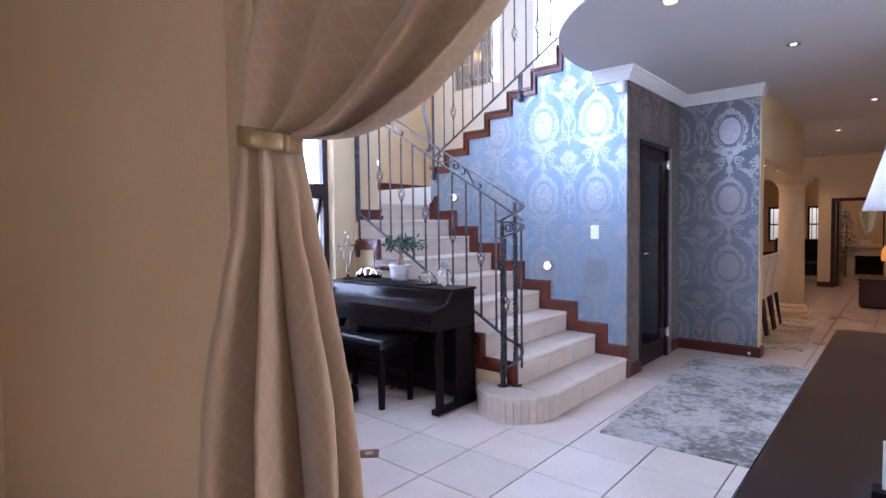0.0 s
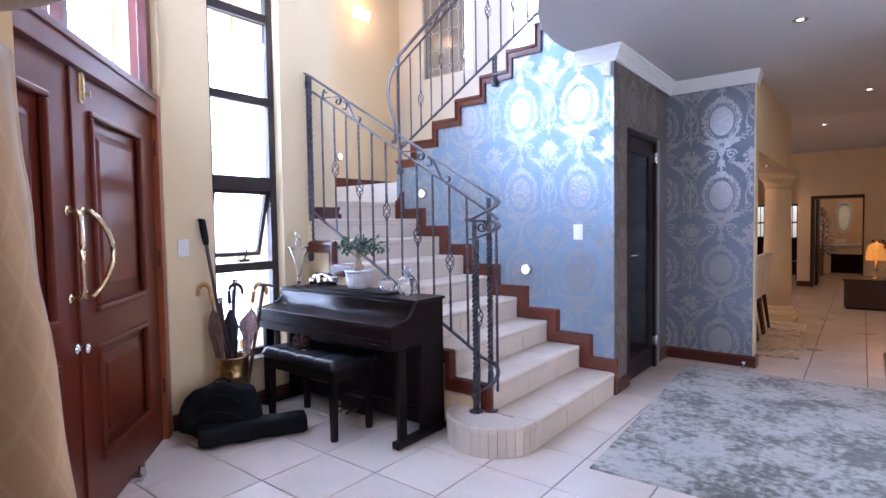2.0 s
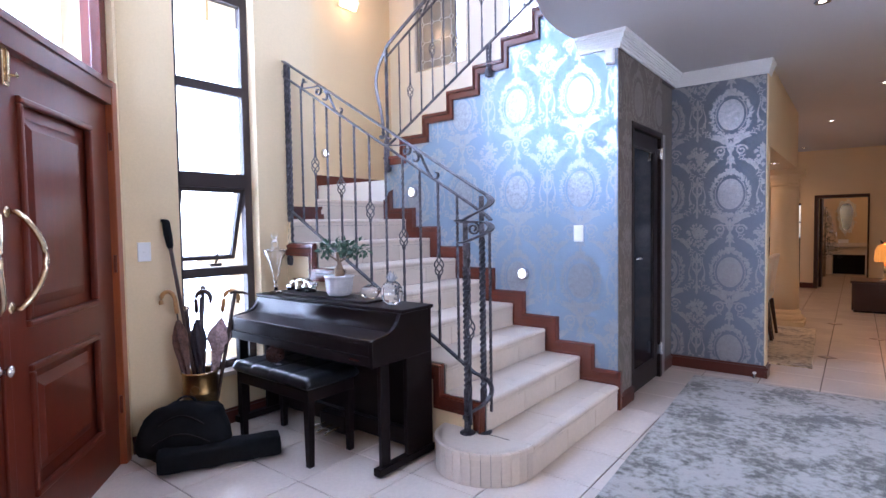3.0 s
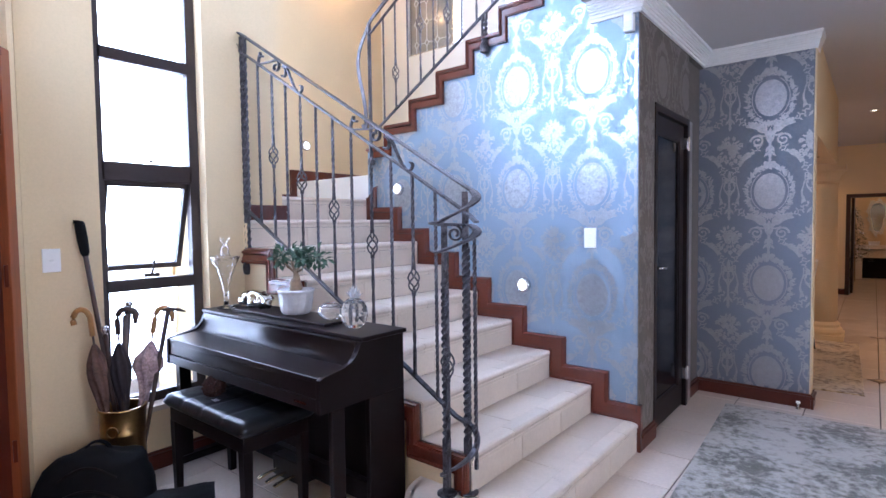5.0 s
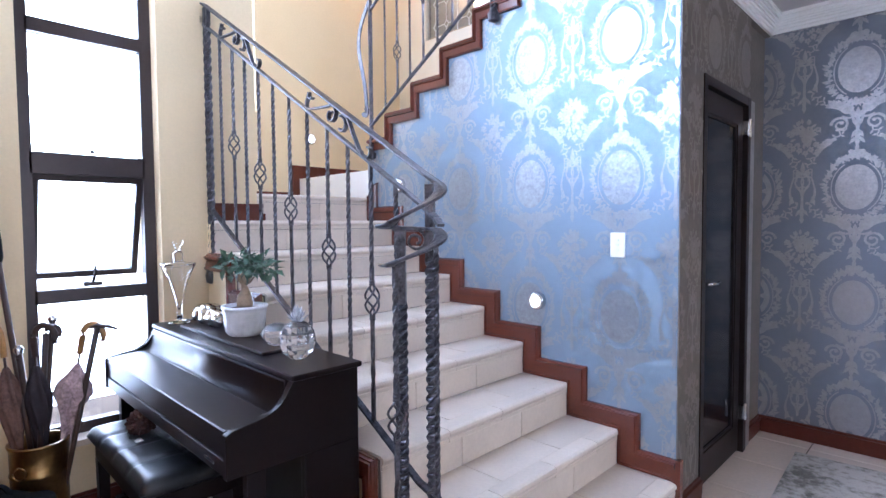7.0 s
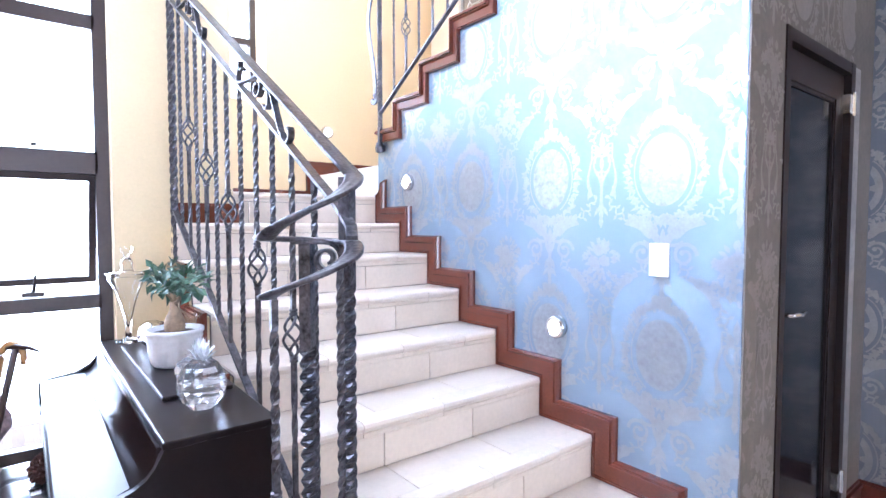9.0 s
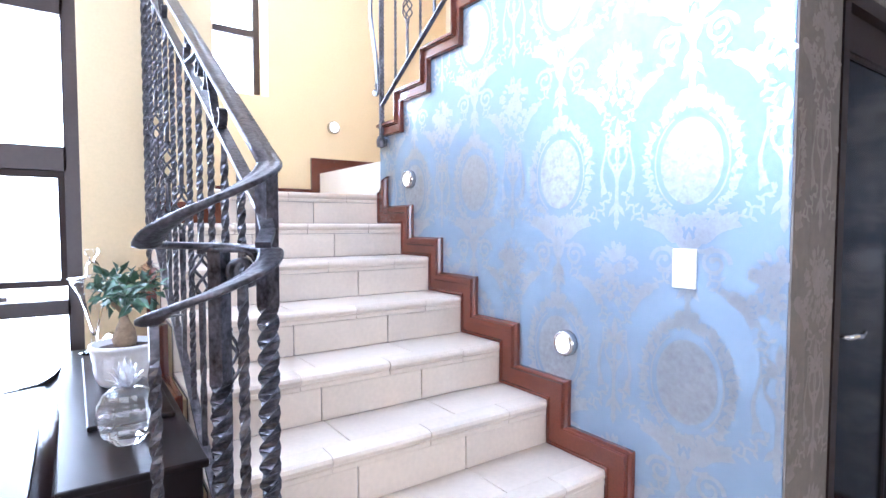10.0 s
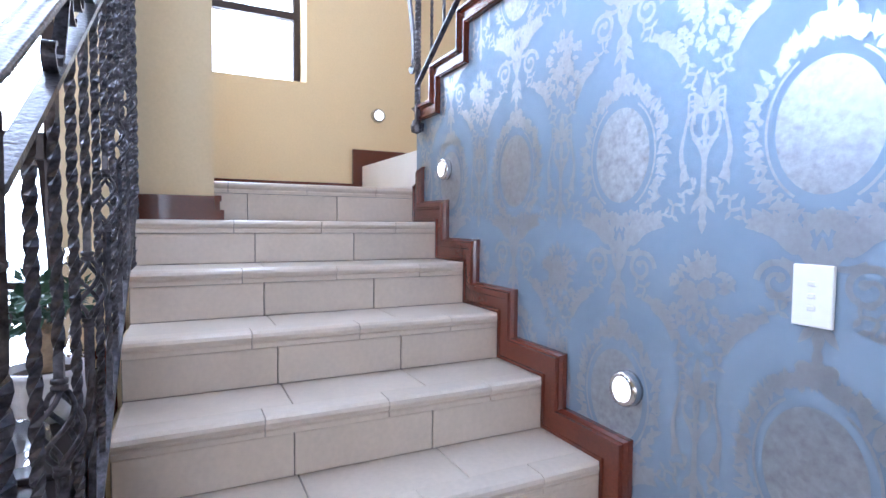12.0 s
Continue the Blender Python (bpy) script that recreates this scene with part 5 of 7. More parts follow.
bench = thing("piano_bench", (-3.18, 2.73, 0), "black leather piano bench pushed under the keyboard", "bench")
BX0, BX1, BY0, BY1 = -3.53, -2.83, 2.56, 2.90
bm = bmesh.new()
nu, nv = 48, 22
W, L = BX1 - BX0 + 0.05, BY1 - BY0 + 0.05
for top in (True, False):
    g = []
    for a in range(nu + 1):
        row = []
        for c in range(nv + 1):
            u, w = a / nu, c / nv
            e = min(u, 1 - u) * W, min(w, 1 - w) * L
            rim = math.sqrt(max(0.0, 1 - (1 - min(1, min(e) / 0.045)) ** 2))
            z = 0.466 + 0.046 * rim
            seam = min(abs(u - s_) for s_ in (0.25, 0.5, 0.75)) * W
            seam = min(seam, abs(w - 0.5) * L)
            z -= 0.009 * math.exp(-(seam / 0.012) ** 2) * rim
            row.append(bm.verts.new((BX0 - 0.025 + W * u, BY0 - 0.025 + L * w, z if top else 0.466 - 0.030 * rim)))
        g.append(row)
    for a in range(nu):
        for c in range(nv):
            bm.faces.new((g[a][c], g[a + 1][c], g[a + 1][c + 1], g[a][c + 1]))
bmesh.ops.remove_doubles(bm, verts=list(bm.verts), dist=1e-5)
part("cushion", bm, M_LEATHER, bench, "padded black leather cushion", True)
part("apron", bbox(BX0, BY0, 0.37, BX1, BY1, 0.437, 0.004), M_BLACK, bench)
for x in (BX0, BX1 - 0.045):
    for y in (BY0, BY1 - 0.045):
        bm = bmesh.new()
        sweep(bm, [(x + 0.022, y + 0.022, 0.0), (x + 0.022, y + 0.022, 0.372)], rect(0.045, 0.045), scales=[0.75, 1.0])
        part("leg", bm, M_BLACK, bench)
pom = thing("keyring", (-3.30, 2.68, 0.505), "fluffy brown pompom keyring with a tag", "keyring")
bm = bmesh.new()
bmesh.ops.create_icosphere(bm, subdivisions=4, radius=0.052, matrix=Matrix.Translation((-3.30, 2.68, 0.553)))
rp = random.Random(3)
for v in bm.verts:
    d = (v.co - Vector((-3.30, 2.68, 0.553)))
    v.co = Vector((-3.30, 2.68, 0.553)) + d * (0.82 + 0.38 * rp.random())
part("pompom", bm, material("brown_fur", (0.055, 0.022, 0.016), 0.9, vary=0.5, scale=40, fine=200), pom)
part("tag", bbox(-3.245, 2.63, 0.507, -3.20, 2.66, 0.512, 0.001), M_PLASTIC, pom, "white tag")
bm = bmesh.new()
sweep(bm, [(-3.265 + 0.02 * math.cos(a), 2.645 + 0.02 * math.sin(a), 0.510) for a in [0.5 * k for k in range(13)]], ring_section(0.0025, 6))
part("ring", bm, M_CHROME, pom)

# ---- things on the piano ----
TOP = 0.878
DX, DY = -3.715, 2.985
dec = thing("decanter", (DX, DY, TOP), "tall flared clear glass decanter with a stopper", "decanter")
bm = bmesh.new()
outer = [(0.050, 0.0), (0.052, 0.004), (0.040, 0.010), (0.014, 0.018), (0.011, 0.05), (0.015, 0.10), (0.030, 0.17), (0.052, 0.235), (0.083, 0.300), (0.081, 0.305), (0.030, 0.310), (0.022, 0.325), (0.025, 0.350), (0.016, 0.368)]
inner = [(0.013, 0.368), (0.022, 0.350), (0.019, 0.325), (0.027, 0.307), (0.078, 0.301), (0.049, 0.236), (0.027, 0.172), (0.011, 0.104), (0.004, 0.07), (0.0, 0.068)]
lathe(bm, [(0.0, 0.0), *outer, *inner], (DX, DY, TOP), 28)
part("flared_body", bm, M_THIN, dec, round_=True)
bm = bmesh.new()
lathe(bm, [(0.0, 0.363), (0.012, 0.363), (0.010, 0.385), (0.022, 0.398), (0.026, 0.410), (0.022, 0.418), (0.0, 0.42)], (DX, DY, TOP), 18)
part("stopper", bm, M_THIN, dec, round_=True)

tray = tagged(mesh_ob("tray", bbox(-3.58, 2.94, TOP, -2.74, 3.14, TOP + 0.014, 0.004), M_BLACK), "flat dark wooden tray board on the piano", "tray")
TT = TOP + 0.015
fig = thing("ornament", (-3.50, 3.05, TT), "lumpy polished silver ornament", "ornament")
bm = bmesh.new()
for (dx, dy, r, h) in ((-0.045, 0, 0.034, 0.03), (0.0, 0.005, 0.040, 0.034), (0.045, 0, 0.034, 0.03), (0.075, -0.008, 0.020, 0.024), (-0.072, -0.006, 0.02, 0.02)):
    bmesh.ops.create_icosphere(bm, subdivisions=3, radius=r, matrix=Matrix.Translation((-3.50 + dx, 3.05 + dy, TT + h)))
for v in bm.verts:
    v.co.z = max(TT, v.co.z)
    v.co += 0.010 * noise.noise_vector(v.co * 38)
    v.co.z = max(TT, v.co.z)
part("silver_body", bm, material("polished_silver", (0.75, 0.73, 0.70), 0.12, 1.0, vary=0.35, scale=40), fig, round_=True)
fig.scale = (1.75, 1.5, 1.4)

pot = thing("bonsai_plant", (-3.19, 3.05, TT), "small bonsai tree in a white patterned ceramic pot", "potted plant")
PXY = (-3.19, 3.05, TT)
M_POT = material("white_ceramic", (0.72, 0.71, 0.72), 0.25, vary=0.10, scale=22, fine=60, bump=0.6)
bm = bmesh.new()
lathe(bm, [(0.0, 0.0), (0.056, 0.0), (0.063, 0.004), (0.070, 0.015), (0.073, 0.03), (0.075, 0.045), (0.077, 0.06), (0.079, 0.075), (0.081, 0.088), (0.082, 0.098), (0.087, 0.102), (0.087, 0.112), (0.078, 0.113), (0.073, 0.10), (0.0, 0.095)], PXY, 72)
for v in bm.verts:
    a = math.atan2(v.co.y - PXY[1], v.co.x - PXY[0])
    z = v.co.z - TT
    if 0.01 < z < 0.09:
        s = 1 + 0.035 * math.sin(11 * a + 60 * z) * math.sin(7 * a - 90 * z)
        v.co.x, v.co.y = PXY[0] + (v.co.x - PXY[0]) * s, PXY[1] + (v.co.y - PXY[1]) * s
part("pot", bm, M_POT, pot, "white embossed ceramic pot", True)
bm = bmesh.new()
lathe(bm, [(0.073, 0.0985), (0.04, 0.104), (0.0, 0.106)], PXY, 20)
part("soil", bm, material("soil", (0.05, 0.03, 0.02), 0.95, vary=0.5, scale=60), pot)
M_BARK = material("ficus_bark", (0.30, 0.21, 0.13), 0.7, vary=0.3, scale=25, fine=90, bump=0.5)
bm = bmesh.new()
P = Vector(PXY)
sweep(bm, [P + Vector(q) for q in ((0, 0, 0.098), (0.004, 0, 0.12), (-0.006, 0.003, 0.145), (0.008, 0, 0.17), (0.0, -0.003, 0.20), (-0.012, 0, 0.24))], ring_section(0.020, 10), scales=[1.35, 1.6, 1.3, 0.75, 0.5, 0.35])
for q in (((0, 0, 0.185), (0.04, 0.01, 0.205), (0.085, 0.0, 0.222)), ((-0.005, 0, 0.19), (-0.04, -0.015, 0.215), (-0.07, -0.01, 0.232)), ((0, 0, 0.19), (0.02, -0.03, 0.225), (0.03, -0.04, 0.245)), ((0, 0, 0.19), (0.0, 0.03, 0.22), (-0.01, 0.05, 0.24))):
    sweep(bm, [P + Vector(p) for p in q], ring_section(0.006, 6), scales=[1, 0.8, 0.5])
part("trunk", bm, M_BARK, pot, "swollen twisted trunk", True)
M_LEAF = material("ficus_leaf", (0.045, 0.10, 0.055), 0.38, vary=0.5, scale=30, fine=80, bump=0.1)
rl = random.Random(8)
bm = bmesh.new()
clumps = [(-0.125, 0.0, 0.205, 0.035), (-0.095, -0.015, 0.225, 0.042), (-0.045, -0.02, 0.25, 0.046), (0.0, 0.02, 0.235, 0.036), (0.03, -0.02, 0.262, 0.036), (0.065, 0.0, 0.235, 0.034), (0.11, 0.0, 0.24, 0.042), (0.145, 0.005, 0.225, 0.034), (0.02, 0.05, 0.225, 0.036), (-0.05, 0.045, 0.23, 0.04), (0.075, -0.045, 0.225, 0.034)]
for cx, cy, cz, r in clumps:
    for i in range(19):
        d = Vector((rl.gauss(0, 1), rl.gauss(0, 1), rl.gauss(0, 0.7))).normalized() * r * (0.3 + 0.7 * rl.random())
        at = P + Vector((cx, cy, cz)) + d
        out = (d.normalized() + Vector((0, 0, 0.1)) + 0.45 * Vector((rl.gauss(0, 1), rl.gauss(0, 1), rl.gauss(0, 1)))).normalized()
        sd = out.cross(Vector((rl.gauss(0, 0.5), rl.gauss(0, 0.5), 1))).normalized()
        ln, wd = 0.030 + 0.016 * rl.random(), 0.0085 + 0.004 * rl.random()
        nrm = sd.cross(out)
        mid = [at, at + out * ln * 0.5 - nrm * 0.001, at + out * ln - nrm * 0.006]
        lf_, rt_ = at + out * ln * 0.5 + sd * wd + nrm * 0.003, at + out * ln * 0.5 - sd * wd + nrm * 0.003
        mv = [bm.verts.new(p) for p in mid]
        l_, r_ = bm.verts.new(lf_), bm.verts.new(rt_)
        for f in ((mv[0], mv[1], l_), (mv[1], mv[2], l_), (mv[0], r_, mv[1]), (mv[1], r_, mv[2])):
            bm.faces.new(f)
bmesh.ops.scale(bm, vec=(1.16, 1.1, 1.0), space=Matrix.Translation(-P), verts=list(bm.verts))
bmesh.ops.translate(bm, vec=(0.012, 0, 0.030), verts=list(bm.verts))
cr = part("crown", bm, M_LEAF, pot, "dense dark green leaves")
cr["kind"] = "stuff"
pot.scale = (1.12, 1.12, 1.16)
pot.location = (-3.115, 3.05, TT)

bowl = thing("crystal_bowl", (-2.83, 3.05, TT), "small cut crystal bowl with a lid", "crystal bowl")
bm = bmesh.new()
lathe(bm, [(0.022, 0), (0.035, 0.012), (0.044, 0.028), (0.040, 0.045), (0.025, 0.056), (0.010, 0.062), (0.0, 0.063)], (-2.83, 3.05, TT), 12)
part("bowl", bm, M_CRYSTAL, bowl)
bowl.scale = (1.5, 1.4, 1.4)
pine = thing("crystal_pineapple", (-2.62, 3.02, TOP), "faceted crystal pineapple ornament", "ornament")
bm = bmesh.new()
lathe(bm, [(0.0, 0.0), (0.026, 0.002), (0.045, 0.022), (0.053, 0.05), (0.050, 0.078), (0.038, 0.10), (0.020, 0.113), (0.0, 0.116)], (-2.62, 3.02, TOP), 11)
bmesh.ops.poke(bm, faces=list(bm.faces), offset=0.003)
part("body", bm, M_CRYSTAL, pine)
bm = bmesh.new()
for k in range(26):
    a = k * 2.4
    t = k / 26
    r, h = 0.036 * (1 - t) ** 0.7 + 0.003, 0.122 + 0.040 * t
    b = Vector((-2.62 + 0.010 * math.cos(a), 3.02 + 0.010 * math.sin(a), TOP + 0.108 + 0.018 * t))
    tip = Vector((-2.62 + r * math.cos(a), 3.02 + r * math.sin(a), TOP + h + 0.006))
    sd = Vector((-math.sin(a), math.cos(a), 0)) * 0.0075
    mid = b.lerp(tip, 0.5) + Vector((0, 0, 0.006))
    q = [b - sd * 0.6, b + sd * 0.6, mid + sd * 0.6, tip, mid - sd * 0.6]
    bm.faces.new([bm.verts.new(p) for p in q])
bmesh.ops.solidify(bm, geom=list(bm.faces), thickness=0.0015)
part("leaf_crown", bm, material("frosted_crystal", (0.82, 0.82, 0.84), 0.25, 0.5, vary=0.15, scale=60), pine, "frosted silvery leaf crown")
pine.scale = (1.25, 1.25, 1.22)

# ---- umbrella stand, sticks, bags ----
UX, UYY = -3.66, 2.385
stand = thing("umbrella_stand", (UX, UYY, 0), "round aged brass umbrella stand with ring handles", "umbrella stand")
bm = bmesh.new()
lathe(bm, [(0.0, 0.0), (0.105, 0.0), (0.107, 0.01), (0.102, 0.02), (0.102, 0.33), (0.106, 0.338), (0.102, 0.346), (0.104, 0.45), (0.110, 0.458), (0.110, 0.466), (0.100, 0.466), (0.098, 0.455), (0.096, 0.02), (0.0, 0.015)], (UX, UYY, 0), 32)
part("cylinder", bm, M_OLDBRASS, stand, round_=True)
for a in (-0.75, 2.4):
    c0 = Vector((UX + 0.108 * math.cos(a), UYY + 0.108 * math.sin(a), 0.39))
    bm = bmesh.new()
    sweep(bm, [c0 + Vector((0.008 * math.cos(a), 0.008 * math.sin(a), 0)) + Vector((-math.sin(a), math.cos(a), 0)) * 0.026 * math.sin(t) + Vector((0, 0, 0.026 * math.cos(t) - 0.022)) for t in [2 * math.pi * k / 16 for k in range(17)]], ring_section(0.004, 6))
    part("ring_handle", bm, M_OLDBRASS, stand, round_=True)
M_BAMBOO = material("honey_wood_handle", (0.50, 0.26, 0.08), 0.35, vary=0.25, scale=18)
M_STICK = material("dark_stick_wood", (0.05, 0.026, 0.018), 0.35, vary=0.3, scale=14)
M_UMB = material("floral_umbrella_cloth", (0.46, 0.33, 0.33), 0.8, vary=0.55, scale=30, fine=90)
M_UMB3 = material("brown_umbrella_cloth", (0.14, 0.075, 0.055), 0.8, vary=0.5, scale=24, fine=90)
M_UMB2 = material("dark_umbrella_cloth", (0.030, 0.022, 0.026), 0.75, vary=0.4, scale=20)


def hook(top, d, r=0.043):
    """Points of a crook from the stick's top over towards d."""
    top, d = Vector(top), Vector(d).normalized()
    return [top + d * (r - r * math.cos(t)) + Vector((0, 0, 1.25 * r * math.sin(t))) for t in [0.0, 0.4, 0.8, 1.2, 1.6, 2.0, 2.4, 2.8, 3.2, 3.6]]


def umbrella(foot, top, d, cloth, handle, label, swell=0.022, bunch=0.0):
    foot, top = Vector(foot), Vector(top)
    u = thing("umbrella", foot, label, "umbrella", "umbrellas and sticks in the stand")
    ax = top - foot
    bm = bmesh.new()
    sweep(bm, [foot, top], ring_section(0.005, 8))
    part("shaft", bm, M_STICK, u)
    bm = bmesh.new()
    sweep(bm, [top - ax * 0.09, *hook(top, d)], ring_section(0.0135, 8))
    part("crook_handle", bm, handle, u, round_=True)
    bm = bmesh.new()
    n = 16
    pts = [foot + ax * (0.06 + 0.80 * i / n) for i in range(n + 1)]
    rr = []
    for i in range(n + 1):
        t = i / n
        rr.append((0.35 + 1.25 * math.sin(math.pi * t ** 2.6)) * (1 + 0.15 * math.sin(9 * t)) + bunch * math.exp(-((t - 0.84) / 0.085) ** 2))
    sec = [(swell * (1 + 0.28 * math.cos(6 * a)) * math.cos(a), swell * (1 + 0.28 * math.cos(6 * a)) * math.sin(a)) for a in [2 * math.pi * k / 24 for k in range(24)]]
    sweep(bm, pts, sec, twist=0.35, scales=rr)
    part("furled_canopy", bm, cloth, u, round_=True)


def stick(foot, top, shape, mat_, label, d=(1, 0, 0)):
    foot, top = Vector(foot), Vector(top)
    s = thing("walking_stick", foot, label, "walking stick", "umbrellas and sticks in the stand")
    bm = bmesh.new()
    sweep(bm, [foot, foot.lerp(top, 0.5), top], ring_section(0.0125, 8), scales=[0.7, 0.9, 1.0])
    part("shaft", bm, mat_, s, round_=True)
    bm = bmesh.new()
    if shape == "grip":
        ax = (top - foot).normalized()
        sweep(bm, [top - ax * 0.17, top - ax * 0.15, top - ax * 0.08, top - ax * 0.01, top], ring_section(0.023, 10), scales=[0.6, 0.9, 1.05, 1.0, 0.8])
        sweep(bm, [top - Vector((0, 0.022, -0.002)), top, top + Vector((0.0, 0.012, -0.004))], rect(0.03, 0.018))
        part("grip", bm, M_CLOTH, s, "black moulded grip", True)
    elif shape == "knob":
        lathe(bm, [(0.0, -0.02), (0.012, -0.018), (0.010, 0.0), (0.018, 0.012), (0.019, 0.024), (0.010, 0.036), (0.0, 0.038)], top, 14)
        part("knob", bm, M_CHROME, s, "polished metal knob", True)
    elif shape == "tee":
        d = Vector(d)
        sweep(bm, [top - d * 0.03, top + Vector((0, 0, 0.008)), top + d * 0.05, top + d * 0.085 - Vector((0, 0, 0.014))], ring_section(0.009, 8), scales=[0.8, 1.1, 1.0, 0.5])
        part("handle", bm, M_STICK, s, round_=True)
    else:
        sweep(bm, hook(top, d, 0.028), ring_section(0.010, 8))
        part("crook_handle", bm, mat_, s, round_=True)


umbrella((UX + 0.01, UYY + 0.02, 0.03), (-3.655, 2.555, 0.885), (0.55, 0.75, 0), M_UMB, M_BAMBOO, "loosely furled pink floral umbrella with a honey wood crook", 0.019, 1.5)
umbrella((UX + 0.0, UYY - 0.04, 0.03), (-3.735, 2.285, 0.905), (-0.5, -0.4, 0), M_UMB3, M_BAMBOO, "furled brown patterned umbrella with an orange wood crook", 0.022)
umbrella((UX - 0.02, UYY + 0.03, 0.03), (-3.68, 2.385, 0.90), (0.5, 0.6, 0), M_UMB2, M_STICK, "furled dark umbrella with a dark crook", 0.022)
stick((UX + 0.03, UYY + 0.01, 0.03), (-3.80, 2.275, 1.39), "grip", M_STICK, "dark trekking pole with a black grip")
stick((UX - 0.03, UYY - 0.02, 0.03), (-3.73, 2.46, 0.945), "knob", M_STICK, "dark walking stick with a silver knob")
stick((UX - 0.05, UYY + 0.03, 0.03), (-3.70, 2.335, 0.835), "knob", M_STICK, "dark walking stick with a round silver top")
stick((UX + 0.05, UYY + 0.03, 0.03), (-3.60, 2.60, 0.925), "tee", M_STICK, "knobbly black stick with a horn handle", (0.45, 0.85, 0))
stick((UX + 0.03, UYY - 0.03, 0.03), (-3.70, 2.43, 0.91), "crook", M_STICK, "dark brown walking stick with a crook", (0.5, 0.7, 0))

bag = thing("backpack", (-3.48, 2.19, 0), "slumped black nylon backpack on the floor", "bag")
bm = bmesh.new()
bmesh.ops.create_uvsphere(bm, u_segments=40, v_segments=26, radius=1.0)
BM = Matrix.Translation((-3.49, 2.20, 0)) @ Matrix.Rotation(radians(48), 4, "Z") @ Matrix.Rotation(radians(-10), 4, "X")
for v in bm.verts:
    x, y, z = v.co
    v.co = Vector((0.235 * math.copysign(abs(x) ** 0.6, x), 0.11 * math.copysign(abs(y) ** 0.65, y), 0.17 + 0.17 * math.copysign(abs(z) ** 0.6, z)))
    v.co.x *= 1.08 - 0.95 * max(0.0, v.co.z - 0.12)
    v.co += 0.030 * noise.noise_vector(v.co * 8) + 0.008 * noise.noise_vector(v.co * 26)
    v.co = BM @ v.co
    v.co.z = max(0.002, v.co.z)
part("body", bm, M_CLOTH, bag, round_=True)
bm = bmesh.new()
sweep(bm, [BM @ Vector((0.055 * math.cos(t), -0.02, 0.325 + 0.045 * math.sin(t))) for t in [math.pi * k / 10 for k in range(11)]], rect(0.02, 0.008))
part("carry_loop", bm, M_CLOTH, bag)
for dz, w in ((0.0, 0.15), (0.10, 0.12)):
    bm = bmesh.new()
    sweep(bm, [BM @ Vector((-w + 2 * w * k / 12, -0.108 - 0.012 * math.sin(math.pi * k / 12), 0.12 + dz + 0.055 * math.sin(math.pi * k / 12))) for k in range(13)], ring_section(0.005, 6))
    part("zip", bm, M_BLACK, bag)
matr = thing("rolled_mat", (-3.31, 2.31, 0), "folded black fabric case lying on the tiles", "bag")
MM = Matrix.Translation((-3.315, 2.315, 0)) @ Matrix.Rotation(radians(62), 4, "Z")
sec = []
for k in range(28):
    a = 2 * math.pi * k / 28
    sec.append((0.100 * math.copysign(abs(math.cos(a)) ** 0.5, math.cos(a)), 0.062 * math.copysign(abs(math.sin(a)) ** 0.5, math.sin(a)) + 0.016 * math.cos(a)))
bm = bmesh.new()
ends = [0.93, 0.98] + [1.0] * 27 + [0.98, 0.93]
sweep(bm, line((-0.32, 0, 0.064), (0.32, 0, 0.064), 30), sec, scales=ends)
for v in bm.verts:
    v.co += 0.006 * noise.noise_vector(v.co * 9) + 0.003 * noise.noise_vector(v.co * 30)
    v.co = MM @ v.co
    v.co.z = max(0.001, v.co.z)
part("case", bm, M_CLOTH, matr, round_=True)
bm = bmesh.new()
sweep(bm, [(-0.30 + 0.6 * k / 20, -0.085 + 0.004 * math.sin(k), 0.070) for k in range(21)], rect(0.006, 0.045))
bm.transform(MM)
part("flap", bm, M_CLOTH, matr)

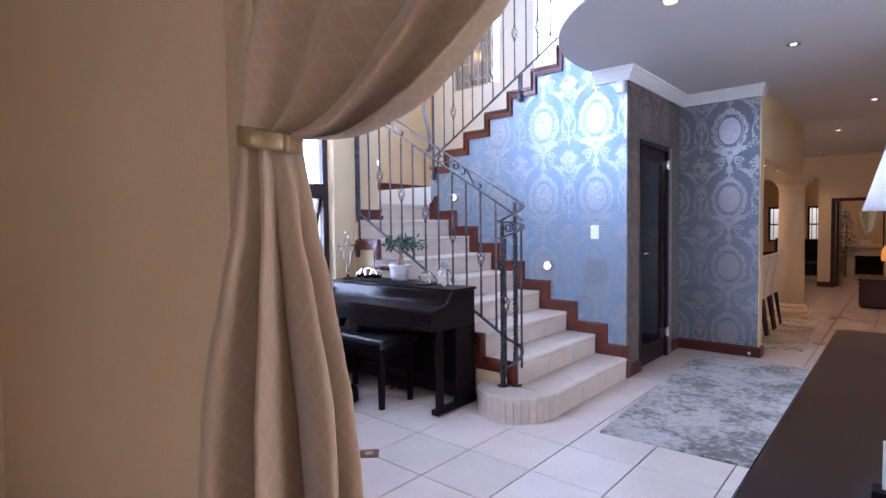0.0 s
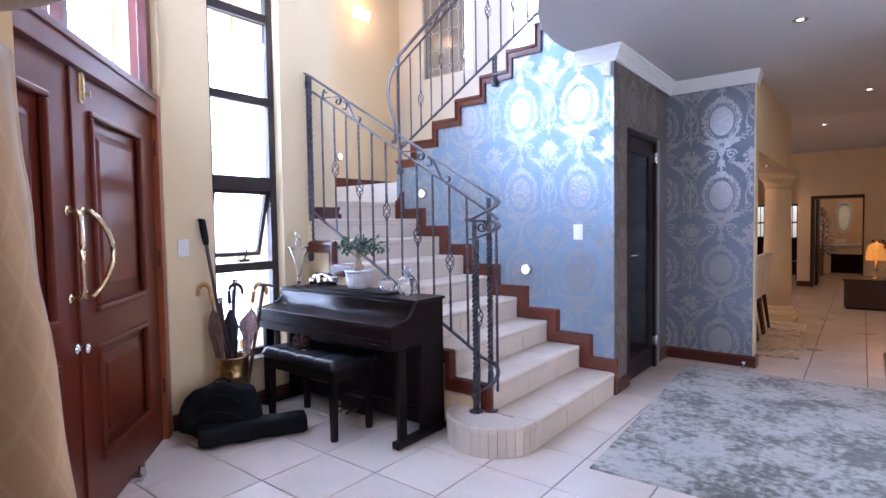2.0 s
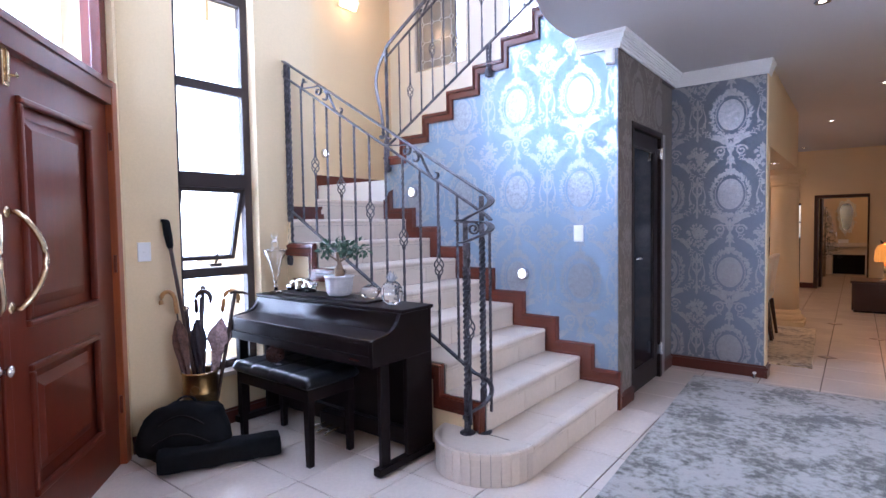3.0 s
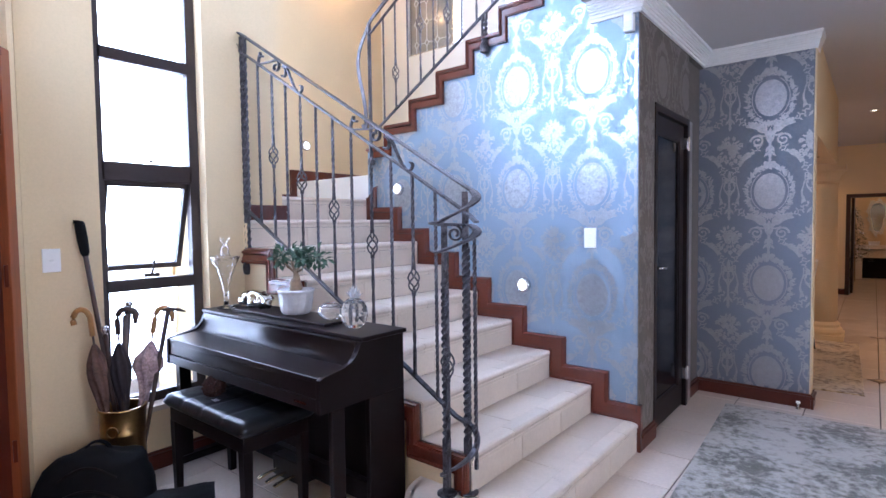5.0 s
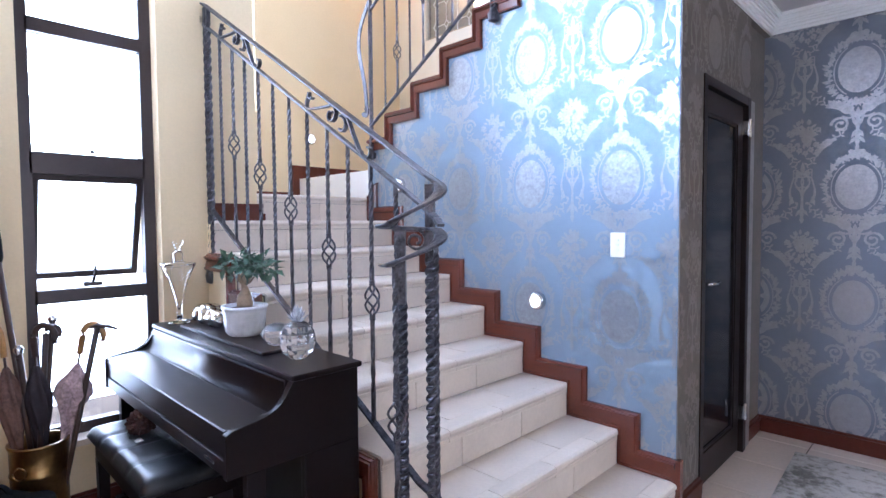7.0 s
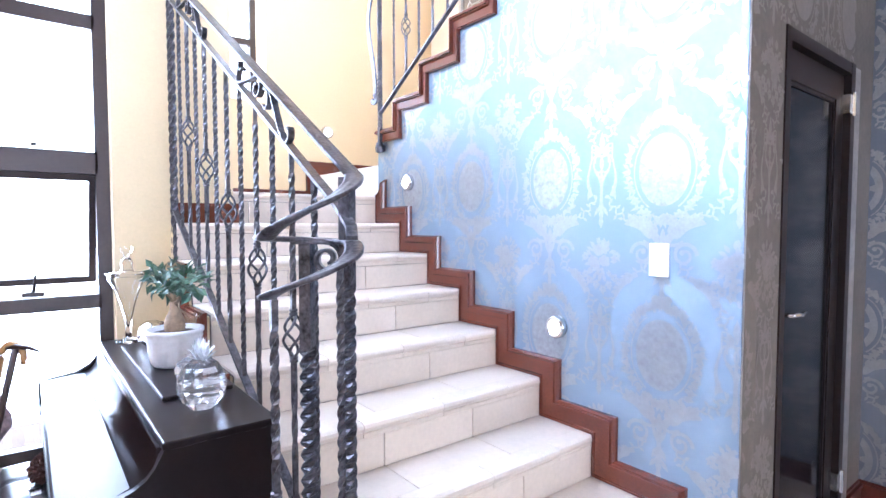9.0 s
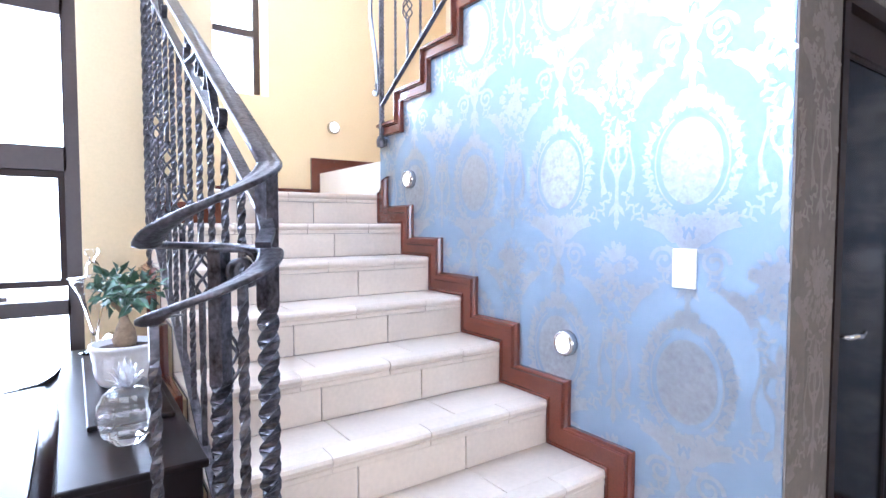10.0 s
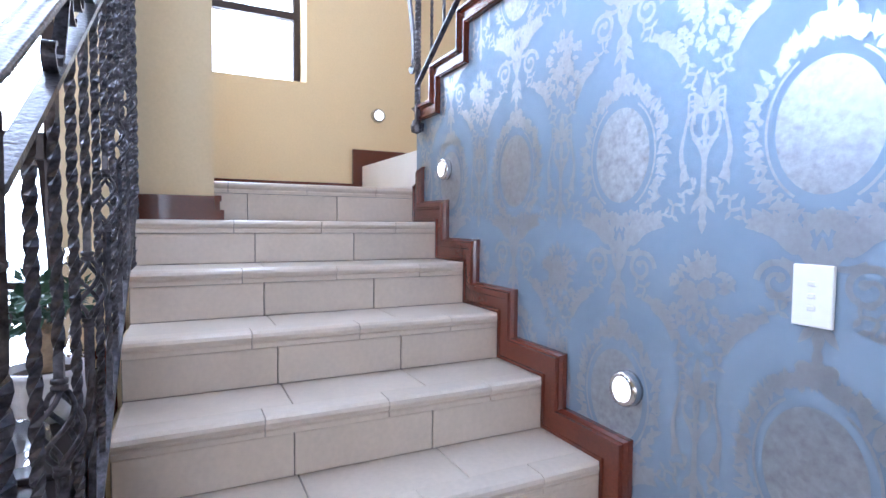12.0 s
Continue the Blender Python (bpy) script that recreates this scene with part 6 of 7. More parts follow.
# ---- rugs ----
def rug(name, cx, cy, w, l, turn, tones, label, seed):
    bm = bmesh.new()
    nx, ny = int(w / 0.03), int(l / 0.03)
    g = [[bm.verts.new((-w / 2 + w * i / nx, -l / 2 + l * j / ny, 0.011 + 0.003 * noise.noise((i * 0.35, j * 0.35, seed)))) for i in range(nx + 1)] for j in range(ny + 1)]
    for j in range(ny):
        for i in range(nx):
            bm.faces.new((g[j][i], g[j][i + 1], g[j + 1][i + 1], g[j + 1][i]))
    edge = [g[0][i] for i in range(nx + 1)] + [g[j][nx] for j in range(1, ny + 1)] + [g[ny][i] for i in range(nx - 1, -1, -1)] + [g[j][0] for j in range(ny - 1, 0, -1)]
    low = [bm.verts.new((v.co.x * 1.003, v.co.y * 1.003, 0.0005)) for v in edge]
    for i in range(len(edge)):
        k = (i + 1) % len(edge)
        bm.faces.new((edge[k], edge[i], low[i], low[k]))
    bm.transform(Matrix.Translation((cx, cy, 0)) @ Matrix.Rotation(radians(turn), 4, "Z"))
    m = bpy.data.materials.new(name + "_pile")
    m.use_nodes = True
    n, lk = m.node_tree.nodes, m.node_tree.links
    b = n["Principled BSDF"]
    b.inputs["Roughness"].default_value = 0.85
    b.inputs["Sheen Weight"].default_value = 0.4
    pos = n.new("ShaderNodeNewGeometry")
    mp = n.new("ShaderNodeMapping")
    mp.inputs["Scale"].default_value = (1.0, 1.0, 1.0)
    mp.inputs["Location"].default_value = (seed, seed * 2, 0)
    lk.new(pos.outputs["Position"], mp.inputs[0])
    t1, t2, t3 = n.new("ShaderNodeTexNoise"), n.new("ShaderNodeTexNoise"), n.new("ShaderNodeTexNoise")
    for t_, s, dt in ((t1, 2.4, 9), (t2, 24.0, 10), (t3, 220, 2)):
        t_.inputs["Scale"].default_value, t_.inputs["Detail"].default_value = s, dt
        t_.inputs["Roughness"].default_value = 0.68
        lk.new(mp.outputs[0] if t_ is not t3 else pos.outputs["Position"], t_.inputs[0])
    add = n.new("ShaderNodeMath")
    add.operation = "MULTIPLY_ADD"
    add.inputs[1].default_value = 0.45
    lk.new(t2.outputs[0], add.inputs[0])
    hl = n.new("ShaderNodeMath")
    hl.operation = "MULTIPLY"
    hl.inputs[1].default_value = 0.55
    lk.new(t1.outputs[0], hl.inputs[0])
    lk.new(hl.outputs[0], add.inputs[2])
    rp_ = n.new("ShaderNodeValToRGB")
    els = rp_.color_ramp.elements
    els[0].position, els[1].position = 0.445, 0.54
    els[0].color, els[1].color = (*tones[0], 1), (*tones[2], 1)
    e = els.new(0.48)
    e.color = (*tones[1], 1)
    lk.new(add.outputs[0], rp_.inputs[0])
    lk.new(rp_.outputs[0], b.inputs["Base Color"])
    bp = n.new("ShaderNodeBump")
    bp.inputs["Strength"].default_value, bp.inputs["Distance"].default_value = 0.5, 0.004
    lk.new(t3.outputs[0], bp.inputs["Height"])
    lk.new(bp.outputs[0], b.inputs["Normal"])
    return tagged(mesh_ob("rug", bm, m), label, "rug")


rug("hall_rug", -0.63, 4.46, 1.74, 2.5, 2.6, ((0.07, 0.067, 0.045), (0.23, 0.212, 0.175), (0.42, 0.395, 0.36)), "grey and ivory mottled abstract rug on the tiles", 3.0)
rug("dining_rug", -1.95, 7.5, 2.3, 2.1, 2, ((0.20, 0.135, 0.065), (0.48, 0.37, 0.22), (0.66, 0.54, 0.36)), "beige mottled dining rug", 9.0)

# ---- side table, lamp, card stand ----
tb = thing("side_table", (0.1, 2.0, 0), "long dark wooden table with a polished top", "table")
M_TABLE = material("polished_table_top", (0.026, 0.015, 0.011), 0.10, vary=0.15, scale=3, fine=30, stretch=(6, 0.6, 1), bump=0.01)
bm = bmesh.new()
prism(bm, [(-0.215, 0.95), (-0.235, 0.97), (-0.235, 3.08), (-0.205, 3.12), (0.46, 3.12), (0.46, 0.95)], "z", 0.787, 0.822)
part("tabletop", bevelled(bm, 0.006), M_TABLE, tb, "dark glossy tabletop")
part("apron", bbox(-0.20, 1.0, 0.69, 0.42, 3.08, 0.786, 0.004), M_TRIM, tb, "reddish wooden apron")
for x in (-0.20, 0.35):
    for y in (1.0, 3.01):
        part("leg", bbox(x, y, 0, x + 0.07, y + 0.07, 0.69, 0.006), M_DARKWOOD, tb)
for z in (0.02, 0.34):
    part("shelf", bbox(-0.185, 1.07, z + 0.04, 0.40, 3.01, z + 0.07, 0.004), M_DARKWOOD, tb)
lam = thing("table_lamp", (0.11, 2.6, 0.823), "table lamp with a white pleated fabric shade", "lamp")
bm = bmesh.new()
lathe(bm, [(0.0, 0), (0.075, 0), (0.08, 0.012), (0.03, 0.03), (0.02, 0.08), (0.045, 0.16), (0.05, 0.24), (0.02, 0.36), (0.012, 0.46), (0.012, 0.60), (0.0, 0.60)], (0.11, 2.6, 0.823), 24)
part("base", bm, M_CHROME, lam, round_=True)
bm = bmesh.new()
lathe(bm, [(0.235, 1.37), (0.155, 1.65), (0.153, 1.648), (0.232, 1.37)], (0.11, 2.6, 0), 36)
part("shade", bm, material("white_shade_fabric", (0.80, 0.76, 0.72), 0.9, vary=0.06, scale=30), lam, "white tapered shade", True)
cd = thing("card_holder", (0.015, 1.258, 0.823), "small folded white card in a dark stand", "card")
part("card", bbox(-0.022, 1.256, 0.832, 0.053, 1.260, 0.925, 0.001), M_PLASTIC, cd)
part("stand", bbox(-0.037, 1.235, 0.823, 0.068, 1.28, 0.834, 0.002), M_BLACK, cd)
part("blue_bar", bbox(-0.016, 1.2535, 0.842, 0.048, 1.2555, 0.858, 0), material("pale_blue_print", (0.35, 0.5, 0.75), 0.6), cd)

# ---- dining space and far room ----
col = thing("column", (-1.2, 8.85, 0), "round cream plaster column with a moulded base and capital", "column", kind="structure")
bm = bmesh.new()
lathe(bm, [(0.165, 0.20), (0.165, 0.6), (0.150, 1.70), (0.150, 1.76)], (-1.2, 8.85, 0), 36)
part("shaft", bm, M_CREAM, col, round_=True)
bm = bmesh.new()
lathe(bm, [(0.215, 0.06), (0.225, 0.09), (0.215, 0.12), (0.19, 0.14), (0.195, 0.17), (0.17, 0.20)], (-1.2, 8.85, 0), 36)
box(bm, -1.43, 8.62, 0, -0.97, 9.08, 0.06)
part("base", bm, M_CREAM, col)
bm = bmesh.new()
lathe(bm, [(0.15, 1.76), (0.165, 1.775), (0.165, 1.79), (0.155, 1.80), (0.17, 1.84), (0.20, 1.87), (0.21, 1.90)], (-1.2, 8.85, 0), 36)
box(bm, -1.42, 8.63, 1.90, -0.98, 9.07, 1.97)
part("capital", bm, M_CREAM, col)

M_UPH = material("ivory_upholstery", (0.72, 0.66, 0.58), 0.85, vary=0.06, scale=30, fine=150, bump=0.2)
chair = thing("dining_chair", (-1.44, 7.85, 0), "dark wood dining chair with an ivory upholstered back", "chair", "chairs at the dining table")
cx, cy = -1.44, 7.85
part("seat", bbox(cx - 0.24, cy - 0.22, 0.42, cx + 0.20, cy + 0.22, 0.50, 0.02), M_UPH, chair)
bm = bmesh.new()
sweep(bm, [(cx + 0.19, cy, 0.46), (cx + 0.205, cy, 0.65), (cx + 0.25, cy, 0.95)], rect(0.40, 0.05), up=(1, 0, 0))
part("backrest", bevelled(bm, 0.008), M_UPH, chair)
bm = bmesh.new()
sweep(bm, [(cx + 0.155, cy, 0.50), (cx + 0.17, cy, 0.65), (cx + 0.213, cy, 0.94)], rect(0.36, 0.014), up=(1, 0, 0))
part("back_panel", bm, M_DARKWOOD, chair, "dark wooden inner back")
for dx, dy, rake in ((-0.21, -0.19, 0), (-0.21, 0.19, 0), (0.19, -0.19, 0.06), (0.19, 0.19, 0.06)):
    bm = bmesh.new()
    sweep(bm, [(cx + dx + rake, cy + dy, 0.0), (cx + dx, cy + dy, 0.42)], rect(0.042, 0.042), scales=[0.65, 1.0])
    part("leg", bm, M_DARKWOOD, chair)
copy_thing(chair, Matrix.Translation((-1.44, 7.37, 0)))
copy_thing(chair, Matrix.Translation((-1.44, 6.89, 0)))
dt = thing("dining_table", (-2.35, 7.4, 0), "honey-coloured wooden dining table", "table")
M_HONEY = material("honey_wood", (0.42, 0.20, 0.06), 0.3, vary=0.25, scale=4, fine=30, stretch=(6, 0.6, 1))
part("tabletop", bbox(-2.95, 6.6, 0.73, -1.84, 8.3, 0.77, 0.006), M_HONEY, dt)
for x in (-2.88, -2.0):
    for y in (6.7, 8.1):
        part("leg", bbox(x, y, 0, x + 0.08, y + 0.08, 0.73, 0.006), M_DARKWOOD, dt)

cab = thing("sideboard", (-0.05, 10.6, 0), "low dark wooden chest against the passage", "chest")
part("body", bbox(-0.51, 10.32, 0.03, 0.42, 10.95, 0.42, 0.006), M_DARKWOOD, cab)
part("top", bbox(-0.53, 10.30, 0.42, 0.44, 10.97, 0.45, 0.006), M_DARKWOOD, cab)
part("plinth", bbox(-0.49, 10.36, 0.0, 0.40, 10.93, 0.03, 0), M_BLACK, cab)
al_ = thing("table_lamp", (-0.14, 10.6, 0.451), "lit brass table lamp with a pleated amber shade", "lamp")
bm = bmesh.new()
lathe(bm, [(0.0, 0), (0.06, 0), (0.06, 0.012), (0.015, 0.03), (0.012, 0.12), (0.03, 0.15), (0.012, 0.19), (0.012, 0.30), (0.0, 0.30)], (-0.14, 10.6, 0.451), 20)
part("base", bm, M_BRASS, al_, round_=True)
bm = bmesh.new()
n = 40
prof = ((0.115, 0.72), (0.12, 0.77), (0.112, 0.88), (0.085, 0.945), (0.03, 0.975))
rings = [[bm.verts.new((-0.14 + r * (1 + 0.04 * (k % 2)) * math.cos(2 * math.pi * k / n), 10.6 + r * (1 + 0.04 * (k % 2)) * math.sin(2 * math.pi * k / n), z)) for k in range(n)] for r, z in prof]
for a, b in zip(rings, rings[1:]):
    for k in range(n):
        bm.faces.new((a[k], a[(k + 1) % n], b[(k + 1) % n], b[k]))
part("shade", bm, glowing("amber_shade", (1.0, 0.40, 0.05), 0.42), al_, "glowing amber pleated shade")
bm = bmesh.new()
lathe(bm, [(0.012, 0.975), (0.02, 0.995), (0.01, 1.02), (0.0, 1.04)], (-0.14, 10.6, 0), 12)
part("finial", bm, M_BRASS, al_)
point_lamp("amber_lamp_light", (-0.14, 10.6, 0.95), 3, (1.0, 0.55, 0.2), 0.08)
op = thing("door_3", (-0.7, 13.3, 0), "dark wooden frame of the opening to the far room", "doorway", kind="structure")
bm = bmesh.new()
box(bm, -1.12, 13.27, 0, -1.06, 13.53, 1.80)
box(bm, -0.31, 13.28, 0, -0.285, 13.53, 1.80)
box(bm, -1.06, 13.272, 1.74, -0.31, 13.528, 1.80)
part("door_frame", bm, M_DARKWOOD, op)
part("folded_leaf", bbox(-1.05, 13.53, 0.01, -1.01, 14.1, 1.74, 0.004), M_DARKWOOD, op)
MX, MZ = -0.67, 1.39
mir = thing("wall_mirror", (MX, 16.97, MZ), "ornate silver-framed mirror on the far wall", "mirror")
bm = bmesh.new()
outer, inner = [], []
for k in range(72):
    a = 2 * math.pi * k / 72
    w = 0.135 * (1 - 0.22 * math.cos(2 * a) * (1 if math.sin(a) < 0 else 0.4) + 0.26 * math.sin(a))
    outer.append((MX + (w + 0.055 + 0.022 * math.sin(12 * a)) * math.cos(a), MZ + (0.40 + 0.035 * math.sin(10 * a)) * math.sin(a)))
    inner.append((MX + w * math.cos(a), MZ + 0.325 * math.sin(a)))
for k in range(72):
    j = (k + 1) % 72
    prism(bm, [outer[k], outer[j], inner[j], inner[k]], "y", 16.93, 16.99)
for k in range(0, 72, 4):
    a = 2 * math.pi * k / 72
    sweep(bm, [(outer[k][0] + q * math.cos(t), 16.93, outer[k][1] + q * math.sin(t)) for q, t in [(0.030 - 0.0022 * i, a + 0.55 * i) for i in range(11)]], rect(0.012, 0.012), up=(0, 1, 0))
part("carved_frame", bm, material("antique_silver", (0.85, 0.82, 0.70), 0.4, 0.1, vary=0.35, scale=30), mir)
bm = bmesh.new()
prism(bm, inner, "y", 16.96, 16.98)
part("glass", bm, material("mirror_glass", (0.6, 0.62, 0.58), 0.06, 1.0, vary=0.02, bump=0), mir)
fp = thing("fireplace", (-0.6, 16.8, 0), "white stone fireplace with a dark hearth opening", "fireplace")
for x0, x1 in ((-1.10, -0.92), (-0.30, -0.12)):
    part("jamb", bbox(x0, 16.65, 0, x1, 17.0, 0.62, 0.01), M_WHITEWALL, fp)
part("lintel", bbox(-1.10, 16.66, 0.48, -0.12, 17.0, 0.66, 0.01), M_WHITEWALL, fp)
part("mantel_shelf", bbox(-1.18, 16.58, 0.68, -0.04, 17.0, 0.76, 0.01), M_WHITEWALL, fp)
part("firebox", bbox(-0.92, 16.95, 0.0, -0.30, 16.99, 0.48, 0), M_BLACK, fp)
bx = thing("mantel_box", (-0.72, 16.75, 0.761), "small white box on the mantel shelf", "box")
part("box_body", bbox(-0.82, 16.68, 0.761, -0.62, 16.82, 0.83, 0.006), M_PLASTIC, bx)
part("box_lid", bbox(-0.825, 16.675, 0.831, -0.615, 16.825, 0.85, 0.004), M_PLASTIC, bx)


def barred_window(name, x0, x1):
    w = thing(name, ((x0 + x1) / 2, 17.05, 0.8), "small far window with dark frame and burglar bars", "window", kind="structure")
    bm = bmesh.new()
    for a, b_, c_, d_ in ((x0, x0 + 0.05, 0.8, 1.75), (x1 - 0.05, x1, 0.8, 1.75), (x0 + 0.05, x1 - 0.05, 0.8, 0.85), (x0 + 0.05, x1 - 0.05, 1.70, 1.75), (x0 + 0.05, x1 - 0.05, 1.25, 1.29)):
        box(bm, a, 17.03, c_, b_, 17.10, d_)
    part("window_frame", bm, M_DARKWOOD, w)
    part("pane", bbox(x0 + 0.05, 17.06, 0.85, x1 - 0.05, 17.066, 1.70, 0), M_GLASS, w).visible_shadow = False
    for k in range(3):
        x = x0 + (x1 - x0) * (k + 1) / 4
        part("bar", bbox(x - 0.008, 17.035, 0.85, x + 0.008, 17.05, 1.70, 0), M_IRON, w)


barred_window("window_6", -2.85, -2.35)
barred_window("window_7", -1.95, -1.55)
for dx, dy, turn in ((-1.62, 14.2, 20), (-2.25, 14.9, -30)):
    sf = thing("armchair", (dx, dy, 0), "dark leather armchair in the far sitting room", "armchair", "far armchairs")
    R_ = Matrix.Translation((dx, dy, 0)) @ Matrix.Rotation(radians(turn), 4, "Z")
    part("seat", bbox(-0.30, -0.30, 0.16, 0.30, 0.28, 0.44, 0.04, R_), M_LEATHER, sf)
    part("backrest", bbox(-0.34, 0.24, 0.12, 0.34, 0.40, 0.95, 0.04, R_), M_LEATHER, sf)
    for x in (-0.40, 0.31):
        part("armrest", bbox(x, -0.30, 0.12, x + 0.09, 0.24, 0.62, 0.03, R_), M_LEATHER, sf)
    for x in (-0.34, 0.28):
        for y in (-0.26, 0.30):
            part("leg", bbox(x, y, 0, x + 0.05, y + 0.05, 0.16, 0.004, R_), M_DARKWOOD, sf)

# dried flowers on the chest
vs_ = thing("flower_arrangement", (0.06, 10.75, 0.451), "dark dried flower arrangement with rust blooms in a vase", "flower arrangement")
bm = bmesh.new()
lathe(bm, [(0.0, 0.0), (0.06, 0.0), (0.085, 0.06), (0.09, 0.13), (0.05, 0.21), (0.055, 0.24), (0.045, 0.24), (0.0, 0.20)], (0.06, 10.75, 0.451), 20)
part("vase", bm, M_DARKWOOD, vs_, round_=True)
rf = random.Random(31)
stems, blooms, fol = bmesh.new(), bmesh.new(), bmesh.new()
for k in range(46):
    a, spread, h = rf.random() * 6.283, 0.30 * math.sqrt(rf.random()), 0.22 + 0.26 * rf.random()
    b0 = Vector((0.06, 10.75, 0.66))
    tip = b0 + Vector((spread * math.cos(a), spread * math.sin(a), h * (1.05 - spread)))
    sweep(stems, [b0, b0.lerp(tip, 0.5) + Vector((0, 0, 0.03)), tip], ring_section(0.003, 4))
    for q in range(7):
        o = b0.lerp(tip, 0.45 + 0.5 * rf.random())
        d = Vector((rf.gauss(0, 1), rf.gauss(0, 1), rf.gauss(0, 0.6))).normalized()
        sd = d.cross(Vector((0, 0, 1))).normalized() * 0.016
        fol.faces.new([fol.verts.new(p) for p in (o, o + d * 0.04 + sd, o + d * 0.09, o + d * 0.04 - sd)])
    if k % 3 == 0:
        bmesh.ops.create_icosphere(blooms, subdivisions=2, radius=0.026, matrix=Matrix.Translation(tip) @ Matrix.Rotation(a, 4, "Z"))
for v in blooms.verts:
    v.co += 0.012 * noise.noise_vector(v.co * 60)
part("stems", stems, M_DARKWOOD, vs_)["kind"] = "stuff"
part("leaves", fol, material("dried_leaf", (0.035, 0.026, 0.014), 0.8, vary=0.4, scale=20), vs_)["kind"] = "stuff"
part("blooms", blooms, material("rust_bloom", (0.24, 0.075, 0.03), 0.8, vary=0.4, scale=40), vs_)["kind"] = "stuff"
xm = thing("christmas_tree", (-1.05, 16.0, 0.0), "small dark fir tree with cool white fairy lights", "tree")
bm = bmesh.new()
sweep(bm, [(-1.05, 16.0, 0.0), (-1.05, 16.0, 1.6)], ring_section(0.02, 6), scales=[1.3, 0.4])
part("trunk", bm, M_BARK, xm)
bm = bmesh.new()
rx = random.Random(21)
for i in range(700):
    t = rx.random() ** 0.7
    z = 1.65 - 1.2 * t
    a, r = rx.random() * 6.283, 0.04 + 0.30 * t * rx.random() ** 0.4
    p = Vector((-1.05 + r * math.cos(a), 16.0 + r * math.sin(a), z))
    q = p + Vector((math.cos(a), math.sin(a), -0.4)) * 0.07
    s = Vector((-math.sin(a), math.cos(a), 0)) * 0.012
    bm.faces.new([bm.verts.new(v) for v in (p - s, p + s, q)])
part("needles", bm, material("fir_needles", (0.012, 0.03, 0.016), 0.6, vary=0.4), xm)["kind"] = "stuff"
bm = bmesh.new()
for i in range(60):
    t = rx.random() ** 0.8
    z = 1.6 - 1.1 * t
    a, r = rx.random() * 6.283, 0.06 + 0.30 * t
    bmesh.ops.create_icosphere(bm, subdivisions=1, radius=0.004, matrix=Matrix.Translation((-1.05 + r * math.cos(a), 16.0 + r * math.sin(a), z)))
part("fairy_lights", bm, glowing("cool_fairy_light", (0.6, 0.8, 1.0), 2.0), xm)["kind"] = "stuff"
# unseen fill that lifts the far room, not a lamp standing there
point_lamp("far_room_fill", (-0.2, 15.4, 2.2), 14, WARM, 0.1)

# ---- curtain ----
M_CURT = bpy.data.materials.new("beige_trellis_drape")
M_CURT.use_nodes = True
n, lk = M_CURT.node_tree.nodes, M_CURT.node_tree.links
b = n["Principled BSDF"]
b.inputs["Roughness"].default_value = 0.7
b.inputs["Sheen Weight"].default_value = 0.35
uv = n.new("ShaderNodeUVMap")
sep = n.new("ShaderNodeSeparateXYZ")
lk.new(uv.outputs[0], sep.inputs[0])


def math_node(op, a, b_=None):
    m_ = n.new("ShaderNodeMath")
    m_.operation = op
    for i, v in enumerate((a, b_)):
        if v is None:
            continue
        if isinstance(v, (int, float)):
            m_.inputs[i].default_value = v
        else:
            lk.new(v, m_.inputs[i])
    return m_.outputs[0]


su = math_node("SINE", math_node("MULTIPLY", math_node("ADD", sep.outputs[0], sep.outputs[1]), math.pi / 0.068))
sv = math_node("SINE", math_node("MULTIPLY", math_node("SUBTRACT", sep.outputs[0], sep.outputs[1]), math.pi / 0.068))
lat = math_node("MINIMUM", math_node("ABSOLUTE", su), math_node("ABSOLUTE", sv))
linefac = math_node("SMOOTH_MIN", math_node("MAXIMUM", math_node("SUBTRACT", 1.35, math_node("MULTIPLY", lat, 4.5)), 0.0), 1.0)
weave = n.new("ShaderNodeTexNoise")
weave.inputs["Scale"].default_value, weave.inputs["Detail"].default_value = 320, 2
mixc = n.new("ShaderNodeMix")
mixc.data_type = "RGBA"
mixc.inputs["A"].default_value, mixc.inputs["B"].default_value = (0.47, 0.302, 0.152, 1), (0.62, 0.445, 0.265, 1)
lk.new(math_node("MULTIPLY", linefac, 0.24), mixc.inputs["Factor"])
cloud = n.new("ShaderNodeTexNoise")
cloud.inputs["Scale"].default_value = 7
hs = n.new("ShaderNodeHueSaturation")
lk.new(math_node("ADD", math_node("MULTIPLY", cloud.outputs[0], 0.24), 0.88), hs.inputs["Value"])
lk.new(mixc.outputs["Result"], hs.inputs["Color"])
lk.new(hs.outputs[0], b.inputs["Base Color"])
bp = n.new("ShaderNodeBump")
bp.inputs["Strength"].default_value, bp.inputs["Distance"].default_value = 0.25, 0.001
lk.new(weave.outputs[0], bp.inputs["Height"])
lk.new(bp.outputs[0], b.inputs["Normal"])
thin = n.new("ShaderNodeBsdfTranslucent")
lk.new(hs.outputs[0], thin.inputs["Color"])
cloth_mix = n.new("ShaderNodeMixShader")
cloth_mix.inputs[0].default_value = 0.2
lk.new(b.outputs[0], cloth_mix.inputs[1])
lk.new(thin.outputs[0], cloth_mix.inputs[2])
lk.new(cloth_mix.outputs[0], n["Material Output"].inputs["Surface"])

cur = thing("curtain", (-0.8, 0.5, 0), "heavy beige trellis-pattern drape tied back at the opening", "curtain")
TIEZ = 1.492


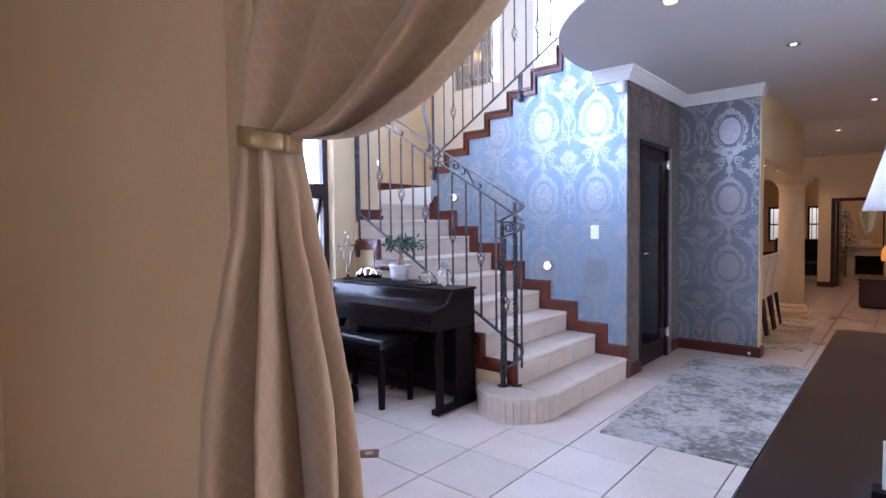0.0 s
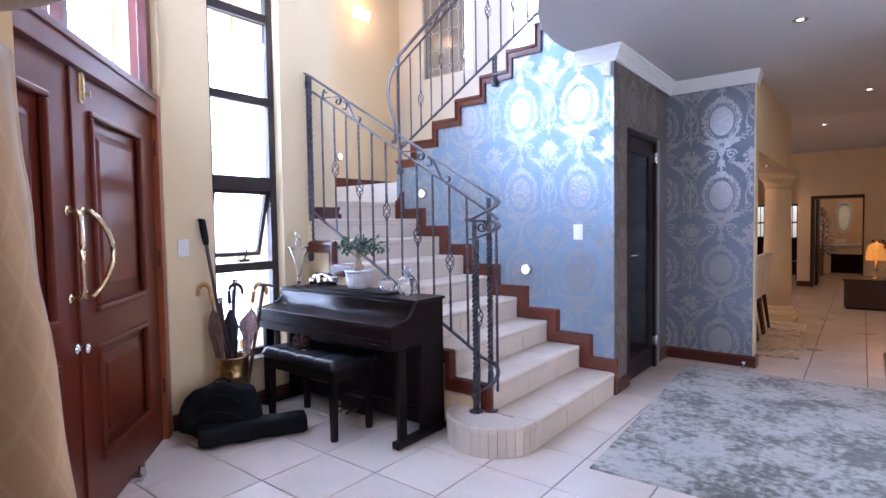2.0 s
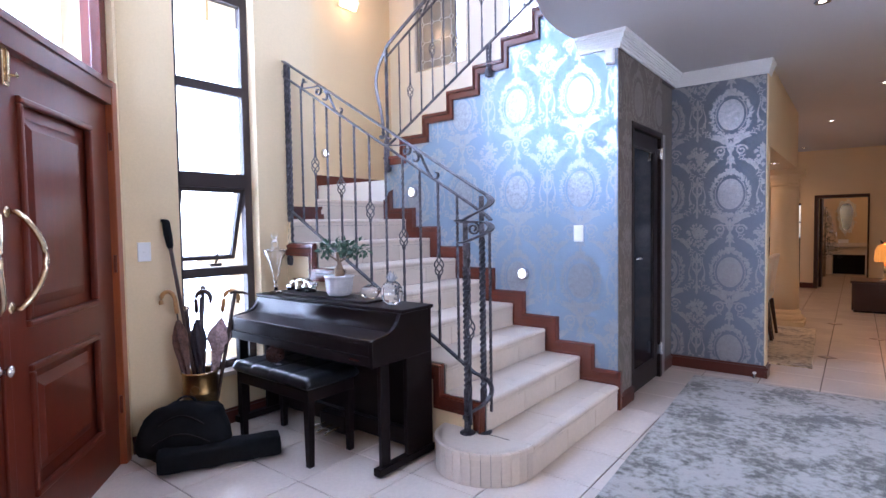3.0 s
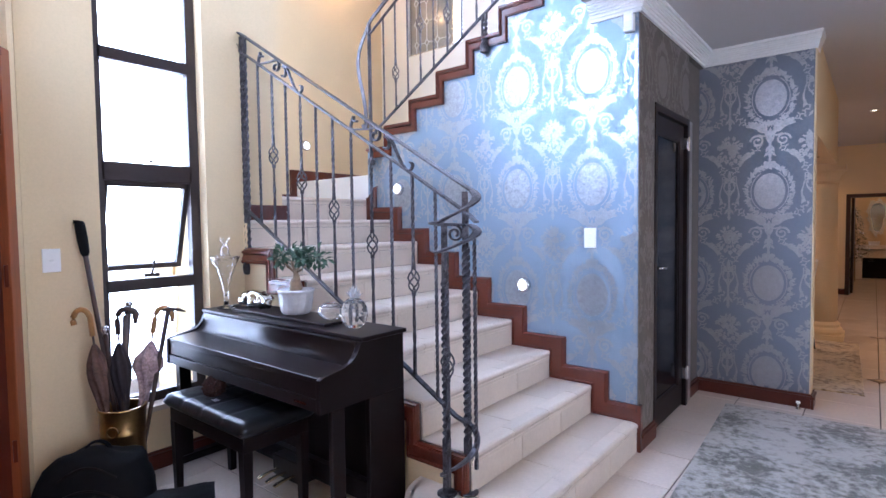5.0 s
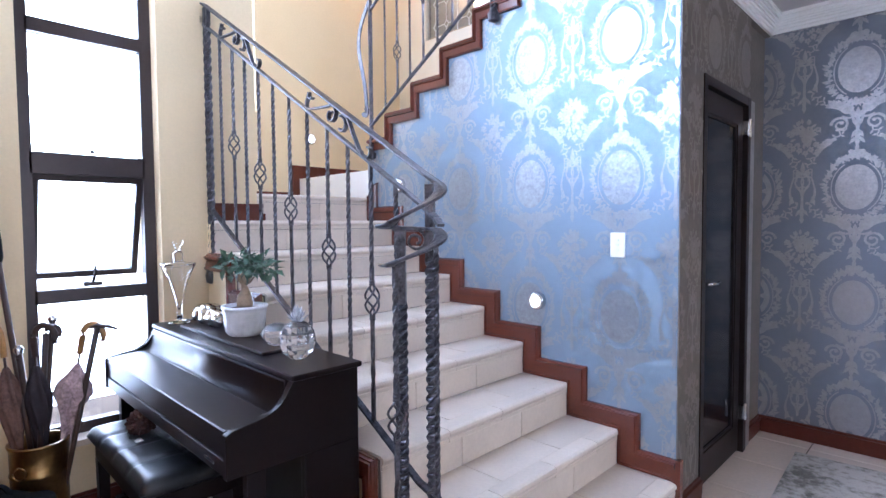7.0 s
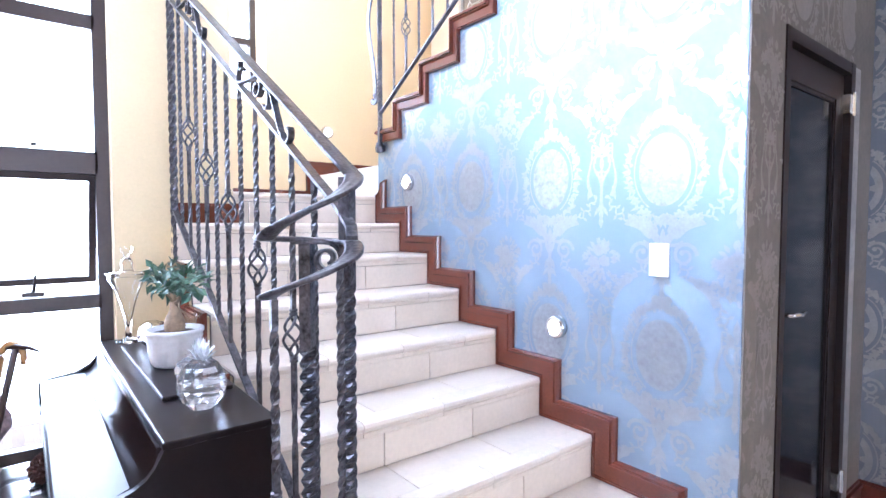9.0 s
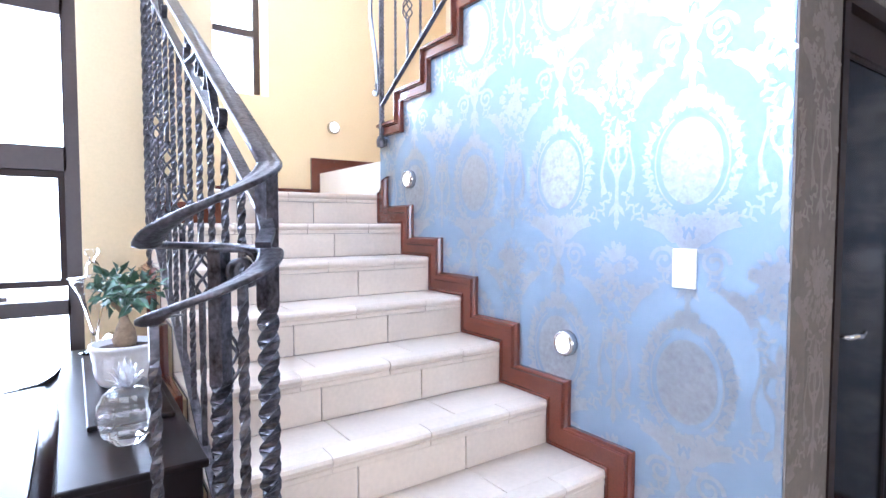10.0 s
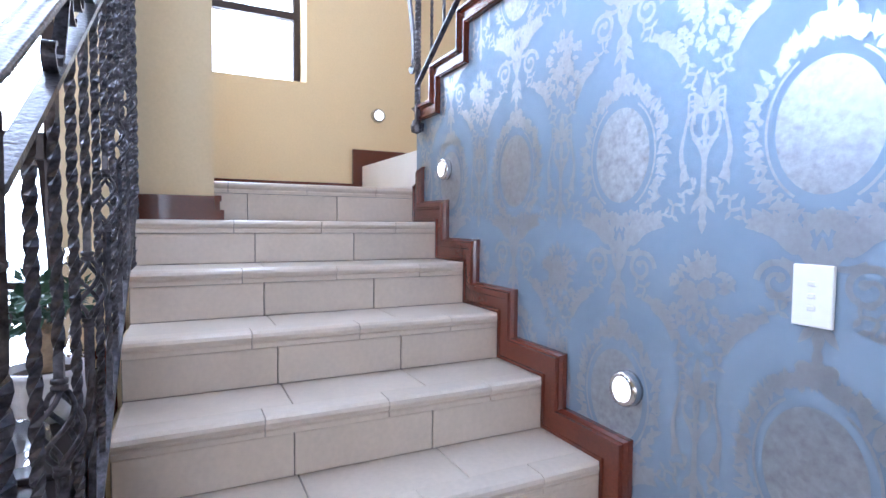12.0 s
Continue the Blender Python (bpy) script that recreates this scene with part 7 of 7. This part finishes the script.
def fold(u, seed):
    w = math.sin(2 * math.pi * 3.6 * u + 0.6 * seed)
    return math.copysign(abs(w) ** 0.75, w) * 0.95 + math.sin(2 * math.pi * 6.7 * u + 1.7 + seed) * 0.16 + math.sin(2 * math.pi * 1.6 * u + 2.0) * 0.30


def wrinkle(p, a):
    return a * (noise.noise((p.x * 16, p.z * 6, 1.3)) + 0.6 * noise.noise((p.x * 34, p.z * 15, 7.1)))


def lower_point(u, v):
    """v: 0 at the tie, 1 at the floor."""
    z = TIEZ - v * (TIEZ - 0.015)
    s = min(1, v / 0.38)
    s = s * s * (3 - 2 * s)
    a = Vector((-0.884 - 0.040 * s, 0.474 - 0.055 * s, z))
    c_ = Vector((-0.800 + 0.10 * s + 0.03 * v, 0.495, z))
    b_ = Vector((-0.892 + 0.255 * v ** 0.85 * (1 - 0.15 * v), 0.615 + 0.02 * min(1, 2 * v), z))
    ku = min(1, max(0, u + 0.014 * math.sin(7 * v + 9 * u) * s))
    amp = (0.014 + 0.060 * s) * (1 - 0.55 * u * u) * (0.4 + 0.6 * min(1, 3 * u))
    p = a * (1 - ku) ** 2 + c_ * 2 * ku * (1 - ku) + b_ * ku * ku
    tan = ((c_ - a) * (1 - ku) + (b_ - c_) * ku).normalized()
    w = amp * fold(u, 0.35 * v) + wrinkle(p, 0.007)
    p += Vector((tan.y, -tan.x, 0)) * w
    if u < 0.5:
        p.y = min(p.y, 0.448 + 2.5 * max(0.0, p.x + 0.90))
    elif p.y < 0.64:
        p.x = max(p.x, -0.898)
    return p


def upper_point(u, v):
    """v: 0 at the tie, 1 at the rod."""
    p0 = Vector((-0.884 + 0.070 * u, 0.474 + 0.09 * u, TIEZ))
    p1 = Vector((-0.90 + 0.52 * u ** 1.1, 0.50 + 0.22 * u, 1.86 - 0.45 * u ** 0.6))
    p2 = Vector((-0.898 + 1.0 * u, 0.57 + 0.07 * u, 2.46))
    p = p0 * (1 - v) ** 2 + p1 * 2 * v * (1 - v) + p2 * v * v
    s = min(1, v / 0.25)
    amp = 0.016 + 0.034 * s * (0.35 + 0.65 * u)
    belly = -0.008 * math.sin(math.pi * min(1, v * 1.4)) * u
    p.x = max(-0.898, p.x)
    p.y += belly + amp * fold(u, 0.8 * v)
    p.z += 0.012 * math.sin(2 * math.pi * 6 * u + 3 * v) * s
    p.y += wrinkle(p, 0.010 * s)
    return p


def drape(fn, name, nu, nv, height):
    bm = bmesh.new()
    uvl = bm.loops.layers.uv.new("UVMap")
    g = [[bm.verts.new(fn(i / nu, j / nv)) for i in range(nu + 1)] for j in range(nv + 1)]
    for j in range(nv):
        for i in range(nu):
            f = bm.faces.new((g[j][i], g[j][i + 1], g[j + 1][i + 1], g[j + 1][i]))
            for lp, (a, c) in zip(f.loops, ((i, j), (i + 1, j), (i + 1, j + 1), (i, j + 1))):
                lp[uvl].uv = (a / nu * 1.25, c / nv * height)
    o = part(name, bm, M_CURT, cur, round_=True)
    md = o.modifiers.new("thickness", "SOLIDIFY")
    md.thickness = 0.003
    return o


drape(lower_point, "hanging_folds", 150, 60, 1.45)
drape(upper_point, "swag_folds", 150, 70, 1.3)
bm = bmesh.new()
loop = []
for k in range(49):
    a = 2 * math.pi * k / 48
    loop.append((-0.852 + 0.044 * math.cos(a), 0.518 + 0.056 * math.sin(a), TIEZ - 0.004 - 0.010 * math.cos(a)))
sweep(bm, loop, [(-0.003, -0.017), (0.001, -0.017), (0.003, -0.010), (0.003, 0.010), (0.001, 0.017), (-0.003, 0.017)])
part("tieback", bm, material("gold_satin", (0.28, 0.17, 0.06), 0.42, 0.3, vary=0.15, scale=20, fine=150, bump=0.2), cur, "gold satin tieback band", True)
bm = bmesh.new()
sweep(bm, [(-0.90, 0.60, 2.44), (1.29, 0.60, 2.44)], ring_section(0.014, 10))
tagged(mesh_ob("curtain_rod", bm, M_OLDBRASS, True), "brass curtain rod across the opening", "curtain rod")

# ---- outdoors ----
for nm, (x0, y0, z0, x1, y1, z1) in (("backdrop", (-8.1, -4, -0.3, -8.0, 9, 9)), ("backdrop", (-8, -8.1, -0.3, 6, -8.0, 9)), ("backdrop", (-8, 9.0, 3.1, 4, 9.1, 9)), ("backdrop", (6.0, -8, -0.3, 6.1, 9, 9))):
    bm = bmesh.new()
    box(bm, x0, y0, z0, x1, y1, z1)
    setting(nm, bm, M_DAY, "bright hazy daylight outside the windows", "backdrop")
bm = bmesh.new()
box(bm, -60, -60, -0.32, 60, 60, -0.22)
setting("ground", bm, M_WHITEWALL, "pale paved ground outside the house", "ground")

# ---- floor tiles ----
T0X, T0Y, TP = -2.35, 2.02, 0.4195
bm = bmesh.new()
box(bm, 0.0034, 0.0034, -0.008, TP - 0.0034, TP - 0.0034, 0.0)
bevelled(bm, 0.0018, 1)
me = bpy.data.meshes.new("tile")
bm.to_mesh(me)
bm.free()
me.materials.append(M_TILE)
rest = bmesh.new()
count = 0
for i in range(-9, 13):
    for j in range(-14, 37):
        x, y = T0X + TP * i, T0Y + TP * j
        cxx, cyy = x + TP / 2, y + TP / 2
        if cxx < XW - 0.35 and cyy < 6:
            continue
        if cxx > 2.7 or cyy > 17.2 or cxx < -6:
            continue
        near = -4.0 < cxx < 0.3 and 0.4 < cyy < 10.6
        if near and count < 300:
            if cxx < -1.95 and cyy > 3.3 and cyy < 6.0:
                continue
            ob = new("tile", me)
            ob.location = (x, y, 0)
            ob.parent = floor
            count += 1
        else:
            box(rest, x + 0.0034, y + 0.0034, -0.008, x + TP - 0.0034, y + TP - 0.0034, 0.0)
ob = mesh_ob("far_tiles", rest, M_TILE)
ob.parent = floor
ob["kind"] = "stuff"
for i, j in ((0, 0), (4, 12), (5, 15), (4, 17), (5, 20), (6, 12), (2, -3)):
    x, y = T0X + TP * i, T0Y + TP * j
    bm = bmesh.new()
    prism(bm, [(x - 0.08, y), (x, y - 0.08), (x + 0.08, y), (x, y + 0.08)], "z", -0.004, 0.0022)
    o = mesh_ob("inlay", bm, M_INLAY)
    o.parent = floor
    bm = bmesh.new()
    prism(bm, [(x - 0.033, y), (x, y - 0.033), (x + 0.033, y), (x, y + 0.033)], "z", 0.0, 0.0036)
    o2 = mesh_ob("inlay_centre", bm, M_INLAYC)
    o2.parent = o
